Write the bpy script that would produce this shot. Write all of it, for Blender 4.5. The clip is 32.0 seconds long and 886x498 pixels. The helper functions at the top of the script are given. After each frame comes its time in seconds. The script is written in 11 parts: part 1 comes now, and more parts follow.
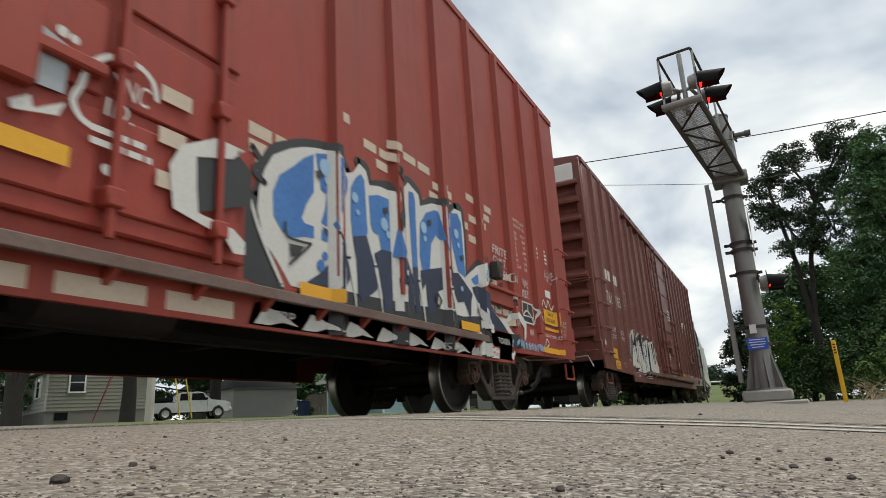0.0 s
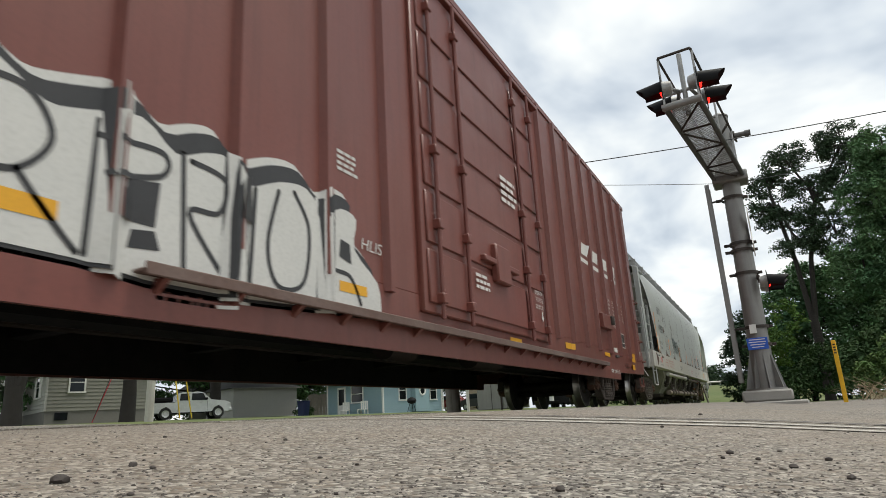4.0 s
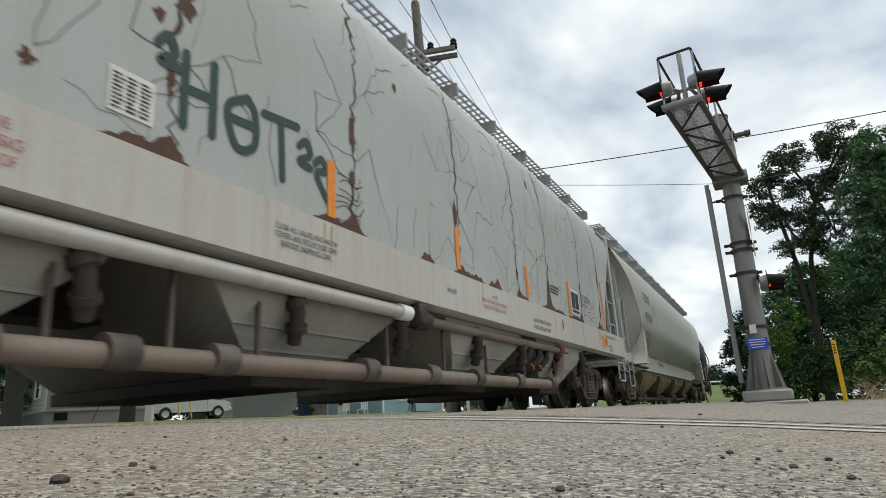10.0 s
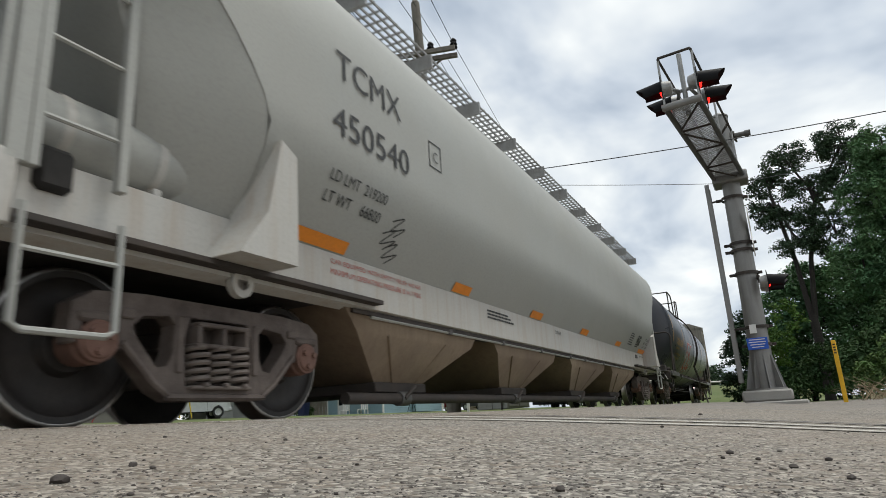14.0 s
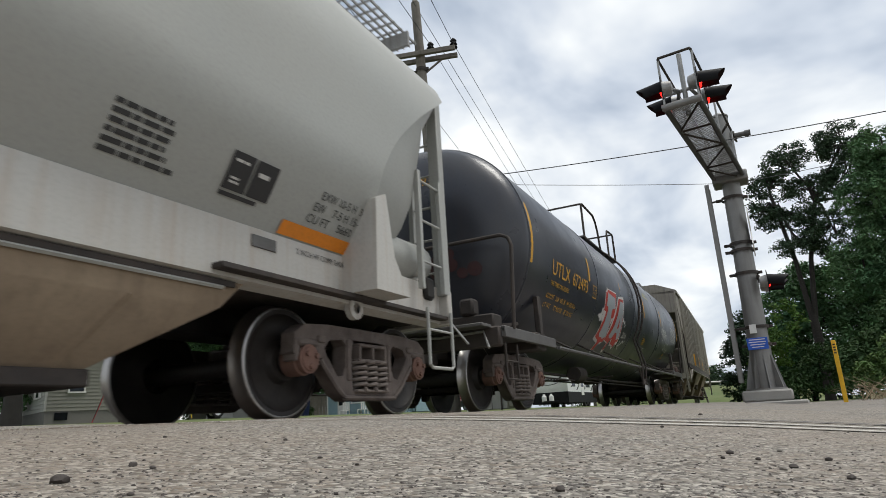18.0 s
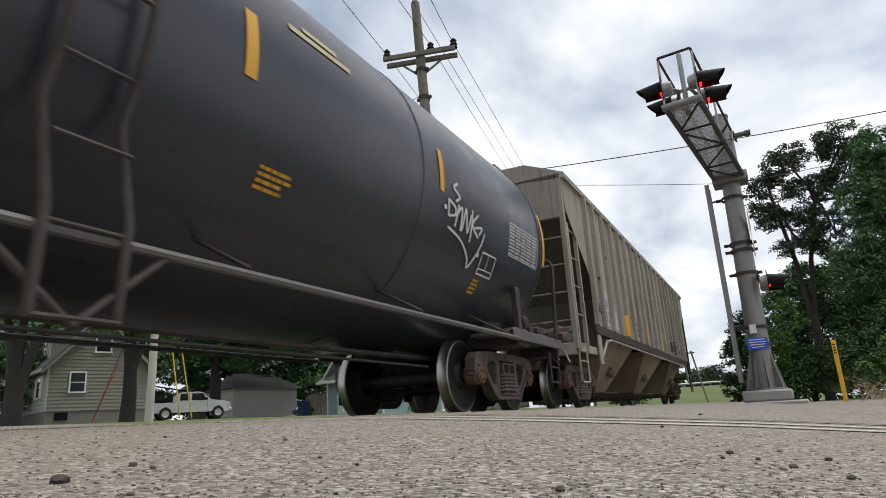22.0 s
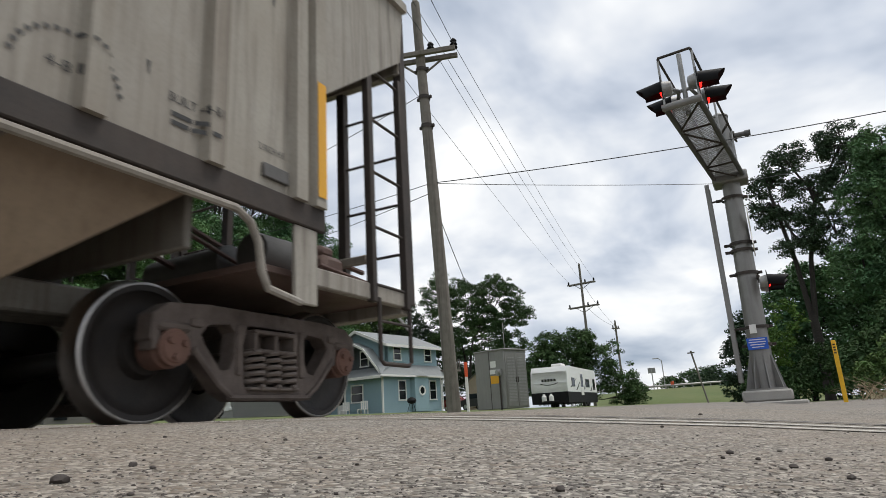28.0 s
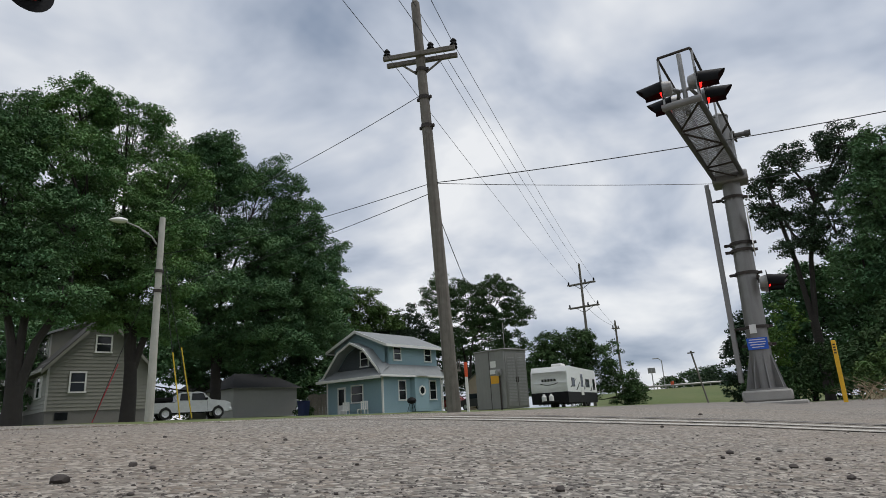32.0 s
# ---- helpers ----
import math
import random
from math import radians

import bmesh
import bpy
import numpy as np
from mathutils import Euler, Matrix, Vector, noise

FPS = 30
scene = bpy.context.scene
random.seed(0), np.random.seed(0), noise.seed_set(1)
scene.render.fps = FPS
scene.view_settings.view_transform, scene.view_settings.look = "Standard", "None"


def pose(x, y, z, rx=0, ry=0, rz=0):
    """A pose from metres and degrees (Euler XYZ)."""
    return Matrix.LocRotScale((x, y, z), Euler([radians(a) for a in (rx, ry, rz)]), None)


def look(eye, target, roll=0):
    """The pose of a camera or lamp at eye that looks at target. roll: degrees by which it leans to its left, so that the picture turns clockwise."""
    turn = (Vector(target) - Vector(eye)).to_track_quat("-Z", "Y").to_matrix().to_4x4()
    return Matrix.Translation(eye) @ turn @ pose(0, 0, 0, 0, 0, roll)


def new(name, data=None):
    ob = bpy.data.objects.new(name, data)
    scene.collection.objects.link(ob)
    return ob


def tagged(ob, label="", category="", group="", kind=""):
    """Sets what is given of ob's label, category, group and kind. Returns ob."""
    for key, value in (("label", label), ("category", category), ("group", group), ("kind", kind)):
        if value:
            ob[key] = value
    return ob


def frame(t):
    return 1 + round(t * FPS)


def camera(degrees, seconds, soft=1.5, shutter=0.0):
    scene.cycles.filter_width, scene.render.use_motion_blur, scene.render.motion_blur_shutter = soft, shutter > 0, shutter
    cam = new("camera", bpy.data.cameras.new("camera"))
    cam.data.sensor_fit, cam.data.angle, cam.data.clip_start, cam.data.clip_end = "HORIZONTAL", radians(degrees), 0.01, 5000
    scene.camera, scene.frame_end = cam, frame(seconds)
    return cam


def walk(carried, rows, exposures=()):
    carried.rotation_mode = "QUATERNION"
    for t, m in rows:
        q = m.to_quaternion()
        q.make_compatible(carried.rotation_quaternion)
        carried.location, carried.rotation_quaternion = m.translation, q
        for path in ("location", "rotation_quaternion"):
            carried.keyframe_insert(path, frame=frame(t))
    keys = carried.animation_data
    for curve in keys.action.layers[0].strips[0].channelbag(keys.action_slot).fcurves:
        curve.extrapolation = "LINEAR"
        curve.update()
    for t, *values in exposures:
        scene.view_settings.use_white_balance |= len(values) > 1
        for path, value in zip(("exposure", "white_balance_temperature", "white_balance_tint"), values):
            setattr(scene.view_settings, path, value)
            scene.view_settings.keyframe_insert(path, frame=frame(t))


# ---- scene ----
import collections
import itertools

# World: metres, the track runs along +y at x = -4.37, the camera lies on the road near the origin.
EYE = (0.0, 0.0, 0.10)
TRACK_X, RAIL_Z, SIDE = -4.37, 0.17, 2.8
cam = camera(70.25, 32.0, soft=0.5, shutter=0.28)


def still_pose():
    yaw, pitch, roll = radians(-26.478), radians(15.09), radians(-3.38)
    fwd = Vector((math.sin(yaw) * math.cos(pitch), math.cos(yaw) * math.cos(pitch), math.sin(pitch)))
    right = Vector((math.cos(yaw), -math.sin(yaw), 0))
    up = right.cross(fwd)
    r = right * math.cos(roll) + up * math.sin(roll)
    u = up * math.cos(roll) - right * math.sin(roll)
    m = Matrix((r, u, -fwd)).transposed().to_4x4()
    return Matrix.Translation(EYE) @ m


walk(cam, [(0.0, still_pose()), (32.0, still_pose())],
     [(0.0, 0.34, 6850, 5), (1.6, 0.35, 6850, 5), (3.0, 0.48, 6850, 6), (4.6, 0.44, 6850, 5), (6.0, 0.34, 6850, 5), (9.0, 0.36, 6700, 4),
      (12.0, 0.3, 6650, 5), (19.0, 0.34, 6600, 8), (22.0, 0.42, 6700, 9), (24.0, 0.46, 6800, 9), (27.6, 0.38, 6700, 9), (29.0, -0.04, 6450, 10), (32.0, -0.04, 6450, 10)])

# ---- sky and sun: broken overcast ----
world = bpy.data.worlds.new("overcast_sky")
scene.world = world
world.use_nodes = True


def build_sky():
    nt = world.node_tree
    nt.nodes.clear()
    N, L = nt.nodes.new, nt.links.new
    out, bg = N("ShaderNodeOutputWorld"), N("ShaderNodeBackground")
    sky = N("ShaderNodeTexSky")
    sky.sky_type, sky.sun_disc = "NISHITA", False
    sky.sun_elevation, sky.sun_rotation = radians(68), radians(59)
    co = N("ShaderNodeTexCoord")
    sep = N("ShaderNodeSeparateXYZ")
    L(co.outputs["Generated"], sep.inputs[0])
    zz = N("ShaderNodeMath"); zz.operation = "MAXIMUM"; zz.inputs[1].default_value = 0.0
    L(sep.outputs["Z"], zz.inputs[0])
    za = N("ShaderNodeMath"); za.operation = "ADD"; za.inputs[1].default_value = 0.42
    L(zz.outputs[0], za.inputs[0])
    comb = N("ShaderNodeCombineXYZ")
    for i, k in enumerate("XY"):
        d = N("ShaderNodeMath"); d.operation = "DIVIDE"
        L(sep.outputs[k], d.inputs[0]); L(za.outputs[0], d.inputs[1]); L(d.outputs[0], comb.inputs[i])
    big = N("ShaderNodeTexNoise")
    big.inputs["Scale"].default_value, big.inputs["Detail"].default_value, big.inputs["Roughness"].default_value = 2.3, 5, 0.5
    big.inputs["Distortion"].default_value = 0.25
    L(comb.outputs[0], big.inputs["Vector"])
    ramp = N("ShaderNodeValToRGB")
    e = ramp.color_ramp.elements
    e[0].position, e[0].color = 0.33, (0.25, 0.305, 0.4, 1)
    e[1].position, e[1].color = 0.62, (0.82, 0.83, 0.84, 1)
    m = e.new(0.46); m.color = (0.49, 0.535, 0.615, 1)
    L(big.outputs["Fac"], ramp.inputs[0])
    sc = N("ShaderNodeVectorMath"); sc.operation = "SCALE"; sc.inputs["Scale"].default_value = 0.10
    L(sky.outputs[0], sc.inputs[0])
    mix = N("ShaderNodeMix"); mix.data_type = "RGBA"
    mix.inputs["Factor"].default_value = 0.93
    L(sc.outputs[0], mix.inputs["A"]); L(ramp.outputs[0], mix.inputs["B"])
    L(mix.outputs["Result"], bg.inputs["Color"])
    bg.inputs["Strength"].default_value = 1.1
    L(bg.outputs[0], out.inputs[0])


build_sky()
sun_data = bpy.data.lights.new("sun", "SUN")
sun_data.energy, sun_data.angle, sun_data.color = 1.6, radians(22), (1.0, 0.97, 0.93)
sun = new("sun", sun_data)
sun.matrix_world = look((20, 12, 60), (0, 0, 0))


# ---- mesh helpers ----
class Shape:
    """Collects vertices and faces (with a material slot each)."""

    def __init__(self):
        self.v, self.f, self.s = [], [], []

    def add(self, verts, faces, slot=0):
        n = len(self.v)
        self.v.extend(tuple(p) for p in verts)
        self.f.extend(tuple(i + n for i in q) for q in faces)
        self.s.extend([slot] * len(faces))
        return self

    def box(self, x0, x1, y0, y1, z0, z1, b=0.0, slot=0, turn=None):
        cx, cy, cz = (x0 + x1) / 2, (y0 + y1) / 2, (z0 + z1) / 2
        hx, hy, hz = abs(x1 - x0) / 2, abs(y1 - y0) / 2, abs(z1 - z0) / 2
        b = min(b, hx * 0.9, hy * 0.9, hz * 0.9)
        if b <= 0:
            vs = [Vector((i * hx, j * hy, k * hz)) for i in (-1, 1) for j in (-1, 1) for k in (-1, 1)]
            fs = [(0, 1, 3, 2), (4, 6, 7, 5), (0, 4, 5, 1), (2, 3, 7, 6), (0, 2, 6, 4), (1, 5, 7, 3)]
        else:
            vs, ids, fs = [], {}, []
            for i in (-1, 1):
                for j in (-1, 1):
                    for k in (-1, 1):
                        for a in range(3):
                            h = [hx - b, hy - b, hz - b]
                            h[a] += b
                            ids[i, j, k, a] = len(vs)
                            vs.append(Vector((i * h[0], j * h[1], k * h[2])))
            for a in range(3):
                o = [q for q in range(3) if q != a]
                for sgn in (-1, 1):
                    ring = []
                    for p, q in ((-1, -1), (1, -1), (1, 1), (-1, 1)):
                        c = [0, 0, 0]
                        c[a], c[o[0]], c[o[1]] = sgn, p, q
                        ring.append(ids[(*c, a)])
                    flip = (sgn > 0) == (a == 1)
                    fs.append(tuple(ring[::-1] if flip else ring))
            for a in range(3):
                o = [q for q in range(3) if q != a]
                for p in (-1, 1):
                    for q in (-1, 1):
                        c0, c1 = [0, 0, 0], [0, 0, 0]
                        c0[a], c1[a] = -1, 1
                        c0[o[0]] = c1[o[0]] = p
                        c0[o[1]] = c1[o[1]] = q
                        fs.append((ids[(*c0, o[0])], ids[(*c1, o[0])], ids[(*c1, o[1])], ids[(*c0, o[1])]))
            for i in (-1, 1):
                for j in (-1, 1):
                    for k in (-1, 1):
                        fs.append(tuple(ids[i, j, k, a] for a in range(3)))
        if turn is not None:
            vs = [turn @ p for p in vs]
        return self.add([p + Vector((cx, cy, cz)) for p in vs], fs, slot)

    def tube(self, pts, r, n=8, caps=True, slot=0, r1=None):
        pts = [Vector(p) for p in pts]
        m = len(pts)
        vs, fs = [], []
        ref = None
        for i, p in enumerate(pts):
            d = (pts[min(i + 1, m - 1)] - pts[max(i - 1, 0)]).normalized()
            if ref is None:
                ref = d.orthogonal().normalized()
            ref = (ref - d * ref.dot(d)).normalized()
            c = d.cross(ref)
            rr = r if r1 is None else r + (r1 - r) * i / max(m - 1, 1)
            for k in range(n):
                a = 2 * math.pi * k / n
                vs.append(p + (ref * math.cos(a) + c * math.sin(a)) * rr)
        for i in range(m - 1):
            for k in range(n):
                k2 = (k + 1) % n
                fs.append((i * n + k, i * n + k2, (i + 1) * n + k2, (i + 1) * n + k))
        if caps:
            fs.append(tuple(range(n))[::-1])
            fs.append(tuple((m - 1) * n + k for k in range(n)))
        return self.add(vs, fs, slot)

    def turned(self, prof, at, n=24, axis="x", slot=0, slots=None, cap=False):
        """Revolves a profile of (along, radius) round an axis through at."""
        vs, fs, sl = [], [], []
        for a, r in prof:
            for k in range(n):
                t = 2 * math.pi * k / n
                c, s = r * math.cos(t), r * math.sin(t)
                vs.append({"x": (a, c, s), "y": (c, a, s), "z": (c, s, a)}[axis])
        for i in range(len(prof) - 1):
            for k in range(n):
                k2 = (k + 1) % n
                fs.append((i * n + k, i * n + k2, (i + 1) * n + k2, (i + 1) * n + k))
                sl.append(slots[i] if slots else slot)
        if cap:
            fs.append(tuple(range(n)))
            fs.append(tuple((len(prof) - 1) * n + k for k in range(n))[::-1])
            sl += [slot, slot]
        vs = [Vector(p) + Vector(at) for p in vs]
        self.add(vs, fs)
        self.s[-len(fs):] = sl
        return self

    def plate(self, outline, holes, a0, a1, axis="x", slot=0):
        """A plate of constant thickness from a0 to a1 along an axis; outline and holes lie in the other two axes."""
        loops = [outline] + list(holes)
        flat = [p for lp in loops for p in lp]
        tris = tessellate([[Vector((p[0], p[1], 0)) for p in lp] for lp in loops])
        put = {"x": lambda p, a: (a, p[0], p[1]), "y": lambda p, a: (p[0], a, p[1]), "z": lambda p, a: (p[0], p[1], a)}[axis]
        n = len(flat)
        vs = [put(p, a0) for p in flat] + [put(p, a1) for p in flat]
        fs = [tuple(t) for t in tris] + [tuple(i + n for i in t)[::-1] for t in tris]
        base = 0
        for lp in loops:
            k = len(lp)
            for i in range(k):
                j = (i + 1) % k
                fs.append((base + i, base + j, base + j + n, base + i + n))
            base += k
        return self.add(vs, fs, slot)

    def loft(self, rings, closed=True, caps=False, slot=0):
        k = len(rings[0])
        vs = [p for r in rings for p in r]
        fs = []
        for i in range(len(rings) - 1):
            for j in range(k if closed else k - 1):
                j2 = (j + 1) % k
                fs.append((i * k + j, i * k + j2, (i + 1) * k + j2, (i + 1) * k + j))
        if caps:
            fs.append(tuple(range(k))[::-1])
            fs.append(tuple((len(rings) - 1) * k + j for j in range(k)))
        return self.add(vs, fs, slot)



def tessellate(loops):
    from mathutils import geometry
    return geometry.tessellate_polygon(loops)


def mesh_of(name, shape, mats, sharp=38, fix=True):
    me = bpy.data.meshes.new(name)
    me.from_pydata(shape.v, [], shape.f)
    mats = mats if isinstance(mats, (list, tuple)) else [mats]
    for m in mats:
        me.materials.append(m)
    if len(mats) > 1:
        me.polygons.foreach_set("material_index", shape.s)
    if fix and len(shape.f) < 60000:
        bm = bmesh.new()
        bm.from_mesh(me)
        bmesh.ops.recalc_face_normals(bm, faces=bm.faces)
        bm.to_mesh(me)
        bm.free()
    me.shade_smooth()
    me.set_sharp_from_angle(angle=radians(sharp))
    me.update()
    return me


def part(name, shape, mats, parent=None, label="", sharp=38, fix=True):
    """Links a shape as one mesh object under its thing or part."""
    data = shape if isinstance(shape, bpy.types.Mesh) else mesh_of(name, shape, mats, sharp, fix)
    ob = new(name, data)
    ob.parent = parent
    if label:
        ob["label"] = label
    return ob


def thing(name, m, label, category, group="", kind=""):
    ob = new(name)
    ob.empty_display_size = 0.3
    ob.matrix_basis = m
    return tagged(ob, label, category, group, kind)


# ---- materials ----
def stuff(name, col, rough=0.7, metal=0.0, col2=None, scale=3.0, fine=40.0, amount=0.5, bump=0.15, dirt=None, dirt_amount=0.0,
          streak=None, streak_amount=0.0, spec=0.5, depth=0.004, per_piece=0.0, per_island=0.0, flake=None, flake_at=0.62, flake_scale=2.0, coat=0.0):
    """A procedural surface: two scales of variation, optional dirt patches (on leaves, paler lit clumps), streaks that
    run down, flaking to a second coat.
    """
    mt = bpy.data.materials.new(name)
    mt.use_nodes = True
    nt = mt.node_tree
    N, L = nt.nodes.new, nt.links.new
    bs = nt.nodes["Principled BSDF"]
    co = N("ShaderNodeTexCoord")

    def noise_at(sc, detail=5, rough_=0.6, vec=None):
        n = N("ShaderNodeTexNoise")
        n.inputs["Scale"].default_value, n.inputs["Detail"].default_value, n.inputs["Roughness"].default_value = sc, detail, rough_
        L(vec or co.outputs["Object"], n.inputs["Vector"])
        return n.outputs["Fac"]

    def ramp(sock, lo, hi):
        r = N("ShaderNodeMapRange")
        r.inputs["From Min"].default_value, r.inputs["From Max"].default_value = lo, hi
        L(sock, r.inputs["Value"])
        return r.outputs["Result"]

    def times(a, k):
        m = N("ShaderNodeMath"); m.operation = "MULTIPLY"
        L(a, m.inputs[0])
        if isinstance(k, (int, float)):
            m.inputs[1].default_value = k
        else:
            L(k, m.inputs[1])
        return m.outputs[0]

    def blend(a, b, fac):
        m = N("ShaderNodeMix"); m.data_type = "RGBA"
        if isinstance(a, tuple):
            m.inputs["A"].default_value = (*a, 1)
        else:
            L(a, m.inputs["A"])
        m.inputs["B"].default_value = (*b, 1)
        L(fac, m.inputs["Factor"])
        return m.outputs["Result"]

    col2 = col2 or tuple(c * 0.7 for c in col)
    c = blend(tuple(col), tuple(col2), times(ramp(noise_at(scale), 0.3, 0.7), amount))
    c = blend(c, tuple(x * 0.55 for x in col), times(ramp(noise_at(fine, 3), 0.45, 0.75), amount * 0.6))
    if flake:
        f1 = noise_at(flake_scale, 8, 0.62)
        c = blend(c, tuple(flake), ramp(f1, flake_at, flake_at + 0.012))
    if dirt:
        c = blend(c, tuple(dirt), times(ramp(noise_at(scale * 0.45, 6, 0.65), 0.4, 0.72), dirt_amount))
    if streak:
        mp = N("ShaderNodeMapping"); mp.inputs["Scale"].default_value = (7, 7, 0.35)
        L(co.outputs["Object"], mp.inputs["Vector"])
        c = blend(c, tuple(streak), times(ramp(noise_at(1.6, 6, 0.7, mp.outputs[0]), 0.48, 0.78), streak_amount))
    if per_piece or per_island:
        src = N("ShaderNodeObjectInfo").outputs["Random"] if per_piece else N("ShaderNodeNewGeometry").outputs["Random Per Island"]
        hv = N("ShaderNodeHueSaturation")
        L(c, hv.inputs["Color"])
        k = per_piece or per_island
        r = N("ShaderNodeMapRange")
        r.inputs["To Min"].default_value, r.inputs["To Max"].default_value = 1 - k, 1 + k
        L(src, r.inputs["Value"]); L(r.outputs["Result"], hv.inputs["Value"])
        r2 = N("ShaderNodeMapRange")
        r2.inputs["To Min"].default_value, r2.inputs["To Max"].default_value = 0.5 - 0.05 * k, 0.5 + 0.05 * k
        L(src, r2.inputs["Value"]); L(r2.outputs["Result"], hv.inputs["Hue"])
        c = hv.outputs["Color"]
    L(c, bs.inputs["Base Color"])
    rr = N("ShaderNodeMapRange")
    rr.inputs["To Min"].default_value, rr.inputs["To Max"].default_value = max(rough - 0.12, 0.03), min(rough + 0.15, 1)
    L(noise_at(scale * 2.3), rr.inputs["Value"]); L(rr.outputs["Result"], bs.inputs["Roughness"])
    bs.inputs["Metallic"].default_value = metal
    bs.inputs["Specular IOR Level"].default_value = spec
    bs.inputs["Coat Weight"].default_value = coat
    if bump:
        b = N("ShaderNodeBump")
        b.inputs["Strength"].default_value, b.inputs["Distance"].default_value = bump, depth
        L(noise_at(fine * 0.8, 6), b.inputs["Height"]); L(b.outputs[0], bs.inputs["Normal"])
    return mt


def glow(name, col, strength):
    mt = bpy.data.materials.new(name)
    mt.use_nodes = True
    bs = mt.node_tree.nodes["Principled BSDF"]
    bs.inputs["Base Color"].default_value = (*col, 1)
    bs.inputs["Emission Color"].default_value = (*col, 1)
    bs.inputs["Emission Strength"].default_value = strength
    return mt


def glass(name, tint=(0.012, 0.014, 0.016), rough=0.08):
    mt = bpy.data.materials.new(name)
    mt.use_nodes = True
    bs = mt.node_tree.nodes["Principled BSDF"]
    bs.inputs["Base Color"].default_value = (*tint, 1)
    bs.inputs["Roughness"].default_value = rough
    bs.inputs["Specular IOR Level"].default_value = 0.35
    return mt


MAT = dict(
    steel_dark=stuff("dark_grimy_steel", (0.032, 0.028, 0.026), 0.75, 0.1, (0.06, 0.046, 0.038), 4, 50, 0.7, 0.3, dirt=(0.1, 0.072, 0.056), dirt_amount=0.35),
    truck=stuff("dusty_cast_steel", (0.125, 0.1, 0.088), 0.8, 0.0, (0.045, 0.032, 0.028), 4.5, 60, 0.85, 0.5, dirt=(0.26, 0.215, 0.185), dirt_amount=0.5, streak=(0.045, 0.03, 0.025), streak_amount=0.5, depth=0.008),
    spring=stuff("dusty_spring_steel", (0.2, 0.17, 0.15), 0.7, 0.2, (0.13, 0.1, 0.085), 6, 60, 0.6, 0.25),
    cap=stuff("rusty_bearing_cap", (0.19, 0.1, 0.075), 0.8, 0.1, (0.12, 0.075, 0.06), 7, 60, 0.7, 0.3),
    wheel=stuff("black_wheel_plate", (0.014, 0.012, 0.011), 0.6, 0.1, (0.045, 0.035, 0.03), 5, 50, 0.6, 0.25),
    tread=stuff("polished_wheel_tread", (0.42, 0.4, 0.385), 0.34, 1.0, (0.45, 0.43, 0.41), 8, 80, 0.4, 0.05),
    black=stuff("underframe_black", (0.008, 0.0075, 0.007), 0.85, 0.0, (0.035, 0.03, 0.027), 3, 30, 0.6, 0.2),
    galv=stuff("galvanised_steel", (0.38, 0.38, 0.37), 0.55, 0.6, (0.26, 0.25, 0.24), 5, 60, 0.6, 0.15, streak=(0.17, 0.14, 0.12), streak_amount=0.5),
    galv_dark=stuff("dull_dark_steel", (0.14, 0.135, 0.13), 0.6, 0.4, (0.09, 0.085, 0.08), 4, 50, 0.6, 0.15),
    alum=stuff("dull_aluminium", (0.25, 0.245, 0.235), 0.5, 0.5, (0.2, 0.19, 0.18), 3, 60, 0.5, 0.12, streak=(0.13, 0.12, 0.11), streak_amount=0.45),
    signal_black=stuff("matt_black_paint", (0.008, 0.008, 0.009), 0.6, 0.0, (0.013, 0.013, 0.013), 4, 50, 0.4, 0.1, spec=0.15),
    red_lamp=glow("lit_red_lens", (1.0, 0.02, 0.015), 1.6),
    red_dark=stuff("unlit_red_lens", (0.16, 0.008, 0.008), 0.2, 0, (0.1, 0.005, 0.005), 6, 60, 0.4, 0.05),
    pole=stuff("weathered_pole_timber", (0.2, 0.185, 0.16), 0.9, 0, (0.12, 0.1, 0.082), 6, 60, 0.7, 0.5, streak=(0.055, 0.046, 0.038), streak_amount=0.85, depth=0.015),
    pale_pole=stuff("pale_pole_paint", (0.5, 0.48, 0.44), 0.85, 0, (0.36, 0.34, 0.3), 4, 60, 0.6, 0.3, streak=(0.25, 0.22, 0.19), streak_amount=0.4),
    concrete=stuff("concrete", (0.36, 0.345, 0.32), 0.9, 0, (0.25, 0.24, 0.22), 3, 50, 0.6, 0.4),
    yellow=stuff("yellow_reflective", (0.72, 0.36, 0.012), 0.45, 0, (0.62, 0.28, 0.01), 6, 60, 0.4, 0.05),
    orange=stuff("orange_reflective", (0.78, 0.24, 0.012), 0.5, 0, (0.6, 0.2, 0.02), 5, 40, 0.6, 0.05),
    white=stuff("white_paint", (0.74, 0.73, 0.7), 0.55, 0, (0.6, 0.58, 0.55), 5, 60, 0.35, 0.08),
    ink=stuff("black_ink", (0.03, 0.03, 0.03), 0.6, 0, (0.05, 0.05, 0.05), 6, 60, 0.3, 0.0),
    wire=stuff("black_wire", (0.02, 0.02, 0.022), 0.6, 0, (0.03, 0.03, 0.03), 3, 30, 0.3, 0.0),
    blue_sign=stuff("blue_sign_sheet", (0.01, 0.09, 0.5), 0.4, 0, (0.012, 0.08, 0.42), 5, 40, 0.3, 0.02),
    pane=glass("dark_window_glass"),
    rail=stuff("rusty_rail_steel", (0.11, 0.075, 0.055), 0.7, 0.5, (0.16, 0.1, 0.07), 6, 60, 0.6, 0.2),
    tie=stuff("creosoted_timber", (0.06, 0.048, 0.04), 0.95, 0, (0.1, 0.085, 0.07), 5, 50, 0.7, 0.5),
)


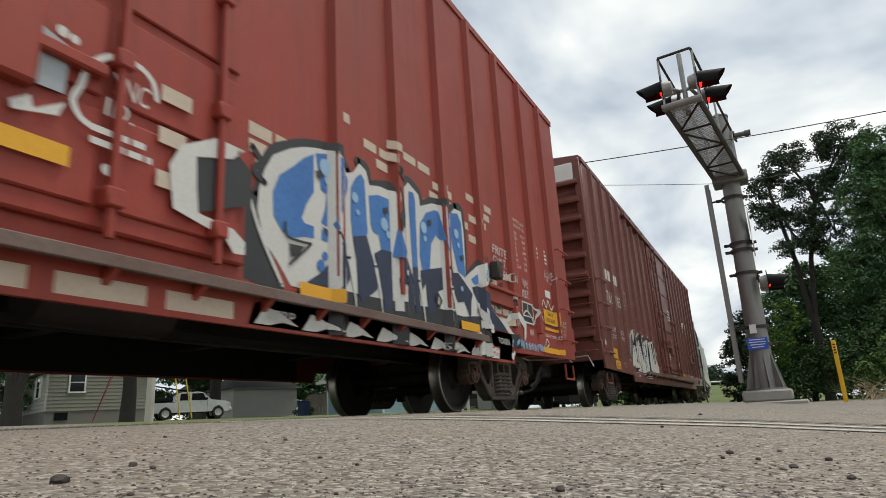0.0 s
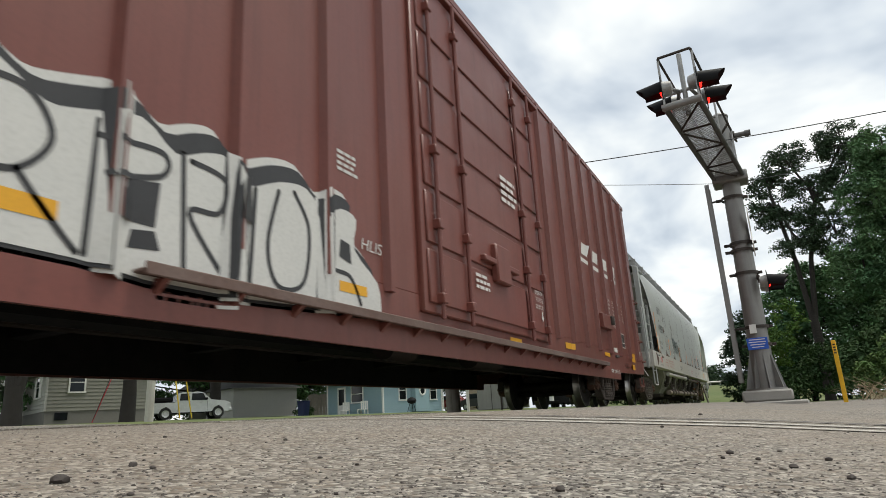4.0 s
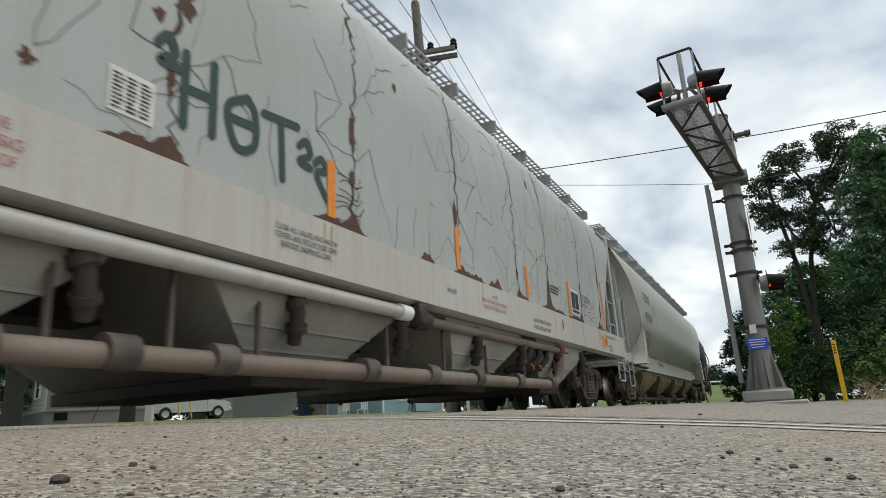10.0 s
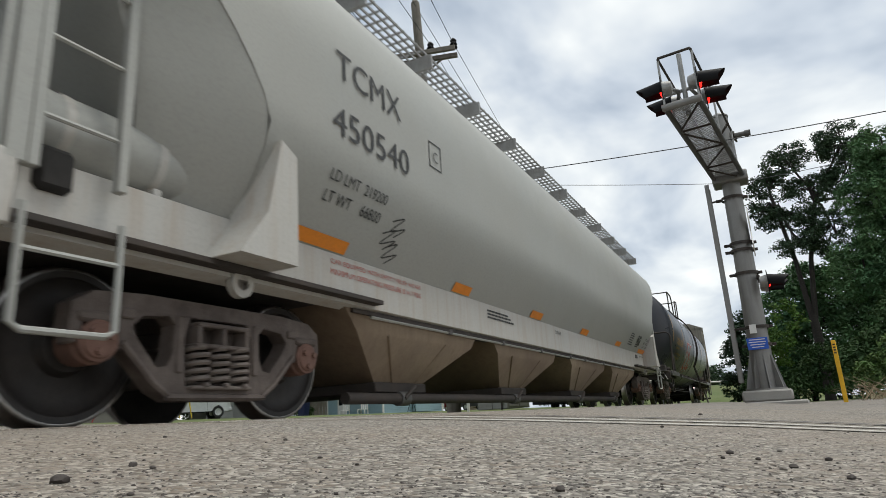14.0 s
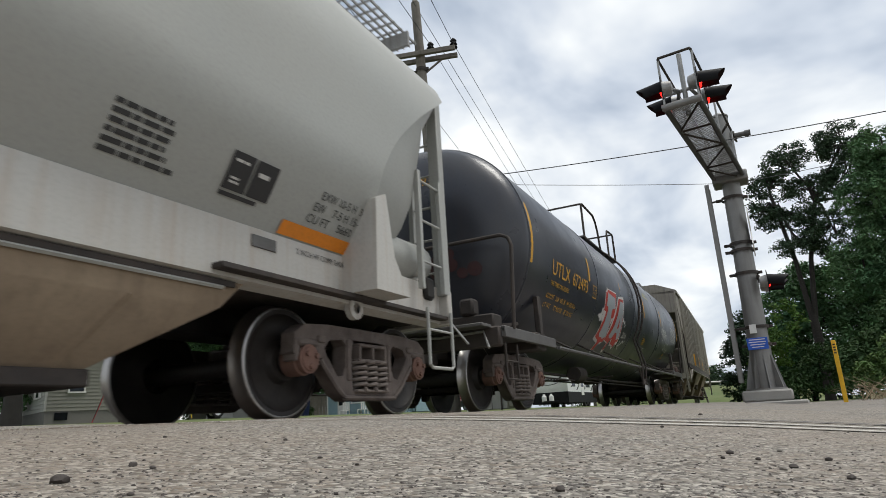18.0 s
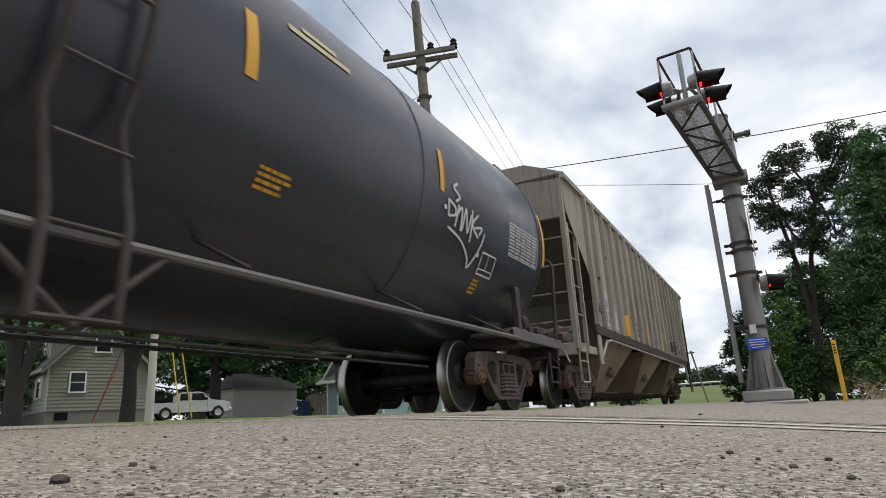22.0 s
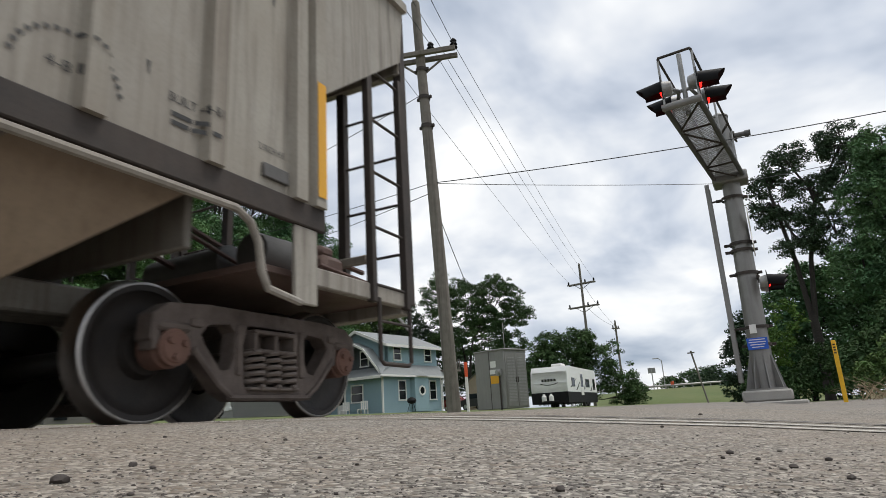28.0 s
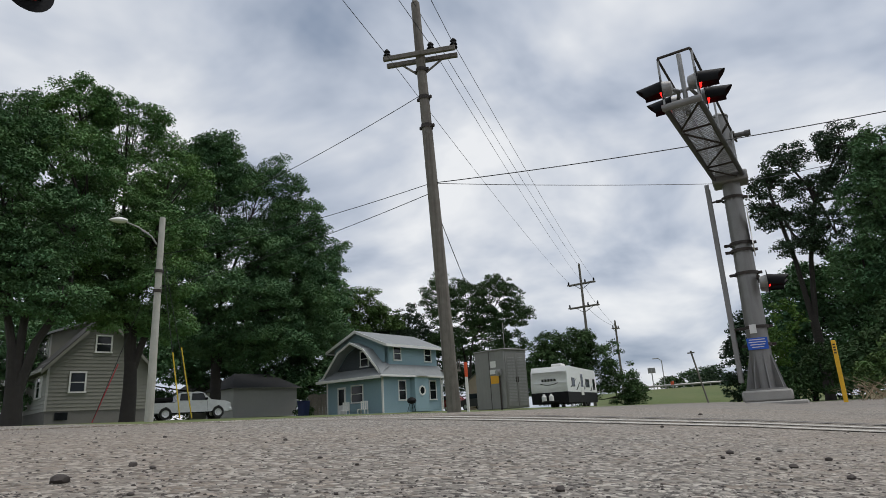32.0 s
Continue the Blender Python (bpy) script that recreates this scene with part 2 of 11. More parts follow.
# ---- ground, road, track ----
PROFILE = [(-400, 4.2), (-150, 4.1), (-60, 1.75), (-9, 0.33), (-7.2, 0.25), (-5.6, 0.17), (-3.0, 0.16), (-2.2, 0.142), (-1.28, 0.112),
           (-0.77, 0.079), (-0.1, 0.03), (0.3, -0.006), (0.8, -0.012), (30, -0.012), (400, 0.2)]


def ground_z(x, y=0.0):
    for (x0, z0), (x1, z1) in zip(PROFILE, PROFILE[1:]):
        if x <= x1:
            return z0 + (z1 - z0) * max(0.0, (x - x0) / (x1 - x0))
    return PROFILE[-1][1]


def sheet(name, xs, ys, lift, mats, label, category, kind="structure", wob=0.0):
    sh = Shape()
    for y in ys:
        for x in xs:
            z = ground_z(x, y) + lift(x, y) if callable(lift) else ground_z(x, y) + lift
            sh.v.append((x, y, z + (noise.noise((x * 1.3, y * 1.3, 5)) * wob)))
    n = len(xs)
    for j in range(len(ys) - 1):
        for i in range(n - 1):
            sh.f.append((j * n + i, j * n + i + 1, (j + 1) * n + i + 1, (j + 1) * n + i))
            sh.s.append(0)
    return tagged(part(name, sh, mats, fix=False), label, category, kind=kind)


def frange(a, b, n):
    return [a + (b - a) * i / n for i in range(n + 1)]


def speckled(name, base, pale, dark, warm, scale=140.0):
    """Worn road surface: stones of several tones in a grey binder."""
    mt = bpy.data.materials.new(name)
    mt.use_nodes = True
    nt = mt.node_tree
    N, L = nt.nodes.new, nt.links.new
    bs = nt.nodes["Principled BSDF"]
    co = N("ShaderNodeTexCoord").outputs["Object"]

    def vor(sc):
        v = N("ShaderNodeTexVoronoi"); v.inputs["Scale"].default_value = sc
        L(co, v.inputs["Vector"])
        return v

    def noi(sc, d=5):
        n = N("ShaderNodeTexNoise"); n.inputs["Scale"].default_value, n.inputs["Detail"].default_value = sc, d
        L(co, n.inputs["Vector"])
        return n.outputs["Fac"]

    def rng(s, a, b, c=0.0, d=1.0):
        r = N("ShaderNodeMapRange")
        for k, q in zip(("From Min", "From Max", "To Min", "To Max"), (a, b, c, d)):
            r.inputs[k].default_value = q
        L(s, r.inputs["Value"])
        return r.outputs["Result"]

    def mixc(a, b, f):
        m = N("ShaderNodeMix"); m.data_type = "RGBA"
        for k, q in (("A", a), ("B", b)):
            if isinstance(q, tuple):
                m.inputs[k].default_value = (*q, 1)
            else:
                L(q, m.inputs[k])
        L(f, m.inputs["Factor"])
        return m.outputs["Result"]

    v1, v2 = vor(scale), vor(scale * 0.45)
    sp = N("ShaderNodeSeparateColor"); L(v1.outputs["Color"], sp.inputs[0])
    sp2 = N("ShaderNodeSeparateColor"); L(v2.outputs["Color"], sp2.inputs[0])
    c = mixc(base, pale, rng(sp.outputs[0], 0.5, 0.8))
    c = mixc(c, dark, rng(sp.outputs[1], 0.7, 0.88, 0, 0.9))
    c = mixc(c, warm, rng(sp2.outputs[0], 0.7, 1.0, 0, 0.55))
    c = mixc(c, dark, rng(v1.outputs["Distance"], 0.5, 0.85, 0, 0.5))
    c = mixc(c, warm, rng(noi(0.9), 0.42, 0.7, 0, 0.45))
    c = mixc(c, dark, rng(noi(0.33, 7), 0.55, 0.8, 0, 0.4))
    L(c, bs.inputs["Base Color"])
    bs.inputs["Roughness"].default_value = 0.88
    bs.inputs["Specular IOR Level"].default_value = 0.35
    h = N("ShaderNodeMath"); h.operation = "ADD"
    L(rng(v1.outputs["Distance"], 0, 0.8, 1, 0), h.inputs[0])
    L(rng(noi(scale * 0.3, 4), 0.2, 0.8, 0, 0.7), h.inputs[1])
    b = N("ShaderNodeBump"); b.inputs["Strength"].default_value, b.inputs["Distance"].default_value = 0.85, 0.004
    L(h.outputs[0], b.inputs["Height"]); L(b.outputs[0], bs.inputs["Normal"])
    return mt


MAT["asphalt"] = speckled("worn_chip_seal", (0.24, 0.218, 0.188), (0.47, 0.43, 0.375), (0.06, 0.052, 0.046), (0.275, 0.218, 0.166))
MAT["gravel"] = speckled("pale_gravel", (0.2, 0.185, 0.165), (0.32, 0.295, 0.265), (0.1, 0.09, 0.08), (0.3, 0.25, 0.2), 60)
MAT["grass_soil"] = stuff("mown_grass", (0.085, 0.125, 0.03), 0.95, 0, (0.13, 0.15, 0.045), 0.4, 9, 0.7, 0.6, dirt=(0.15, 0.14, 0.06), dirt_amount=0.4, depth=0.04)
MAT["line"] = stuff("worn_line_paint", (0.55, 0.53, 0.47), 0.8, 0, (0.4, 0.38, 0.33), 7, 70, 0.6, 0.3, flake=(0.22, 0.2, 0.175), flake_at=0.6, flake_scale=14)

GX = [-1500, -400, -150, -60, -30, -15, -9, -7.2, -6.4, -5.6, -3.0, -2.2, -1.28, -0.77, -0.1, 0.3, 0.8, 4, 10, 30, 80, 400, 1500]
GY = [-1500, -300, -60, -10, 0, 10, 20, 40, 60, 80, 120, 200, 500, 1500, 3000]
sheet("ground", GX, GY, -0.03, MAT["grass_soil"], "mown green grass verge and open ground", "ground")
RX = frange(-14, -7.2, 4) + [-6.4, -5.6, -3.0, -2.6, -2.2, -1.7, -1.28, -1.0, -0.77, -0.4, -0.1, 0.1, 0.3, 0.55, 0.8, 2, 4, 8, 20, 60]
RY = [-40, -8, -3, -1, 0, 1, 2, 3, 4, 5, 5.8]
sheet("road", RX, RY, 0.0, MAT["asphalt"], "worn grey chip-seal road rising to the crossing", "road")
sheet("gravel_shoulder", [x for x in RX if -3.0 <= x <= 60], [5.8, 7, 9, 12, 16, 19], -0.004, MAT["gravel"], "pale gravel shoulder beside the road", "ground")
for i, yy in enumerate((2.02, 2.29)):
    sheet("centre_line", [x for x in RX if -2.6 <= x <= 8] , [yy, yy + 0.06], 0.004, MAT["line"], "worn white line painted along the road", "road marking")
MAT["tar"] = stuff("tar_joint", (0.08, 0.077, 0.073), 0.8, 0, (0.11, 0.105, 0.1), 6, 50, 0.5, 0.3)
sheet("road_joint", [x for x in RX if -2.6 <= x <= 20], [2.62, 2.68], 0.004, MAT["tar"], "dark tarred joint running along the road", "road joint")

# railway beyond and across the road
Y1, CURVE_R = 25.0, 233.0


def path(u):
    """Place and heading on the track's centre line at arc length u; it bends to the left beyond Y1."""
    if u <= Y1:
        return TRACK_X, u, 0.0
    a = (u - Y1) / CURVE_R
    return TRACK_X - CURVE_R * (1 - math.cos(a)), Y1 + CURVE_R * math.sin(a), a


def along(off, z, us):
    out = []
    for u in us:
        x, y, a = path(u)
        out.append((x + off * math.cos(a), y + off * math.sin(a), z))
    return out


def railway():
    us = [-60, -20, 0, 6, 12, 20, 25] + frange(30, 190, 32)
    sh = Shape()
    rings = []
    left, right = along(-2.6, 0, us), along(2.3, 0, us)
    for off, z in ((-3.4, -0.03), (-1.9, 0.02), (1.2, 0.02), (2.2, -0.03)):
        rings.append([(x, y, z) for x, y, _ in along(off, 0, us)])
    sh.loft(rings, closed=False)
    tagged(part("ballast", sh, MAT["gravel"]), "grey crushed stone ballast under the track", "ballast", kind="structure")
    for off in (-0.7525, 0.7525):
        sh = Shape()
        prof = [(-0.036, 0.17), (0.036, 0.17), (0.036, 0.13), (0.01, 0.12), (0.01, 0.04), (0.07, 0.02), (0.07, 0.0), (-0.07, 0.0), (-0.07, 0.02), (-0.01, 0.04), (-0.01, 0.12), (-0.036, 0.13)]
        sh.loft([along(off + a, z - 0.002, us) for a, z in prof + prof[:1]], closed=False)
        tagged(part("rail", sh, MAT["rail"], sharp=60), "brown steel running rail with a worn head", "rail", "rails", kind="structure")


railway()
# asphalt crossing surface flush with the rails
for x0, x1 in ((-3.555, -3.0), (-5.05, -3.69), (-6.0, -5.19)):
    sh = Shape().box(x0, x1, -3.0, 5.8, 0.0, 0.166, 0.004)
    tagged(part("crossing_panel", sh, MAT["asphalt"]), "grey asphalt crossing panel flush with the rails", "crossing panel", "crossing panels", kind="structure")


# ---- rolling stock ----
def side_frame_shape():
    sh = Shape()
    out = [(-1.06, 0.50), (-1.05, 0.66), (-0.93, 0.74), (-0.6, 0.765), (0.6, 0.765), (0.93, 0.74), (1.05, 0.66), (1.06, 0.50),
           (0.98, 0.46), (0.98, 0.56), (0.80, 0.56), (0.78, 0.42), (0.70, 0.42), (0.48, 0.19), (0.36, 0.13), (-0.36, 0.13), (-0.48, 0.19),
           (-0.70, 0.42), (-0.78, 0.42), (-0.80, 0.56), (-0.98, 0.56), (-0.98, 0.46)]
    win = [(-0.27, 0.22), (0.27, 0.22), (0.29, 0.52), (0.25, 0.655), (-0.25, 0.655), (-0.29, 0.52)]

    def tri(s):
        return [(s * 0.37, 0.60), (s * 0.42, 0.65), (s * 0.60, 0.63), (s * 0.67, 0.56), (s * 0.63, 0.49), (s * 0.49, 0.33), (s * 0.42, 0.34), (s * 0.38, 0.42)]

    sh.plate(out, [win, tri(-1), tri(1)], 0.94, 1.08)
    bm = bmesh.new()
    me = bpy.data.meshes.new("tmp")
    me.from_pydata(sh.v, [], sh.f)
    bm.from_mesh(me)
    bmesh.ops.recalc_face_normals(bm, faces=bm.faces)
    es = [e for e in bm.edges if len(e.link_faces) == 2 and e.calc_face_angle(0) > 0.9]
    bmesh.ops.bevel(bm, geom=es, offset=0.016, segments=2, affect="EDGES", clamp_overlap=True)
    bm.to_mesh(me)
    bm.free()
    res = Shape()
    res.add([v.co for v in me.vertices], [tuple(p.vertices) for p in me.polygons])
    bpy.data.meshes.remove(me)
    # lugs, ribs and the raised rim along the tension arms
    for s in (-1, 1):
        res.tube([(1.085, s * 0.40, 0.16), (1.085, s * 0.52, 0.24), (1.085, s * 0.74, 0.46)], 0.022, 6)
        res.box(1.06, 1.10, s * 0.72 - 0.05, s * 0.72 + 0.05, 0.6, 0.66, 0.01)
        res.box(1.06, 1.095, s * 0.33 - 0.03, s * 0.33 + 0.03, 0.3, 0.66, 0.01)
    res.tube([(1.085, -0.42, 0.155), (1.085, 0.42, 0.155)], 0.022, 6)
    return res


def coil(x, y, z0, z1, r, w, turns):
    n = turns * 12
    return [(x + r * math.cos(k * math.pi / 6), y + r * math.sin(k * math.pi / 6), z0 + (z1 - z0) * k / n) for k in range(n + 1)]


TRUCK = {}


def truck_meshes():
    TRUCK["frame"] = mesh_of("side_frame", side_frame_shape(), MAT["truck"], 40)
    TRUCK["spring"] = mesh_of("spring", Shape().tube(coil(0, 0, 0.225, 0.47, 0.074, 0.017, 5), 0.018, 6), MAT["spring"], 50)
    TRUCK["seat"] = mesh_of("spring_seat", Shape().box(0.84, 1.13, -0.26, 0.26, 0.2, 0.225, 0.008), MAT["spring"])
    # cast bolster: its ends are open boxes with two pockets
    sh = Shape()
    sh.box(-1.13, 1.13, -0.235, 0.235, 0.465, 0.495, 0.008)
    sh.box(-1.13, 1.13, -0.225, 0.225, 0.6, 0.632, 0.008)
    sh.box(-1.0, 1.0, -0.2, 0.2, 0.49, 0.61)
    sh.box(-0.8, 0.8, -0.2, 0.2, 0.5, 0.75, 0.03)
    sh.turned([(0.75, 0.19), (0.82, 0.19)], (0, 0, 0), 20, "z", cap=True)
    for s in (-1, 1):
        for y in (-0.21, 0.0, 0.21):
            sh.box(s * 0.99, s * 1.128, y - 0.018, y + 0.018, 0.49, 0.605, 0.005)
        sh.box(s * 0.62 - 0.07, s * 0.62 + 0.07, -0.1, 0.1, 0.74, 0.8, 0.01)
    TRUCK["bolster"] = mesh_of("bolster", sh, MAT["truck"])
    sh = Shape()
    R = 0.457
    for s in (-1, 1):
        prof = [(0.655, 0.16), (0.69, 0.2), (0.7, 0.36), (0.69, R - 0.05), (0.685, R + 0.005), (0.695, R + 0.026), (0.71, R + 0.022), (0.725, R + 0.003), (0.82, R - 0.004), (0.824, R - 0.01), (0.8245, R - 0.022),
                (0.82, R - 0.06), (0.79, R - 0.075), (0.765, 0.3), (0.785, 0.18), (0.84, 0.15), (0.85, 0.1)]
        sl = [0] * 16
        sl[4:10] = [1] * 6
        sh.turned([(s * a, r) for a, r in prof], (0, 0, 0), 40, "x", slots=sl)
    sh.turned([(-1.0, 0.075), (-0.9, 0.085), (-0.6, 0.095), (0, 0.085), (0.6, 0.095), (0.9, 0.085), (1.0, 0.075)], (0, 0, 0), 14, "x")
    TRUCK["wheelset"] = mesh_of("wheelset", sh, [MAT["wheel"], MAT["tread"]], 50)
    sh = Shape().turned([(0.9, 0.13), (1.04, 0.13), (1.05, 0.115), (1.09, 0.112), (1.115, 0.095), (1.122, 0.05), (1.122, 0.0)], (0, 0, 0), 20, "x")
    for k in range(3):
        a = 2 * math.pi * k / 3 + 0.4
        c, q = 0.062 * math.cos(a), 0.062 * math.sin(a)
        sh.turned([(1.11, 0.024), (1.14, 0.024), (1.142, 0.0)], (0, c, q), 6, "x")
    sh.turned([(1.09, 0.118), (1.1, 0.118), (1.105, 0.1)], (0, 0, 0), 20, "x")
    TRUCK["cap"] = mesh_of("bearing", sh, MAT["cap"], 40)
    sh = Shape().box(0.93, 1.1, -0.13, 0.13, 0.1, 0.165, 0.02).box(0.95, 1.085, -0.155, -0.12, -0.02, 0.15, 0.01).box(0.95, 1.085, 0.12, 0.155, -0.02, 0.15, 0.01)
    TRUCK["adapter"] = mesh_of("bearing_adapter", sh, MAT["truck"], 40)
    sh = Shape()
    for s in (-1, 1):
        sh.box(-0.75, 0.75, s * 0.36 - 0.05, s * 0.36 + 0.05, 0.3, 0.38, 0.01)
        for x in (-0.76, 0.76):
            sh.box(x - 0.05, x + 0.05, s * 0.36 - 0.02, s * 0.42 + 0.02, 0.22, 0.5, 0.01)
    TRUCK["brake"] = mesh_of("brake_beam", sh, MAT["steel_dark"])


truck_meshes()
WHEELSETS = []


def truck(car, y):
    """A two-axle freight truck under a car: bolster with frames, springs, bearings, brake beams and wheelsets."""
    b = part("truck_bolster", TRUCK["bolster"], None, car)
    b.location = (0, y, 0)
    for s in (0, math.pi):
        T = Matrix.Rotation(s, 3, "Z")
        for key, label in (("frame", "dusty cast steel side frame"), ("seat", "")):
            part("side_frame" if key == "frame" else "spring_seat", TRUCK[key], None, b, label).rotation_euler = (0, 0, s)
        for x, y in itertools.product((0.93, 1.06), (-0.17, 0.0, 0.17)):
            part("spring", TRUCK["spring"], None, b).location = T @ Vector((x, y, 0))
        for d in (-0.889, 0.889):
            for key, nm, label in (("cap", "bearing", "rusty roller bearing cap"), ("adapter", "bearing_adapter", "")):
                c = part(nm, TRUCK[key], None, b, label)
                c.location, c.rotation_euler = (0, d, 0.457), (0, 0, s)
    part("brake_beam", TRUCK["brake"], None, b)
    for d in (-0.889, 0.889):
        w = part("wheelset", TRUCK["wheelset"], None, b, "steel wheelset with a polished tread")
        w.location = (0, d, 0.457)
        WHEELSETS.append((w, d))
    return b


def coupler(car, y, s):
    """Coupler and draft gear at an end; s is the outward direction."""
    sh = Shape()
    sh.box(-0.16, 0.16, y - s * 0.35, y + s * 0.12, 0.68, 0.98, 0.02)
    sh.box(-0.07, 0.07, y + s * 0.1, y + s * 0.55, 0.78, 0.9, 0.02)
    sh.box(-0.17, 0.1, y + s * 0.5, y + s * 0.78, 0.72, 0.98, 0.05)
    sh.box(-0.12, 0.17, y + s * 0.62, y + s * 0.72, 0.74, 0.96, 0.03)
    part("coupler", sh, MAT["steel_dark"], car, "dark steel knuckle coupler")
    sh = Shape()
    pts = [(0.3, y, 0.75), (0.34, y + s * 0.25, 0.55), (0.25, y + s * 0.5, 0.36), (0.1, y + s * 0.68, 0.32)]
    sh.tube(pts, 0.025, 8)
    part("brake_hose", sh, MAT["black"], car)
    part("glad_hand", Shape().box(0.04, 0.14, y + s * 0.64, y + s * 0.76, 0.28, 0.36, 0.02), MAT["galv_dark"], car)
    part("uncoupling_lever", Shape().tube([(0.1, y + s * 0.55, 1.0), (0.14, y + s * 0.2, 0.95), (0.7, y + s * 0.1, 0.92), (1.3, y + s * 0.08, 0.94), (1.42, y + s * 0.22, 0.72)], 0.016, 6), MAT["galv"], car, "bright uncoupling lever rod")
    part("angle_cock", Shape().box(0.24, 0.36, y - s * 0.1, y + s * 0.08, 0.7, 0.82, 0.02).tube([(0.3, y, 0.82), (0.3, y + s * 0.16, 0.9)], 0.014, 6), MAT["steel_dark"], car)
    part("draft_pocket", Shape().box(-0.36, 0.36, y - s * 0.5, y - s * 0.05, 0.62, 1.02, 0.03), MAT["steel_dark"], car)


def rib_edges(y0, y1, n):
    return [y0 + (y1 - y0) * k / (n - 1) for k in range(n)]


def boxcar(sc, length, name, label, paint, end_paint, ribs, rib_w, rib_d, rib_slope, sill, eave, door, truck_in, plated):
    car = thing(name, pose(TRACK_X, 0, RAIL_Z), label, "boxcar", "freight train")
    h, W = length / 2, 1.57
    mats = paint
    # body shell: sides, ends and roof of welded sheet
    sh = Shape().box(-W, W, -h, h, 1.05, eave, 0.02)
    part("body", sh, mats, car)
    sh = Shape()
    roof = [(-W - 0.02, eave), (-W + 0.05, eave + 0.06), (0, eave + 0.2), (W - 0.05, eave + 0.06), (W + 0.02, eave), (W + 0.02, eave - 0.09), (-W - 0.02, eave - 0.09)]
    sh.plate(roof, [], -h - 0.03, h + 0.03, "y")
    part("roof", sh, mats, car)
    # side sill, deep fish belly in the middle
    for s in (1, -1):
        sh = Shape()
        o = [(-h, 1.06), (-h, sill + 0.19), (-h + 2.72, sill + 0.14), (-h + 2.76, sill), (h - 2.76, sill), (h - 2.72, sill + 0.14), (h, sill + 0.19), (h, 1.06)]
        sh.plate(o, [], s * (W - 0.03), s * (W + 0.004))
        part("side_sill", sh, mats, car)
    for y in ribs:
        for s in (1, -1):
            sh = Shape()
            prof = [(-rib_w / 2, 0), (-rib_w / 2 * rib_slope, rib_d), (rib_w / 2 * rib_slope, rib_d), (rib_w / 2, 0)]
            lo = [(s * (W - 0.002 + d), y + a, 1.0) for a, d in prof]
            hi = [(s * (W - 0.002 + d), y + a, eave - 0.1) for a, d in prof]
            sh.loft([lo, hi], closed=True, caps=True)
            part("side_rib", sh, mats, car, sharp=25)
    # corrugated ends
    for e in (-1, 1):
        n = 9
        for k in range(n):
            sh = Shape()
            z0 = 1.3 + (eave - 1.5) * k / n
            z1 = z0 + (eave - 1.5) / n * 0.62
            y = e * h
            sh.loft([[(-W + 0.06, y, z0), (-W + 0.1, y + e * 0.16, z0 + 0.01), (-W + 0.11, y + e * 0.165, z0 + 0.06), (-W + 0.06, y, z1)],
                     [(W - 0.06, y, z0), (W - 0.1, y + e * 0.16, z0 + 0.01), (W - 0.11, y + e * 0.165, z0 + 0.06), (W - 0.06, y, z1)]], closed=True, caps=True)
            part("end_corrugation", sh, mats, car)
        part("end_sill", Shape().box(-W, W, e * h - 0.05, e * h + 0.12, 0.86, 1.25, 0.015), mats, car)
        for s in (-1, 1):
            part("corner_post", Shape().box(s * W - 0.02, s * W - s * 0.16, e * h, e * (h + 0.1), 1.2, eave - 0.02, 0.012), mats, car)
        # side ladder and end ladder
        for s in (1, -1):
            sh = Shape()
            y0, y1 = sorted((e * (h - 0.06), e * (h - 0.62)))
            for k in range(4):
                z = 1.0 + 0.483 * k
                part("grab_iron", Shape().tube([(s * (W - 0.005), y0, z), (s * (W + 0.085), y0 + 0.01, z), (s * (W + 0.085), y1 - 0.01, z), (s * (W - 0.005), y1, z)], 0.014, 6), mats, car)
                for y in (y0, y1):
                    part("grab_foot", Shape().box(s * (W - 0.01), s * (W + 0.02), y - 0.035, y + 0.035, z - 0.03, z + 0.03, 0.006), mats, car)
            x0, x1 = s * (W - 0.08), s * (W - 0.55)
            for k in range(4):
                z = 1.03 + 0.455 * k
                y = e * (h + 0.1)
                part("grab_iron", Shape().tube([(x0, y, z), (x0, y + e * 0.08, z), (x1, y + e * 0.08, z), (x1, y, z)], 0.014, 6), mats, car)
            sh = Shape()
            yy = e * (h - 0.1)
            sh.tube([(s * (W - 0.02), yy, sill + 0.1), (s * (W - 0.02), yy, 0.42), (s * (W - 0.02), yy - e * 0.42, 0.42), (s * (W - 0.02), yy - e * 0.42, sill + 0.1)], 0.018, 6)
            part("step", sh, mats, car)
        part("long_grab_iron", Shape().tube([(-0.64, e * (h + 0.1), 2.44), (-0.64, e * (h + 0.2), 2.44), (1.5, e * (h + 0.2), 2.44), (1.5, e * (h + 0.1), 2.44)], 0.016, 6), mats, car)
        part("air_hose", Shape().tube([(0.35, e * (h + 0.15), 0.82), (0.38, e * (h + 0.4), 0.74), (0.36, e * (h + 0.62), 0.5), (0.3, e * (h + 0.8), 0.42)], 0.03, 8), MAT["black"], car, "black rubber air hose")
        sh = Shape().box(-0.7, 0.7, e * (h + 0.1), e * (h + 0.4), 1.06, 1.09, 0.004)
        for k in range(6):
            sh.box(-0.7, 0.7, e * (h + 0.12 + 0.05 * k), e * (h + 0.135 + 0.05 * k), 1.09, 1.115)
        part("crossover_step", sh, MAT["galv"], car, "galvanised grating step")
        coupler(car, e * (h + 0.1), e)
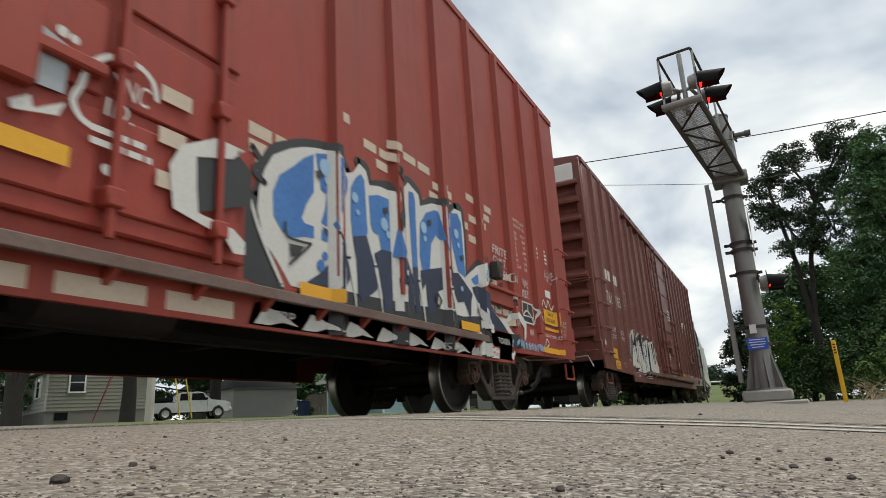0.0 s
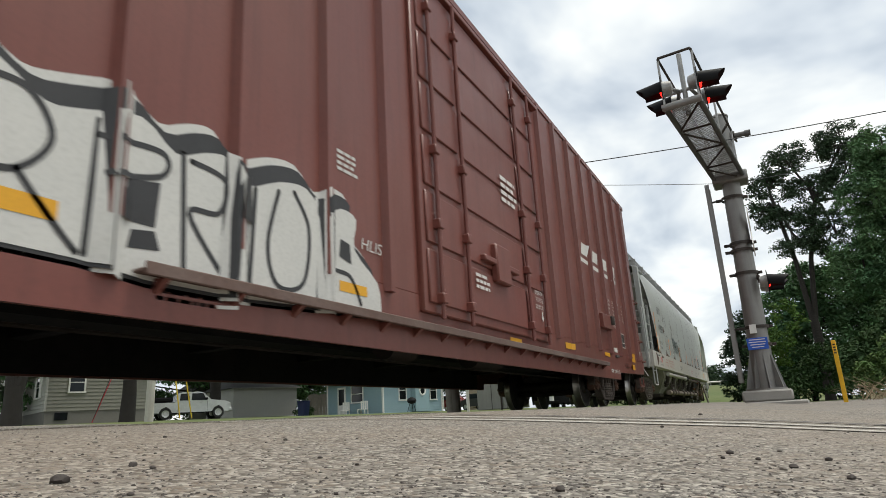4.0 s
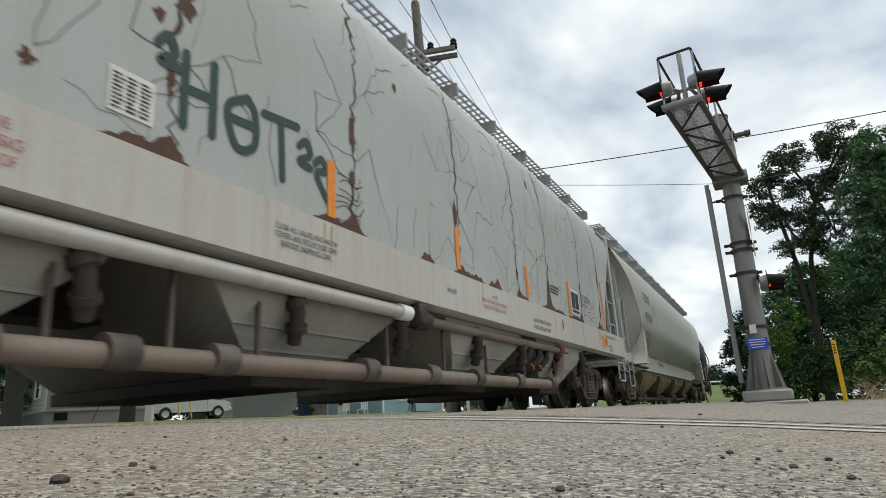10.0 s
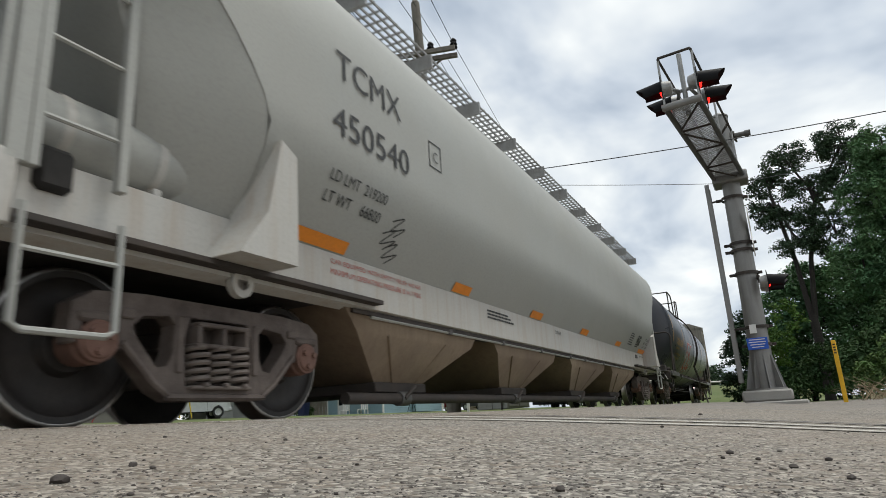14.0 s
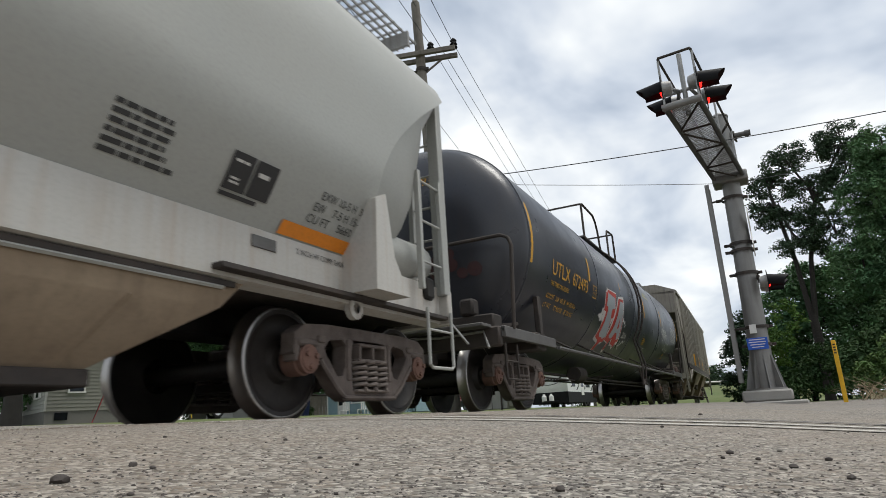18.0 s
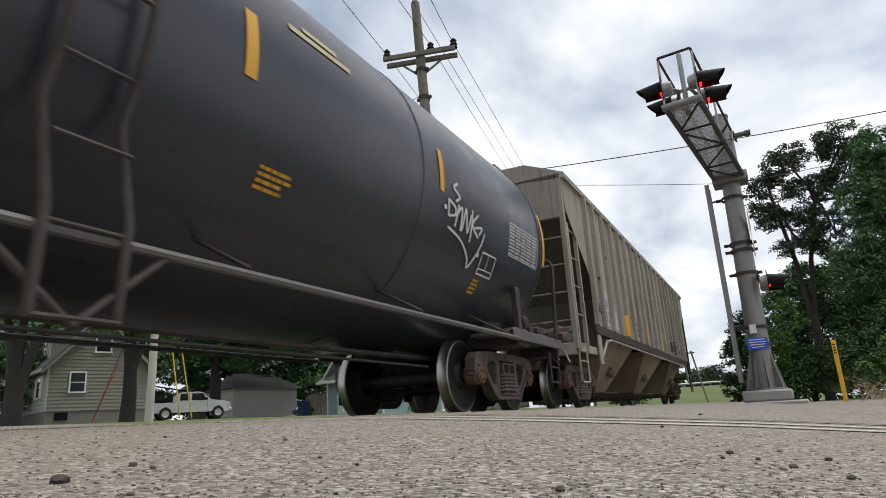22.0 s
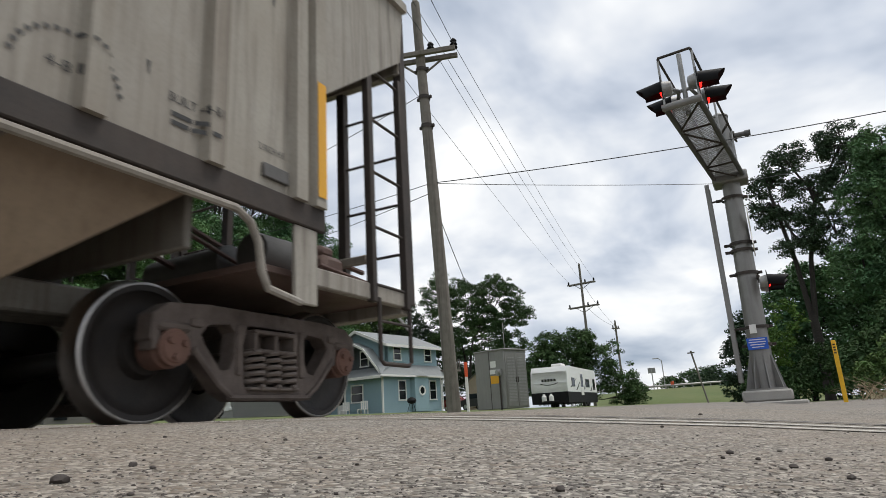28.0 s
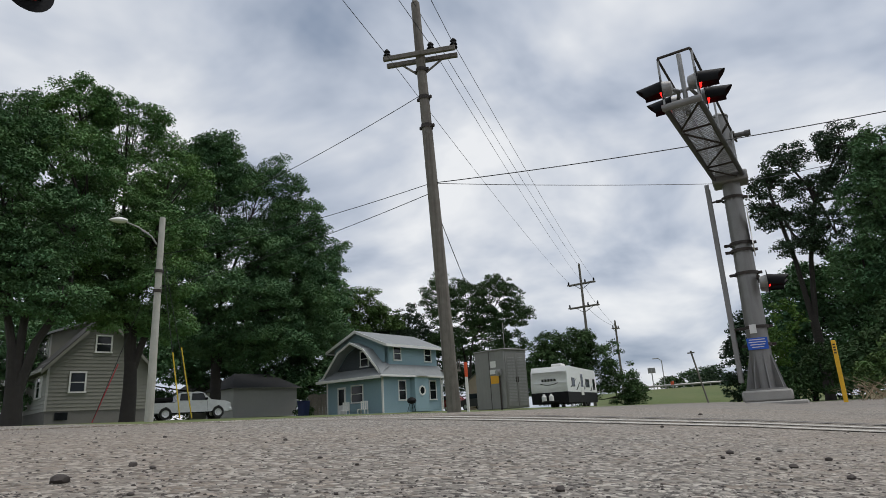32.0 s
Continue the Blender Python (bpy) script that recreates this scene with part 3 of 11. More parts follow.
    if plated:
        for s in (1, -1):
            part("tack_board", Shape().box(s * (W - 0.01), s * (W + 0.09), 5.22, 6.28, 1.38, 1.42, 0.006).box(s * (W - 0.01), s * (W + 0.05), 5.26, 6.24, 1.22, 1.38, 0.006), mats, car, "tack board daubed with paint")
            part("board_latch", Shape().box(s * (W + 0.02), s * (W + 0.14), 5.42, 5.56, 1.5, 1.72, 0.02), MAT["steel_dark"], car)
    else:
        for s in (1, -1):
            part("tack_board", Shape().box(s * (W - 0.01), s * (W + 0.1), 5.03, 5.8, 1.46, 1.74, 0.008), mats, car)
            part("board_latch", Shape().box(s * (W + 0.02), s * (W + 0.16), 5.66, 5.78, 1.56, 1.74, 0.02), MAT["steel_dark"], car)
            part("defect_card_holder", Shape().box(s * (W - 0.01), s * (W + 0.04), 6.12, 6.36, 0.95, 1.0, 0.005), MAT["galv_dark"], car)
    # underframe
    part("centre_sill", Shape().box(-0.25, 0.25, -h + 0.2, h - 0.2, 0.72, 1.03, 0.02), MAT["black"], car)
    # Black sheets stand in for the shade under the body and inside the sills.
    part("floor", Shape().box(-W + 0.05, W - 0.05, -h + 0.02, h - 0.02, 1.03, 1.046), MAT["black"], car)
    for s in (1, -1):
        part("dark_sill_liner", Shape().box(s * (W - 0.05), s * (W - 0.033), -h + 3.15, h - 3.15, sill + 0.02, 1.03), MAT["black"], car)
    for y in rib_edges(-h + 3.4, h - 3.4, 7):
        part("crossbeam", Shape().box(-W + 0.05, W - 0.05, y - 0.08, y + 0.08, 0.82, 1.05, 0.01), MAT["black"], car)
    part("brake_cylinder", Shape().turned([(-1.4, 0.001), (-1.4, 0.15), (-0.9, 0.16), (-0.85, 0.001)], (0.75, 0, 0.72), 14, "y"), MAT["steel_dark"], car)
    part("air_reservoir", Shape().turned([(0.6, 0.001), (0.62, 0.16), (1.5, 0.17), (1.53, 0.001)], (0.8, 0, 0.72), 14, "y"), MAT["steel_dark"], car)
    part("brake_rod", Shape().tube([(0.5, -h + 2.6, 0.6), (0.5, h - 2.6, 0.6)], 0.016, 6), MAT["steel_dark"], car)
    # plug door with its rods and tracks
    d0, d1, dz0, dz1 = door
    for s in (1, -1):
        dr = Shape()
        X = W + 0.05
        dr.box(s * (W - 0.01), s * X, d0, d1, dz0, dz1, 0.015)
        dob = part("plug_door", dr, mats, car)
        nrow, ncol = 6, 3
        cols = (d0 + 0.06, d0 + 0.98, d1 - 0.98, d1 - 0.06)
        for k, c in itertools.product(range(nrow), range(ncol)):
            z0 = dz0 + 0.1 + (dz1 - dz0 - 0.2) * k / nrow
            z1 = z0 + (dz1 - dz0 - 0.2) / nrow - 0.07
            part("door_panel", Shape().box(s * X - s * 0.002, s * (X + 0.022), cols[c] + 0.04, cols[c + 1] - 0.04, z0, z1, 0.02), mats, dob)
        for y in (d0 + 0.28, d0 + 0.95, d1 - 0.95, d1 - 0.28):
            part("lock_rod", Shape().tube([(s * (X + 0.06), y, dz0 - 0.05), (s * (X + 0.06), y, dz1 + 0.02)], 0.024, 8), mats, dob)
            for z in (dz0 + 0.15, dz0 + 0.9, dz0 + 1.7, dz1 - 0.4):
                part("rod_bracket", Shape().box(s * X, s * (X + 0.1), y - 0.05, y + 0.05, z - 0.05, z + 0.05, 0.01), mats, dob)
        hd = Shape()
        hd.box(s * X, s * (X + 0.09), (d0 + d1) / 2 - 0.55, (d0 + d1) / 2 + 0.55, dz0 + 0.75, dz0 + 0.82, 0.012)
        hd.box(s * X, s * (X + 0.1), (d0 + d1) / 2 - 0.22, (d0 + d1) / 2 + 0.22, dz0 + 0.55, dz0 + 1.02, 0.02)
        part("door_handle", hd, mats, dob)
        tr = Shape().box(s * (W - 0.01), s * (W + 0.11), -5.05, 5.05, 0.735, 0.755, 0.006).box(s * (W + 0.095), s * (W + 0.115), -5.05, 5.05, 0.715, 0.785, 0.006)
        part("door_track", tr, MAT["track_steel"], car, "worn steel door track")
        for k in range(19):
            y = -4.9 + 9.8 * k / 18
            part("track_bracket", Shape().plate([(W - 0.005, 0.64), (W + 0.1, 0.725), (W - 0.005, 0.725)] if s > 0 else [(-W + 0.005, 0.64), (-W - 0.1, 0.725), (-W + 0.005, 0.725)], [], y - 0.02, y + 0.02, "y"), mats, car)
        tr = Shape().box(s * (W - 0.01), s * (W + 0.1), d0 - (d1 - d0) * 0.9, d1 + 0.3, dz1 + 0.02, dz1 + 0.09, 0.01)
        part("upper_door_track", tr, mats, car)
    for y in truck_in:
        truck(car, y)
    return car


MAT["track_steel"] = stuff("rusted_track_steel", (0.13, 0.075, 0.06), 0.6, 0.3, (0.2, 0.15, 0.13), 2, 40, 0.7, 0.2)
MAT["red_box"] = stuff("faded_red_paint", (0.32, 0.047, 0.03), 0.55, 0, (0.25, 0.03, 0.02), 0.9, 30, 0.6, 0.12, dirt=(0.24, 0.07, 0.045), dirt_amount=0.45, streak=(0.13, 0.03, 0.022), streak_amount=0.5, spec=0.4)
MAT["brown_box"] = stuff("boxcar_brown_paint", (0.19, 0.058, 0.046), 0.42, 0, (0.14, 0.043, 0.035), 0.7, 30, 0.6, 0.1, dirt=(0.19, 0.078, 0.056), dirt_amount=0.4, streak=(0.09, 0.032, 0.026), streak_amount=0.45, spec=0.4)
MAT["grey_hop"] = stuff("chalky_pale_grey_paint", (0.40, 0.425, 0.415), 0.62, 0, (0.33, 0.35, 0.34), 0.8, 40, 0.5, 0.1, dirt=(0.33, 0.32, 0.29), dirt_amount=0.4, streak=(0.3, 0.27, 0.22), streak_amount=0.35)
MAT["white_sill"] = stuff("white_sill_paint", (0.5, 0.49, 0.46), 0.6, 0, (0.42, 0.4, 0.37), 1.2, 40, 0.5, 0.1, dirt=(0.4, 0.36, 0.3), dirt_amount=0.35, streak=(0.33, 0.21, 0.12), streak_amount=0.5)
MAT["beige_hop"] = stuff("pale_beige_grey_paint", (0.365, 0.37, 0.348), 0.55, 0, (0.315, 0.32, 0.3), 0.8, 40, 0.5, 0.1, dirt=(0.36, 0.33, 0.28), dirt_amount=0.3)
MAT["tank_black"] = stuff("tank_black_paint", (0.017, 0.021, 0.033), 0.3, 0, (0.036, 0.038, 0.045), 0.8, 30, 0.6, 0.08, dirt=(0.045, 0.04, 0.038), dirt_amount=0.3, streak=(0.034, 0.028, 0.028), streak_amount=0.5)
# Rib grime plus the ribs' shaded side, put into one darker paint.
MAT["rib_white"] = stuff("shaded_grimy_rib_paint", (0.36, 0.34, 0.295), 0.8, 0, (0.25, 0.22, 0.18), 0.9, 40, 0.6, 0.15, dirt=(0.17, 0.13, 0.095), dirt_amount=0.6, streak=(0.1, 0.07, 0.05), streak_amount=0.8)
MAT["old_white"] = stuff("weathered_white_paint", (0.37, 0.35, 0.31), 0.75, 0, (0.26, 0.23, 0.19), 0.8, 40, 0.6, 0.15, dirt=(0.2, 0.165, 0.125), dirt_amount=0.6, streak=(0.09, 0.072, 0.06), streak_amount=0.9, per_piece=0.14)
MAT["bay_grey"] = stuff("dusty_grey_bay_paint", (0.4, 0.39, 0.345), 0.8, 0, (0.2, 0.185, 0.155), 1.2, 40, 0.6, 0.15, dirt=(0.1, 0.08, 0.065), dirt_amount=0.6)
MAT["pipe_brown"] = stuff("dusty_brown_pipe", (0.22, 0.175, 0.14), 0.75, 0.1, (0.13, 0.095, 0.075), 3, 50, 0.7, 0.2, dirt=(0.3, 0.26, 0.21), dirt_amount=0.4)
MAT["rust_orange"] = stuff("dirty_orange_clamp", (0.4, 0.13, 0.03), 0.7, 0, (0.2, 0.08, 0.03), 8, 60, 0.7, 0.1)
MAT["rust_lever"] = stuff("rusty_red_lever", (0.22, 0.05, 0.04), 0.7, 0.1, (0.12, 0.05, 0.04), 5, 50, 0.6, 0.2)
MAT["tan_slope"] = stuff("dusty_tan_hopper_paint", (0.28, 0.215, 0.145), 0.85, 0, (0.2, 0.14, 0.09), 0.9, 40, 0.6, 0.15, dirt=(0.085, 0.055, 0.04), dirt_amount=0.75, streak=(0.12, 0.08, 0.05), streak_amount=0.6)

# boxcars
RED_RIBS = [e * (2.4 + 0.93 * k) for k in range(7) for e in (-1, 1)]
BROWN_RIBS = [2.2, 3.08, 3.94, 4.82, 5.74, 6.66, 7.6, 8.52, -2.6, -3.46, -4.37, -5.2, -6.05, -6.87, -7.75, -8.62]
RED = boxcar(-47.4, 17.6, "boxcar", "red high-cube boxcar covered in painted graffiti", MAT["red_box"], MAT["red_box"], RED_RIBS, 0.15, 0.07, 0.6, 0.54, 4.97, (-1.75, 1.42, 0.9, 4.55), (-6.7, 6.78), True)
BROWN = boxcar(-27.33, 18.35, "boxcar", "dark brown high-cube boxcar with ribbed sides", MAT["brown_box"], MAT["brown_box"], BROWN_RIBS, 0.13, 0.065, 0.5, 0.51, 5.03, (-2.05, 1.76, 0.9, 4.7), (-6.79, 7.2), False)


def ladder(car, mats, a, b, z0, z1, n, first=0.2, r=0.014, rail=0.03):
    """Two flat upright stiles at a and b (x, y) with round rungs between them, each a part."""
    for x, y in (a, b):
        part("ladder_stile", Shape().box(x - rail, x + rail, y - rail, y + rail, z0, z1, 0.006), mats, car)
    for k in range(n):
        z = z0 + first + (z1 - z0 - first - 0.1) * k / max(n - 1, 1)
        part("ladder_rung", Shape().tube([(*a, z), (*b, z)], r, 6), mats, car)


def stirrup(car, mats, x, y0, y1, top, low):
    """A bent bar step hanging under the sill."""
    sh = Shape().tube([(x, y0, top), (x, y0, low + 0.03), (x, y0 + (y1 - y0) * 0.1, low), (x, y1 - (y1 - y0) * 0.1, low), (x, y1, low + 0.03), (x, y1, top)], 0.019, 8)
    part("step", sh, mats, car)
    part("step_rung", Shape().tube([(x, y0, (top + low) / 2 + 0.08), (x, y1, (top + low) / 2 + 0.08)], 0.015, 6), mats, car)


def brake_wheel(car, at, e):
    """Hand brake: spoked wheel and gear box on a car's end."""
    x, y, z = at
    sh = Shape()
    n = 24
    ring = [(x + 0.28 * math.cos(2 * math.pi * k / n), y, z + 0.28 * math.sin(2 * math.pi * k / n)) for k in range(n + 1)]
    sh.tube(ring, 0.022, 8, caps=False)
    for k in range(5):
        a = 2 * math.pi * k / 5 + 0.3
        sh.tube([(x, y, z), (x + 0.27 * math.cos(a), y, z + 0.27 * math.sin(a))], 0.016, 6)
    sh.turned([(y - 0.03, 0.06), (y + 0.03, 0.06)], (x, 0, z), 12, "y", cap=True)
    w = part("brake_wheel", sh, MAT["galv_dark"], car, "dark spoked hand brake wheel")
    part("gear_box", Shape().box(x - 0.2, x + 0.2, y - e * 0.06, y - e * 0.28, z - 0.3, z + 0.25, 0.04), MAT["galv_dark"], w)
    part("brake_chain", Shape().tube([(x, y - e * 0.17, z - 0.3), (x + 0.05, y - e * 0.2, 0.9)], 0.02, 6), MAT["steel_dark"], w)


def hopper_rounded(sc, ends, name, label, paint, W, zlow, zsill0, zsill1, eave, top, bays, trucks, bulge, sill_out, sill_paint, cut_from, cut_pow, end_cut, tuck, bay_paint, wrapped, rung_n):
    """A covered hopper with smooth curved sides, end slope sheets, side sill, roof walk, end posts and outlet bays."""
    car = thing(name, pose(TRACK_X, 0, RAIL_Z), label, "hopper car", "freight train")

    def ring(y, dz=0.0, sx=1.0):
        pts = []
        nside = 14
        for k in range(nside + 1):
            f = k / nside
            z = zsill1 - 0.02 + (eave - zsill1 + 0.02) * f
            low = max(0.0, 1 - f / 0.32)
            x = W - tuck * low ** 1.5 - bulge * max(0.0, (f - 0.62) / 0.38) ** 2
            pts.append((x, z))
        xt = pts[-1][0]
        for k in range(1, 6):
            f = k / 6
            pts.append((xt * (1 - f), eave + (top - eave) * math.sin(f * math.pi / 2)))
        pts.append((0, top))
        full = pts + [(-x, z) for x, z in pts[-2::-1]]
        return [(x, y, z) for x, z in full]

    body = Shape()
    h0, h1 = ends
    # where the full section stops and how far the side sheets run on at the top
    cuts = {-1: (1.55, 1.83), 1: (1.75, 1.63)} if wrapped else {-1: (end_cut, end_cut - 0.12), 1: (end_cut, end_cut - 0.12)}
    ys = frange(-h0 + cuts[-1][0], h1 - cuts[1][0], 8)

    def run_on(z, e):
        return cuts[e][1] * max(0.0, min(1.0, ((z - zsill1) / (eave - zsill1) - cut_from) / (0.92 - cut_from))) ** cut_pow

    def side_x(z):
        f = (z - zsill1 + 0.02) / (eave - zsill1 + 0.02)
        return W - tuck * max(0.0, 1 - f / 0.32) ** 1.5 - bulge * max(0.0, (f - 0.62) / 0.38) ** 2

    body.loft([ring(y) for y in ys], closed=False)
    # side sheets run on at the top toward the end posts, cut by a curved edge
    for e, h in ((-1, h0), (1, h1)):
        r0 = ring(e * (h - cuts[e][0]))
        n = len(r0)
        rows = []
        for q in range(9):
            f = q / 8
            row = []
            for (x, y, z) in r0:
                row.append((x, e * (h - cuts[e][0] + run_on(z, e) * f), z))
            rows.append(row)
        body.loft(rows, closed=False)
    part("body", body, paint, car, sharp=50)
    # slope sheets at the ends
    for e, h in ((-1, h0), (1, h1)):
        sh = Shape()
        y_top, y_low = e * (h - 0.25), e * (h - 3.3)
        wide = W - 0.08
        sh.add([(-wide, y_top, eave - 0.1), (wide, y_top, eave - 0.1), (wide, y_low, 1.25), (-wide, y_low, 1.25),
                (-wide, y_top + 0.0, eave - 0.16), (wide, y_top, eave - 0.16), (wide, y_low - e * 0.05, 1.2), (-wide, y_low - e * 0.05, 1.2)],
               [(0, 1, 2, 3), (7, 6, 5, 4), (0, 4, 5, 1), (2, 6, 7, 3), (1, 5, 6, 2), (0, 3, 7, 4)])
        if wrapped:
            # side sheets wrap inwards behind a crease to a steep end sheet
            zs = [zsill1 + (eave - 0.06 - zsill1) * k / 9 for k in range(10)]
            xs = [side_x(z) - 0.004 for z in zs]
            out_y = [h - cuts[e][0] + run_on(z, e) - 0.015 for z in zs]
            in_y = [max(8.35 + 0.85 * k / 9, a + 0.05) for k, a in enumerate(out_y)]
            for s in (-1, 1):
                w = Shape().loft([[(s * x, e * a, z), (s * (x - 0.07), e * (a + (b - a) * 0.4), z), (s * (x - 0.3), e * b, z)] for x, a, b, z in zip(xs, out_y, in_y, zs)], closed=False)
                part("end_wrap", w, paint, car, sharp=50)
            sh = Shape().loft([[(x - 0.3, e * b, z), (0.3 - x, e * b, z)] for x, b, z in zip(xs, in_y, zs)], closed=False)
        slope = part("end_sheet" if wrapped else "slope_sheet", sh, paint, car)
        for k in range(0 if wrapped else 5):
            f = 0.1 + 0.17 * k
            y, z = y_top + (y_low - y_top) * f, eave - 0.12 + (1.25 - eave) * f
            part("slope_rib", Shape().box(-wide, wide, y - 0.07, y + 0.11, z - 0.12, z + 0.02, 0.012), paint, slope)
        # bulkhead struts and gussets under the slope sheet
        X = 1.36 if wrapped else W - 0.06
        for x in () if wrapped or e < 0 else (-0.55, 0.55):
            y = e * (h - 1.15)
            part("end_strut", Shape().box(x - 0.06, x + 0.06, y - 0.07, y + 0.07, zsill0 + 0.1, eave - 0.12 + (1.25 - eave) * 0.3, 0.01), paint, car)
        for s in () if wrapped else (-1, 1):
            x0, x1 = sorted((s * (X - 0.3), s * (X - 0.27)))
            part("gusset", Shape().plate([(e * (h - 1.2), zsill1 - 0.05), (e * (h - 2.6), zsill1 - 0.05), (e * (h - 2.6), zsill1 + 0.75), (e * (h - 1.9), zsill1 + 1.35)], [], x0, x1), paint, car)
        if not wrapped and e > 0:
            part("bulkhead", Shape().box(-X + 0.1, X - 0.1, e * (h - 1.9), e * (h - 1.95), zsill0, zsill1 + 1.2, 0.01), paint, car)
        # corner posts, ladders, platform
        for s in (-1, 1):
            part("corner_post", Shape().box(s * (X - 0.14), s * X, e * (h - (0.12 if wrapped else 0.18)), e * h, zsill1 - 0.1, eave + 0.02, 0.012), paint, car)
            part("top_rail", Shape().tube([(s * (X - 0.05), e * (h - 0.1), eave - 0.05), (s * (X - 0.05), e * (h - 0.9), eave - 0.05)], 0.035, 6), paint, car)
            if wrapped:
                ladder(car, paint, (s * (X - 0.02), e * (h - 0.62)), (s * (X - 0.02), e * (h - 0.14)), zsill1 - 0.1, zsill1 - 0.1 + 0.4 * rung_n + 0.1, rung_n, 0.3)
                ladder(car, paint, (s * (X - 0.06), e * (h + 0.02)), (s * (X - 0.46), e * (h + 0.02)), zsill1 - 0.1, eave - 0.1, 6, 0.3)
            else:
                ladder(car, paint, (s * (X - 0.02), e * (h - 0.85)), (s * (X - 0.02), e * (h - 0.2)), 1.0, 2.77, rung_n, 0.2)
                ladder(car, paint, (s * (X - 0.06), e * (h + 0.02)), (s * (X - 0.6), e * (h + 0.02)), 0.95, 2.61, rung_n, 0.21)
            stirrup(car, paint, s * (X + 0.03), e * (h - 0.62), e * (h - 0.1), zsill0 + 0.1, zsill0 - 0.5)
        part("end_sill", Shape().box(-X, X, e * (h - 0.08), e * h + e * 0.02, zsill0 - 0.02, zsill1 - 0.04, 0.015), sill_paint, car)
        part("end_deck", Shape().box(-X + 0.01, X - 0.01, e * (h - 3.3), e * (h - 0.08), zsill0 + 0.03, zsill0 + 0.07, 0.005), MAT["steel_dark"], car)
        part("air_reservoir", Shape().turned([(-0.5, 0.001), (-0.48, 0.15), (0.4, 0.16), (0.43, 0.001)], (0.2, e * (h - 0.75), zsill0 + 0.28), 16, "x"), MAT["galv_dark"], car)
        part("brake_valve", Shape().box(0.55, 0.95, e * (h - 0.45), e * (h - 0.7), zsill0 + 0.07, zsill0 + 0.55, 0.05), MAT["steel_dark"], car)
        part("train_pipe", Shape().tube([(1.2, e * (h - 0.2), zsill0 + 0.12), (1.2, e * (h - 1.0), zsill0 + 0.3), (0.7, e * (h - 1.1), zsill0 + 0.5), (0.6, e * (h - 1.3), zsill0 + 0.6)], 0.022, 6), MAT["galv_dark"], car)
        if e > 0:
            brake_wheel(car, (0.25, e * (h - 0.1), zsill1 + 0.75), e)
        coupler(car, e * (h + 0.02), e)
    # side sill
    for s in (1, -1):
        sh = Shape()
        X = W + sill_out
        o = [(X, zsill0), (X, zsill1), (X - 0.03, zsill1 + 0.015), (X - 0.2, zsill1 + 0.03), (X - 0.2, zsill0 + 0.05), (X - 0.13, zsill0 - 0.03)]
        sh.loft([[(s * x, y, z) for x, z in o] for y in (-h0 + 0.05, h1 - 0.05)], closed=True, caps=True)
        part("side_sill", sh, sill_paint, car, sharp=25)
    # outlet bays
    for y, half in bays:
        sh = Shape()
        w = 1.2 if wrapped else W - 0.12
        foot = w - 0.34
        top_z = zsill0 + 0.1
        rings = [[(-w, y - half, top_z), (w, y - half, top_z), (w, y + half, top_z), (-w, y + half, top_z)],
                 [(-w + 0.02, y - half * 0.8, top_z - 0.3), (w - 0.02, y - half * 0.8, top_z - 0.3), (w - 0.02, y + half * 0.8, top_z - 0.3), (-w + 0.02, y + half * 0.8, top_z - 0.3)],
                 [(-foot, y - half * 0.3, zlow), (foot, y - half * 0.3, zlow), (foot, y + half * 0.3, zlow), (-foot, y + half * 0.3, zlow)]]
        sh.loft(rings, closed=True, caps=True)
        bay = part("outlet_bay", sh, bay_paint, car)
        sh = Shape().box(-foot - 0.05, foot + 0.05, y - half * 0.34, y + half * 0.34, zlow - 0.08, zlow + 0.02, 0.01)
        part("outlet_gate", sh, MAT["steel_dark"], bay)
        if wrapped:
            for s in (-1, 1):
                part("bay_seam", Shape().tube([(s * (w - 0.02), y - half * 0.45, top_z - 0.3), (s * foot, y - half * 0.08, zlow)], 0.014, 6), bay_paint, bay)
                part("bay_seam", Shape().tube([(s * (w - 0.02), y + half * 0.35, top_z - 0.3), (s * foot, y + half * 0.2, zlow)], 0.012, 6), bay_paint, bay)
        for k in range(0 if wrapped else 2):
            f = 0.35 + 0.3 * k
            zz = top_z - 0.3 + (zlow - top_z + 0.3) * f
            hh = half * (0.8 - 0.5 * f)
            x = w - 0.02 + (foot - w + 0.02) * f
            for s in (-1, 1):
                part("bay_seam", Shape().box(s * (x - 0.02), s * (x + 0.012), y - hh, y + hh, zz - 0.012, zz + 0.012), bay_paint, bay)
    # running boards along the roof
    sh = Shape()
    for s in (-1, 1):
        for k in range(7):
            x = s * (0.62 + 0.085 * k)
            sh.box(x - 0.008, x + 0.008, -h0 + 0.1, h1 - 0.1, top + 0.07, top + 0.1)
        for k in range(int((h0 + h1) / 0.16)):
            y = -h0 + 0.1 + 0.16 * k
            sh.box(s * 0.6, s * 1.15, y, y + 0.012, top + 0.072, top + 0.098)
        for y in rib_edges(-h0 + 0.4, h1 - 0.4, 13):
            sh.box(s * 0.6, s * 1.2, y - 0.02, y + 0.02, top - 0.12, top + 0.07)
    part("roof_walk", sh, MAT["galv"], car, "galvanised grating roof walk", fix=False)
    for s in (-1, 1):
        part("hatch_rim", Shape().box(s * 0.42, s * 0.52, -h0 + 1.2, h1 - 1.2, top - 0.02, top + 0.08, 0.01), paint, car)
    sh = Shape().box(-0.2, 0.2, -h0 + 0.1, h1 - 0.1, 0.72, 1.1, 0.02)
    part("centre_sill", sh, MAT["black"], car)
    for y in trucks:
        truck(car, y)
    return car


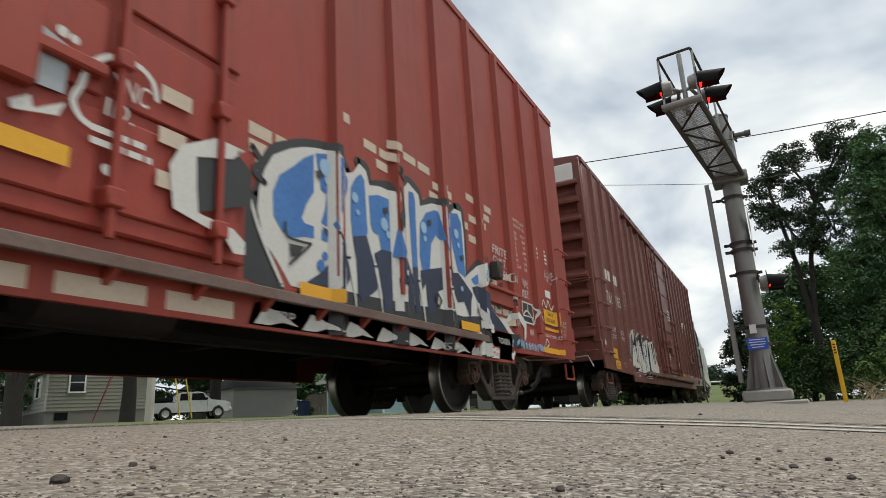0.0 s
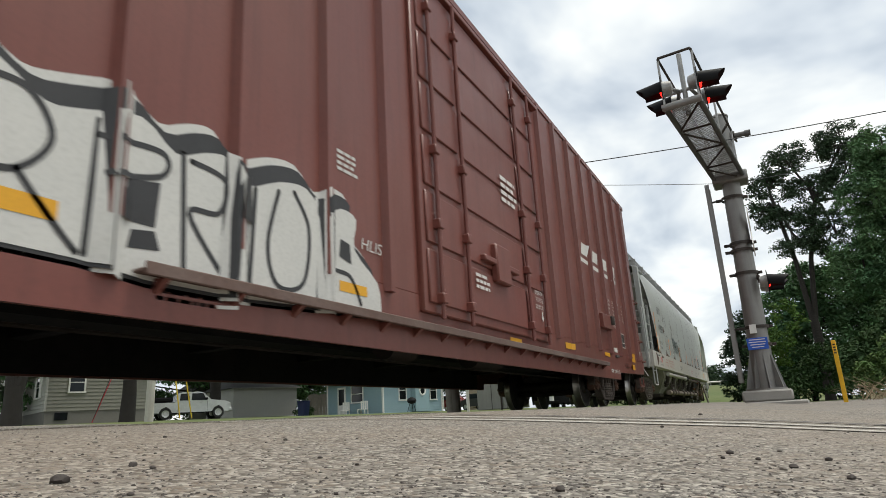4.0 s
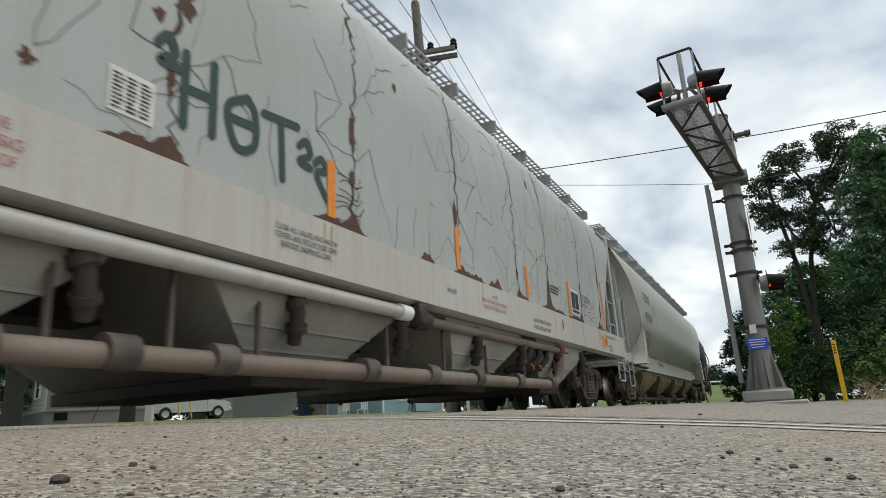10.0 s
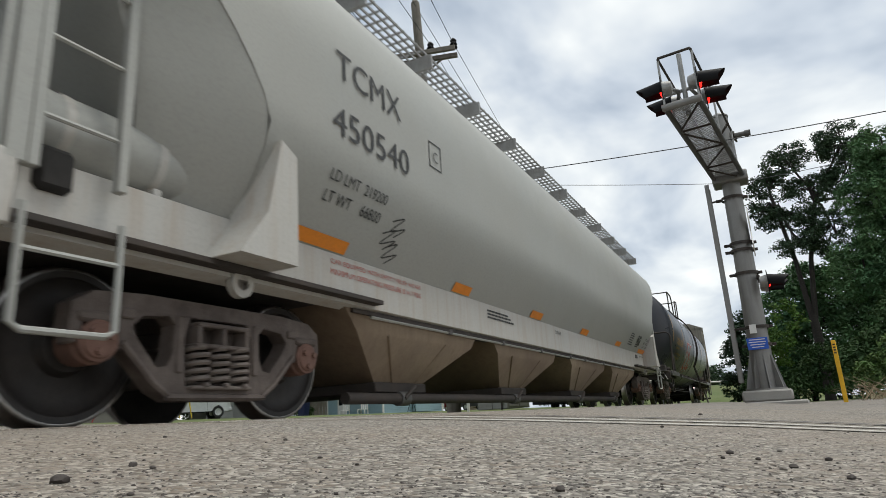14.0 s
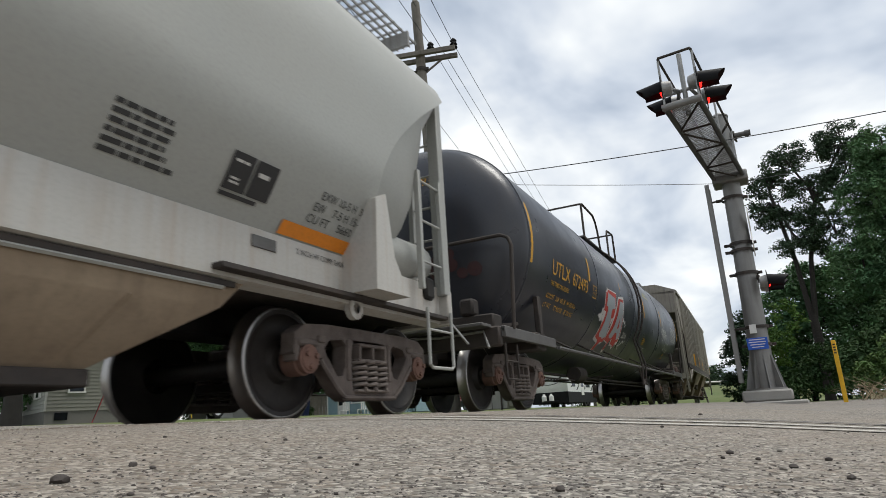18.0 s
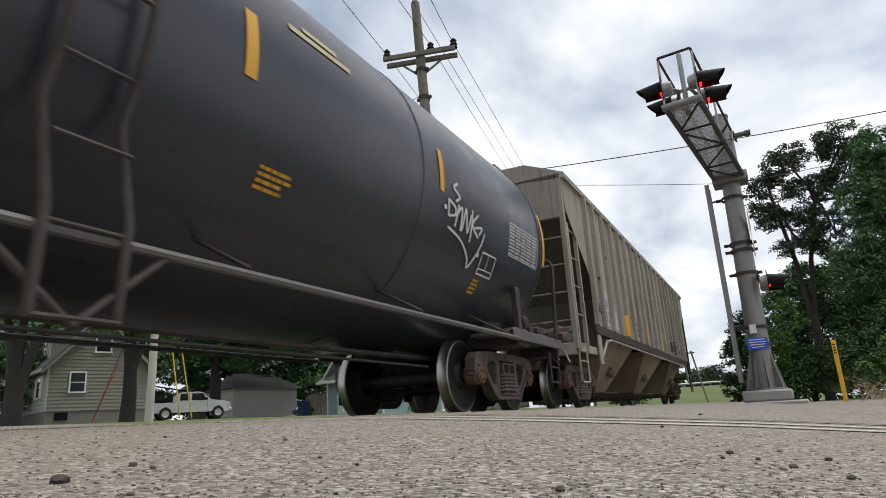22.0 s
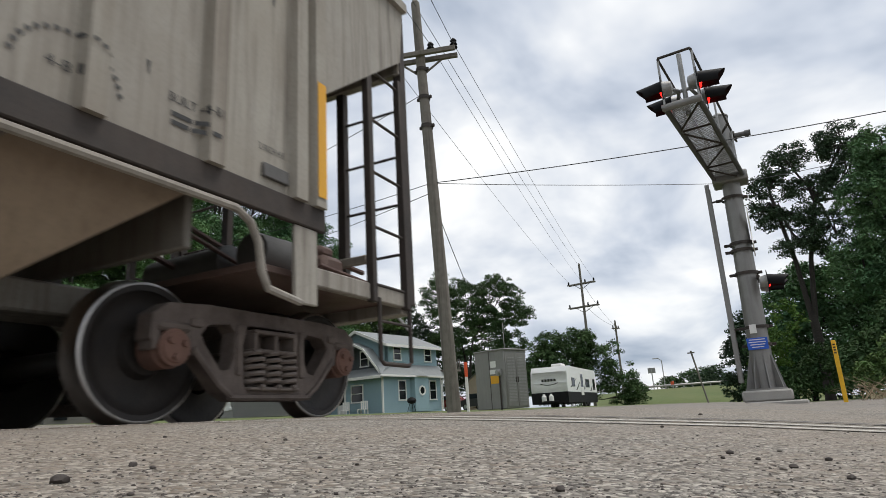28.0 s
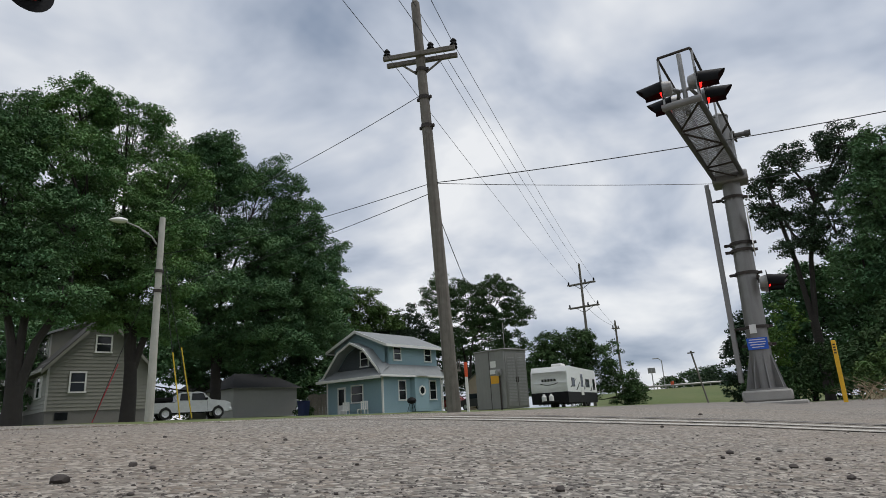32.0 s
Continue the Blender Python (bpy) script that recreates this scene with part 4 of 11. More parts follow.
GREY = hopper_rounded(-8.0, (8.6, 8.55), "hopper_car", "grey covered hopper car with cracked peeling paint", MAT["grey_hop"], 1.55, 0.3, 1.0, 1.42, 3.75, 4.3,
                      [(-4.75, 1.25), (-1.95, 1.28), (1.25, 1.25), (4.25, 1.4)], (-7.02, 7.05), 0.14, 0.03, MAT["white_sill"], 0.0, 1.5, 1.5, 0.0, MAT["bay_grey"], False, 4)
BEIGE = hopper_rounded(10.8, (9.3, 9.35), "hopper_car", "smooth pale beige covered hopper car with rounded sides", MAT["beige_hop"], 1.6, 0.3, 0.93, 1.33, 3.7, 4.35,
                       [(-5.0, 1.5), (-1.75, 1.5), (1.75, 1.5), (5.0, 1.5)], (-7.67, 8.12), 0.22, -0.35, MAT["white_sill"], 0.25, 1.6, 1.75, 0.38, MAT["tan_slope"], True, 3)


TANK_R, TANK_Z = 1.65, 2.40


def tank_car():
    car = thing("tank_car", pose(TRACK_X, 0, RAIL_Z), "black tank car with orange lettering and graffiti", "tank car", "freight train")
    R, zc, h = TANK_R, TANK_Z, 7.52
    prof = []
    for k in range(10):
        a = math.pi / 2 * k / 9
        prof.append((-h - 0.55 * math.cos(a) + 0.0, max(R * math.sin(a), 0.001)))
    prof += [(-2.0, R), (2.0, R)]
    prof += [(h - 0.33 + 0.55 * math.cos(a), max(R * math.sin(a), 0.001)) for a in [math.pi / 2 * (9 - k) / 9 for k in range(10)]]
    sh = Shape().turned(prof, (0, 0, zc), 56, "y")
    sh.v = [(x, y + 0.25, z) for x, y, z in sh.v]
    tank = part("tank", sh, MAT["tank_black"], car, sharp=60)
    for y in (-h + 0.25, -3.4, 0.25, 3.9, h - 0.08):
        sh = Shape().turned([(y - 0.03, R - 0.01), (y - 0.02, R + 0.008), (y + 0.02, R + 0.008), (y + 0.03, R - 0.01)], (0, 0, zc), 64, "y")
        part("weld_seam", sh, MAT["tank_black"], tank)
    S = MAT["steel_dark"]
    for e in (-1, 1):
        E = e * 8.3
        sh = Shape().box(-1.5, 1.5, E - 0.06, E + 0.06, 0.75, 1.0, 0.02)
        sh.box(-0.3, 0.3, E, E - e * 2.9, 0.72, 1.0, 0.02)
        part("stub_sill", sh, S, car)
        part("body_bolster", Shape().box(-1.5, 1.5, E - e * 1.35, E - e * 1.75, 0.8, 1.05, 0.02).box(-1.1, 1.1, E - e * 1.3, E - e * 1.8, 1.0, 1.35, 0.04), S, car)
        for s in (-1, 1):
            part("walkway", Shape().box(s * 0.95, s * 1.55, E, E - e * 2.05, 0.93, 0.98, 0.008).box(s * 1.5, s * 1.56, E, E - e * 2.05, 0.86, 1.0, 0.008), MAT["galv_dark"], car, "dull steel grating walkway")
            part("walkway_bracket", Shape().box(s * 1.42, s * 1.5, E - e * 1.55, E - e * 1.68, 0.98, 1.6, 0.012), S, car)
            sh = Shape().tube([(s * 1.5, E - e * 0.1, 0.8), (s * 1.5, E - e * 0.1, 0.36), (s * 1.5, E - e * 0.5, 0.36), (s * 1.5, E - e * 0.5, 0.8)], 0.018, 6)
            sh.tube([(s * 1.5, E - e * 0.1, 0.58), (s * 1.5, E - e * 0.5, 0.58)], 0.014, 6)
            part("step", sh, S, car)
        z = 2.24
        ee = E + e * 0.0
        part("end_handrail", Shape().tube([(-1.56, ee - e * 0.3, 0.98), (-1.62, ee - e * 0.3, z - 0.16), (-1.58, ee - e * 0.3, z - 0.05), (-1.48, ee - e * 0.3, z), (1.48, ee - e * 0.3, z), (1.58, ee - e * 0.3, z - 0.05), (1.62, ee - e * 0.3, z - 0.16), (1.56, ee - e * 0.3, 0.98)], 0.026, 8), S, car)
        part("brake_gear", Shape().box(0.75, 1.35, E - e * 0.15, E - e * 0.45, 1.0, 1.2, 0.02).box(0.9, 1.1, E - e * 0.1, E - e * 0.3, 1.2, 1.42, 0.03).tube([(0.5, E - e * 0.5, 1.1), (1.4, E - e * 0.9, 1.1)], 0.05, 8), S, car)
        part("crossover_platform", Shape().box(-1.4, 1.4, E + e * 0.06, E + e * 0.34, 0.98, 1.02, 0.006), MAT["galv_dark"], car)
        coupler(car, E, e)
    truck(car, -6.6)
    truck(car, 7.1)
    for s in (-1, 1):
        part("side_handrail", Shape().tube([(s * 1.6, -6.3, 0.86), (s * 1.6, 6.3, 0.86)], 0.03, 8), MAT["galv_dark"], car)
        for y in (-5.6, -3.4, -1.2, 1.6, 3.8, 5.8):
            a = math.asin((1.15 - TANK_Z) / TANK_R)
            part("rail_bracket", Shape().tube([(s * 1.6, y, 0.9), (s * (TANK_R * math.cos(a) - 0.02), y, 1.2)], 0.018, 6), S, car)
        # ladder to the top platform
        for y in (0.29, 0.71):
            pts = [(s * 1.6, y, 0.45), (s * 1.64, y, 0.95)] + [(s * (TANK_R + 0.1) * math.cos(a), y, TANK_Z + (TANK_R + 0.1) * math.sin(a)) for a in [radians(-30 + 9 * k) for k in range(11)]]
            part("ladder_stile", Shape().tube(pts, 0.026, 6), S, car)
        for k in range(8):
            z = 0.46 + 0.43 * k
            x = 1.63 if z < 1.5 else math.sqrt((TANK_R + 0.1) ** 2 - (z - TANK_Z) ** 2)
            part("ladder_rung", Shape().tube([(s * x, 0.29, z), (s * x, 0.71, z)], 0.014, 6), S, car)
        for y in (-0.02, 1.0):
            part("ladder_strut", Shape().tube([(s * 1.6, y, 0.86), (s * 1.58, 0.5, 0.43)], 0.022, 6), S, car)
    # top platform with guard rails and the manway
    T = TANK_Z + TANK_R
    for s in (-1, 1):
        part("platform", Shape().box(s * 0.62, s * 1.06, -1.55, 1.76, T - 0.25, T - 0.21, 0.006), MAT["galv_dark"], car)
        part("guard_rail", Shape().tube([(s * 1.05, -1.5, T - 0.28), (s * 1.05, -1.5, T + 0.56), (s * 1.05, -1.42, T + 0.58), (s * 1.05, -0.42, T + 0.56), (s * 1.05, -0.22, T + 0.44), (s * 1.05, -0.08, T + 0.22), (s * 1.05, 0.02, T - 0.24)], 0.026, 8), S, car)
        part("guard_rail", Shape().tube([(s * 1.05, 0.98, T - 0.24), (s * 1.05, 1.0, T + 0.4), (s * 1.05, 1.08, T + 0.52), (s * 1.05, 1.7, T + 0.56), (s * 1.05, 1.76, T + 0.5), (s * 1.05, 1.76, T - 0.24)], 0.026, 8), S, car)
    for y in (-1.5, 1.72):
        part("end_guard", Shape().tube([(-1.05, y, T + 0.56), (1.05, y, T + 0.56)], 0.024, 8), S, car)
    part("manway", Shape().turned([(T - 0.1, 0.4), (T + 0.25, 0.4), (T + 0.27, 0.46), (T + 0.36, 0.46), (T + 0.42, 0.2), (T + 0.43, 0.001)], (0, 0.7, 0), 24, "z"), MAT["tank_black"], car)
    part("bottom_outlet", Shape().turned([(0.62, 0.12), (0.75, 0.2), (0.95, 0.22)], (0, 0.3, 0), 16, "z", cap=True).tube([(-0.6, 0.3, 0.7), (0.9, 0.3, 0.7)], 0.025, 6), S, car)
    part("air_pipe", Shape().tube([(0.45, -6.6, 0.7), (0.5, -3, 0.66), (0.5, 3, 0.66), (0.45, 6.6, 0.7)], 0.03, 6), S, car)
    part("brake_rod", Shape().tube([(0.7, -5.5, 0.55), (0.7, 5.5, 0.55)], 0.016, 6), S, car)
    part("brake_cylinder", Shape().turned([(-2.4, 0.001), (-2.4, 0.15), (-1.9, 0.16), (-1.85, 0.001)], (0.7, 0, 0.68), 14, "y"), S, car)
    return car


TANK = tank_car()


MAT["grimy_slope"] = stuff("grimy_grey_slope_paint", (0.2, 0.19, 0.165), 0.8, 0, (0.11, 0.095, 0.08), 1.0, 40, 0.7, 0.15, dirt=(0.06, 0.045, 0.035), dirt_amount=0.6, streak=(0.08, 0.055, 0.04), streak_amount=0.7)
WHITE_RIBS = [-6.22 + 0.782 * k for k in range(17)]


def hopper_ribbed():
    car = thing("hopper_car", pose(TRACK_X, 0, RAIL_Z), "weathered white ribbed covered hopper car, streaked with dirt", "hopper car", "freight train")
    W, lo, eave, top = 1.57, 1.5, 4.13, 4.55
    hs = {-1: 6.88, 1: 6.56}            # the side sheets' ends
    es = {-1: 8.2, 1: 7.98}             # the roof's ends
    P = MAT["old_white"]
    edges = [-hs[-1]] + WHITE_RIBS + [hs[1]]
    for s in (1, -1):
        for y0, y1 in zip(edges, edges[1:]):
            part("side_panel", Shape().box(s * (W - 0.012), s * W, y0, y1, lo, eave - 0.02), P, car)
        for e in (-1, 1):
            y0, y1 = hs[e], es[e]
            part("end_wing", Shape().plate([(e * y0, 2.42), (e * (y1 - 0.1), 3.42), (e * y1, eave), (e * y0, eave)], [], s * (W - 0.012), s * (W - 0.002)), P, car)
    for y in WHITE_RIBS + [-hs[-1] + 0.05, hs[1] - 0.05]:
        for s in (1, -1):
            sh = Shape()
            prof = [(-0.085, 0), (-0.06, 0.075), (0.06, 0.075), (0.085, 0)]
            sh.loft([[(s * (W - 0.002 + d), y + a, z) for a, d in prof] for z in (lo - 0.02, eave - 0.08)], closed=True, caps=True)
            part("side_rib", sh, MAT["rib_white"], car, sharp=25)
    sh = Shape()
    roof = [(-W - 0.05, eave - 0.1), (-W - 0.05, eave), (-0.9, eave + 0.3), (0, top - 0.1), (0.9, eave + 0.3), (W + 0.05, eave), (W + 0.05, eave - 0.1), (W - 0.1, eave - 0.1), (0, eave), (-W + 0.1, eave - 0.1)]
    sh.plate(roof, [], -es[-1], es[1], "y")
    part("roof", sh, P, car)
    for s in (1, -1):
        sh = Shape()
        sh.box(s * (W - 0.02), s * (W + 0.03), -hs[-1] - 0.05, hs[1] + 0.05, lo - 0.19, lo - 0.01, 0.01)
        part("side_sill", sh, MAT["steel_dark"], car)
        sh = Shape()
        sh.tube([(s * (W + 0.0), -6.6, lo - 0.6), (s * (W + 0.04), -6.3, lo - 0.3), (s * (W + 0.04), -5.9, lo - 0.24), (s * (W + 0.04), 5.7, lo - 0.24), (s * (W + 0.04), 5.82, lo - 0.3), (s * (W + 0.04), 5.9, lo - 0.42), (s * (W + 0.04), 5.93, lo - 0.6), (s * (W + 0.03), 6.0, lo - 0.7), (s * (W + 0.0), 6.35, lo - 0.74)], 0.027, 8)
        part("pipe_rail", sh, P, car)
    for y, y0, y1 in ((-5.05, -5.88, -3.1), (-0.95, -1.7, 1.3), (3.65, 2.95, 5.45)):
        sh = Shape()
        w = W - 0.06
        t = lo - 0.18
        sh.loft([[(-w, y0, t), (w, y0, t), (w, y1, t), (-w, y1, t)],
                 [(-w + 0.45, y - 0.45, 0.3), (w - 0.45, y - 0.45, 0.3), (w - 0.45, y + 0.45, 0.3), (-w + 0.45, y + 0.45, 0.3)]], closed=True, caps=True)
        bay = part("outlet_bay", sh, MAT["tan_slope"], car, "dusty tan hopper bay")
        sh = Shape().box(-1.05, 1.05, y - 0.5, y + 0.5, 0.2, 0.33, 0.015)
        sh.tube([(-w, y - 0.4, 0.24), (w, y - 0.4, 0.24)], 0.03, 6)
        part("outlet_gate", sh, MAT["steel_dark"], bay)
    for e in (-1, 1):
        h, end = hs[e], es[e]
        sh = Shape()
        w = W - 0.03
        a, b = (e * (end - 0.1), eave - 0.3), (e * (h - 2.2), lo - 0.2)
        sh.add([(-w, a[0], a[1]), (w, a[0], a[1]), (w, b[0], b[1]), (-w, b[0], b[1]), (-w, a[0], a[1] - 0.06), (w, a[0], a[1] - 0.06), (w, b[0], b[1] - 0.06), (-w, b[0], b[1] - 0.06)],
               [(0, 1, 2, 3), (7, 6, 5, 4), (0, 4, 5, 1), (2, 6, 7, 3), (1, 5, 6, 2), (0, 3, 7, 4)])
        part("slope_sheet", sh, MAT["grimy_slope"], car, "grime-stained grey slope sheet")
        sh = Shape().box(-w, w, e * (end - 0.1), e * end, 3.3, eave, 0.01)
        part("end_sheet", sh, P, car)
        sh = Shape()
        E = e * (end - 0.06)
        sh.box(-1.5, 1.5, E - 0.08, E + 0.08, 0.86, 1.06, 0.012)
        for s in (-1, 1):
            sh.box(s * 1.45, s * 1.53, E, e * (h - 0.05), 0.92, 1.06, 0.01)
        sh.box(-0.22, 0.22, -e * 1, E, 0.74, 0.96, 0.02)
        part("end_sill", sh, P, car)
        for s in (-1, 1):
            part("jack_pad", Shape().box(s * (W - 0.02), s * (W + 0.015), e * (h - 0.03), e * (h - 0.28), lo - 0.75, lo - 0.19, 0.01), P, car)
        for s in (-1, 1):
            ladder(car, MAT["rib_white" if e < 0 else "steel_dark"], (s * 1.51, E + e * 0.03), (s * (0.36 if e < 0 else 0.8), E + e * 0.03), 0.95, eave - 0.1, 6, 0.5, 0.014, 0.045)
            ladder(car, MAT["rib_white" if e < 0 else "steel_dark"], (s * 1.53, E - e * 0.05), (s * 1.53, E - e * 0.6), 0.9, 3.2, 5, 0.16, 0.014, 0.035)
            stirrup(car, MAT["rib_white" if e < 0 else "steel_dark"], s * 1.53, E, E - e * 0.5, 0.95, 0.4)
        part("end_deck", Shape().box(-1.44, 1.44, E - e * 0.08, e * (h - 0.5), 0.97, 1.02, 0.004), MAT["track_steel"], car)
        part("bulkhead", Shape().box(-1.4, 1.4, e * (h - 1.0), e * (h - 1.06), 1.0, 2.2, 0.01), MAT["grimy_slope"], car)
        for j, (x, z) in enumerate(((1.3, 1.12), (1.1, 1.3), (0.75, 1.1))):
            part("air_pipe", Shape().tube([(x, E - e * 0.1, z), (x - 0.1, e * (h + 0.5), z + 0.1), (x - 0.6, e * (h + 0.3), z + 0.05), (x - 0.7, e * (h - 0.4), z + 0.3)], 0.02 + 0.004 * j, 6), MAT["track_steel"], car)
        part("brake_valve", Shape().box(0.85, 1.2, e * (h + 0.55), e * (h + 0.85), 1.02, 1.34, 0.05).box(0.92, 1.12, e * (h + 0.6), e * (h + 0.8), 1.34, 1.44, 0.03), MAT["track_steel"], car)
        part("brake_cylinder", Shape().turned([(-0.35, 0.001), (-0.34, 0.16), (0.1, 0.17), (0.12, 0.06), (0.4, 0.05), (0.41, 0.001)], (1.0, e * (h + 0.25), 1.24), 16, "y"), MAT["galv_dark"], car)
        part("brake_lever", Shape().box(0.2, 1.35, e * (h + 0.95), e * (h + 1.0), 1.3, 1.38, 0.01), MAT["rib_white"], car)
        part("air_reservoir", Shape().turned([(-0.5, 0.001), (-0.48, 0.15), (0.4, 0.16), (0.43, 0.001)], (0.2, e * (h + 0.1), 1.25), 16, "x"), MAT["galv_dark"], car)
        coupler(car, E, e)
        truck(car, -6.5 if e < 0 else 6.62)
    sh = Shape()
    for k in range(9):
        sh.box(-0.35 + 0.08 * k, -0.33 + 0.08 * k, -es[-1], es[1], top + 0.02, top + 0.05)
    for k in range(90):
        y = -es[-1] + k * 0.18
        sh.box(-0.35, 0.33, y, y + 0.015, top + 0.022, top + 0.048)
    part("roof_walk", sh, MAT["galv"], car, fix=False)
    return car


WHITE = hopper_ribbed()
CARS = [(RED, -47.4, 6.7), (BROWN, -27.33, 6.85), (GREY, -8.0, 7.0), (BEIGE, 10.8, 7.8), (TANK, 29.5, 6.72), (WHITE, 47.0, 6.5)]


# ---- lettering, plates and graffiti on the cars ----
def side_map(W, ribs=(), rib_w=0.15, rib_d=0.05, slope=0.55):
    """Maps (y, z) on a car's near side to a point on its sheet and ribs."""
    def at(y, z, eps):
        d = 0.0
        for r in ribs:
            u = abs(y - r)
            if u < rib_w / 2:
                d = rib_d if u < rib_w / 2 * slope else rib_d * (rib_w / 2 - u) / (rib_w / 2 * (1 - slope))
        return (W + d + eps, y, z)
    return at


def tank_map(y, z, eps):
    return (math.sqrt(max((TANK_R + eps) ** 2 - (z - TANK_Z) ** 2, 0.01)), y, z)


def beige_map(y, z, eps):
    f = (z - 1.31) / (3.7 - 1.31)
    return (1.6 - 0.38 * max(0.0, 1 - f / 0.32) ** 1.5 - 0.22 * max(0.0, (f - 0.62) / 0.38) ** 2 + eps, y, z)


def clip_strip(poly, lo, hi, axis=0):
    for sign, lim in ((1, lo), (-1, hi)):
        out = []
        for i, p in enumerate(poly):
            q = poly[(i + 1) % len(poly)]
            a, b = sign * (p[axis] - lim), sign * (q[axis] - lim)
            if a >= 0:
                out.append(p)
            if (a >= 0) != (b >= 0):
                t = a / (a - b)
                out.append((p[0] + (q[0] - p[0]) * t, p[1] + (q[1] - p[1]) * t))
        poly = out
        if len(poly) < 3:
            return []
    return poly


def add_fill(sh, poly, at, eps, step=0.08):
    y0, y1 = min(p[0] for p in poly), max(p[0] for p in poly)
    n = max(1, int((y1 - y0) / step))
    curved = at in (tank_map, beige_map)
    for k in range(n):
        strip = clip_strip(poly, y0 + (y1 - y0) * k / n, y0 + (y1 - y0) * (k + 1) / n)
        if len(strip) < 3:
            continue
        z0, z1 = min(p[1] for p in strip), max(p[1] for p in strip)
        m = max(1, int((z1 - z0) / 0.07)) if curved else 1
        for q in range(m):
            c = clip_strip(strip, z0 + (z1 - z0) * q / m, z0 + (z1 - z0) * (q + 1) / m, 1) if m > 1 else strip
            if len(c) < 3:
                continue
            tris = tessellate([[Vector((p[0], p[1], 0)) for p in c]])
            sh.add([at(p[0], p[1], eps) for p in c], [tuple(t) for t in tris])


def smooth_line(pts, n=6):
    """Catmull-Rom through the points."""
    if len(pts) < 3:
        (a, b), (c, d) = pts
        return [(a + (c - a) * k / n, b + (d - b) * k / n) for k in range(n + 1)]
    P = [pts[0]] + list(pts) + [pts[-1]]
    out = []
    for i in range(1, len(P) - 2):
        p0, p1, p2, p3 = P[i - 1:i + 3]
        for k in range(n):
            t = k / n
            out.append(tuple(0.5 * (2 * b + (c - a) * t + (2 * a - 5 * b + 4 * c - d) * t * t + (3 * b - a - 3 * c + d) * t ** 3) for a, b, c, d in zip(p0, p1, p2, p3)))
    return out + [pts[-1]]


def add_stroke(sh, pts, w, at, eps, smooth=True, taper=False, cap=True):
    line = smooth_line(pts) if smooth else [q for a, b in zip(pts, pts[1:]) for q in smooth_line([a, b], max(1, int(math.dist(a, b) / 0.1)))]
    vs = []
    m = len(line)
    for i, p in enumerate(line):
        a, b = line[max(i - 1, 0)], line[min(i + 1, m - 1)]
        dx, dz = b[0] - a[0], b[1] - a[1]
        l = math.hypot(dx, dz) or 1
        ww = w / 2 * (1 - 0.75 * i / (m - 1) if taper else 1)
        nx, nz = -dz / l * ww, dx / l * ww
        vs.append((p[0] + nx, p[1] + nz)); vs.append((p[0] - nx, p[1] - nz))
    sh.add([at(y, z, eps) for y, z in vs], [(2 * i, 2 * i + 1, 2 * i + 3, 2 * i + 2) for i in range(m - 1)])
    if cap and w > 0.02:
        for p in (line[0], line[-1]):
            add_disc(sh, p, w / 2 * (0.98 if p is line[0] or not taper else 0.3), at, eps)


def add_disc(sh, c, r, at, eps, n=14):
    ps = [(c[0] + r * math.cos(2 * math.pi * k / n), c[1] + r * math.sin(2 * math.pi * k / n)) for k in range(n)]
    sh.add([at(y, z, eps) for y, z in ps], [tuple(range(n))])


GLYPH = {}


def words(sh, text, y0, z0, wide, tall, at, eps, slant=0.0):
    """Adds a line of text, fitted to a width and height, with its lower left corner at (y0, z0)."""
    if text not in GLYPH:
        cu = bpy.data.curves.new("text", "FONT")
        cu.body, cu.resolution_u = text, 3
        ob = bpy.data.objects.new("text", cu)
        scene.collection.objects.link(ob)
        me = bpy.data.meshes.new_from_object(ob.evaluated_get(bpy.context.evaluated_depsgraph_get()))
        GLYPH[text] = ([tuple(v.co) for v in me.vertices], [tuple(p.vertices) for p in me.polygons])
        bpy.data.meshes.remove(me)
        bpy.data.objects.remove(ob)
        bpy.data.curves.remove(cu)
    vs, fs = GLYPH[text]
    if at in (tank_map, beige_map):
        eps = max(eps, 0.012)
    x0, x1 = min(v[0] for v in vs), max(v[0] for v in vs)
    b0, b1 = min(v[1] for v in vs), max(v[1] for v in vs)
    kx, kz = wide / (x1 - x0), tall / (b1 - b0)
    sh.add([at(y0 + (x - x0) * kx + slant * (b - b0) * kz, z0 + (b - b0) * kz, eps) for x, b, _ in vs], fs)


def bars(sh, rows, y0, z0, wide, tall, at, eps, seed=1, gap=0.45):
    """Rows of short bars in place of small text that cannot be read."""
    rng = random.Random(seed)
    h = tall / rows
    for r in range(rows):
        y = y0
        end = y0 + wide * rng.uniform(0.75, 1.0)
        while y < end:
            w = min(rng.uniform(0.8, 2.8) * h, end - y)
            if w > h * 0.3:
                z = z0 + (rows - 1 - r) * h
                sh.add([at(a, b, eps) for a, b in ((y, z), (y + w, z), (y + w, z + h * (1 - gap)), (y, z + h * (1 - gap)))], [(0, 1, 2, 3)])
            y += w + h * 0.3


def rect(sh, y0, y1, z0, z1, at, eps):
    add_fill(sh, [(y0, z0), (y1, z0), (y1, z1), (y0, z1)], at, eps)


SPLIT = dict(reflector_strip=0.0, bare_patch=0.12, data_sheet=0.0, stencil_panel=0.0, lettering=0.19, graffiti=0.3)


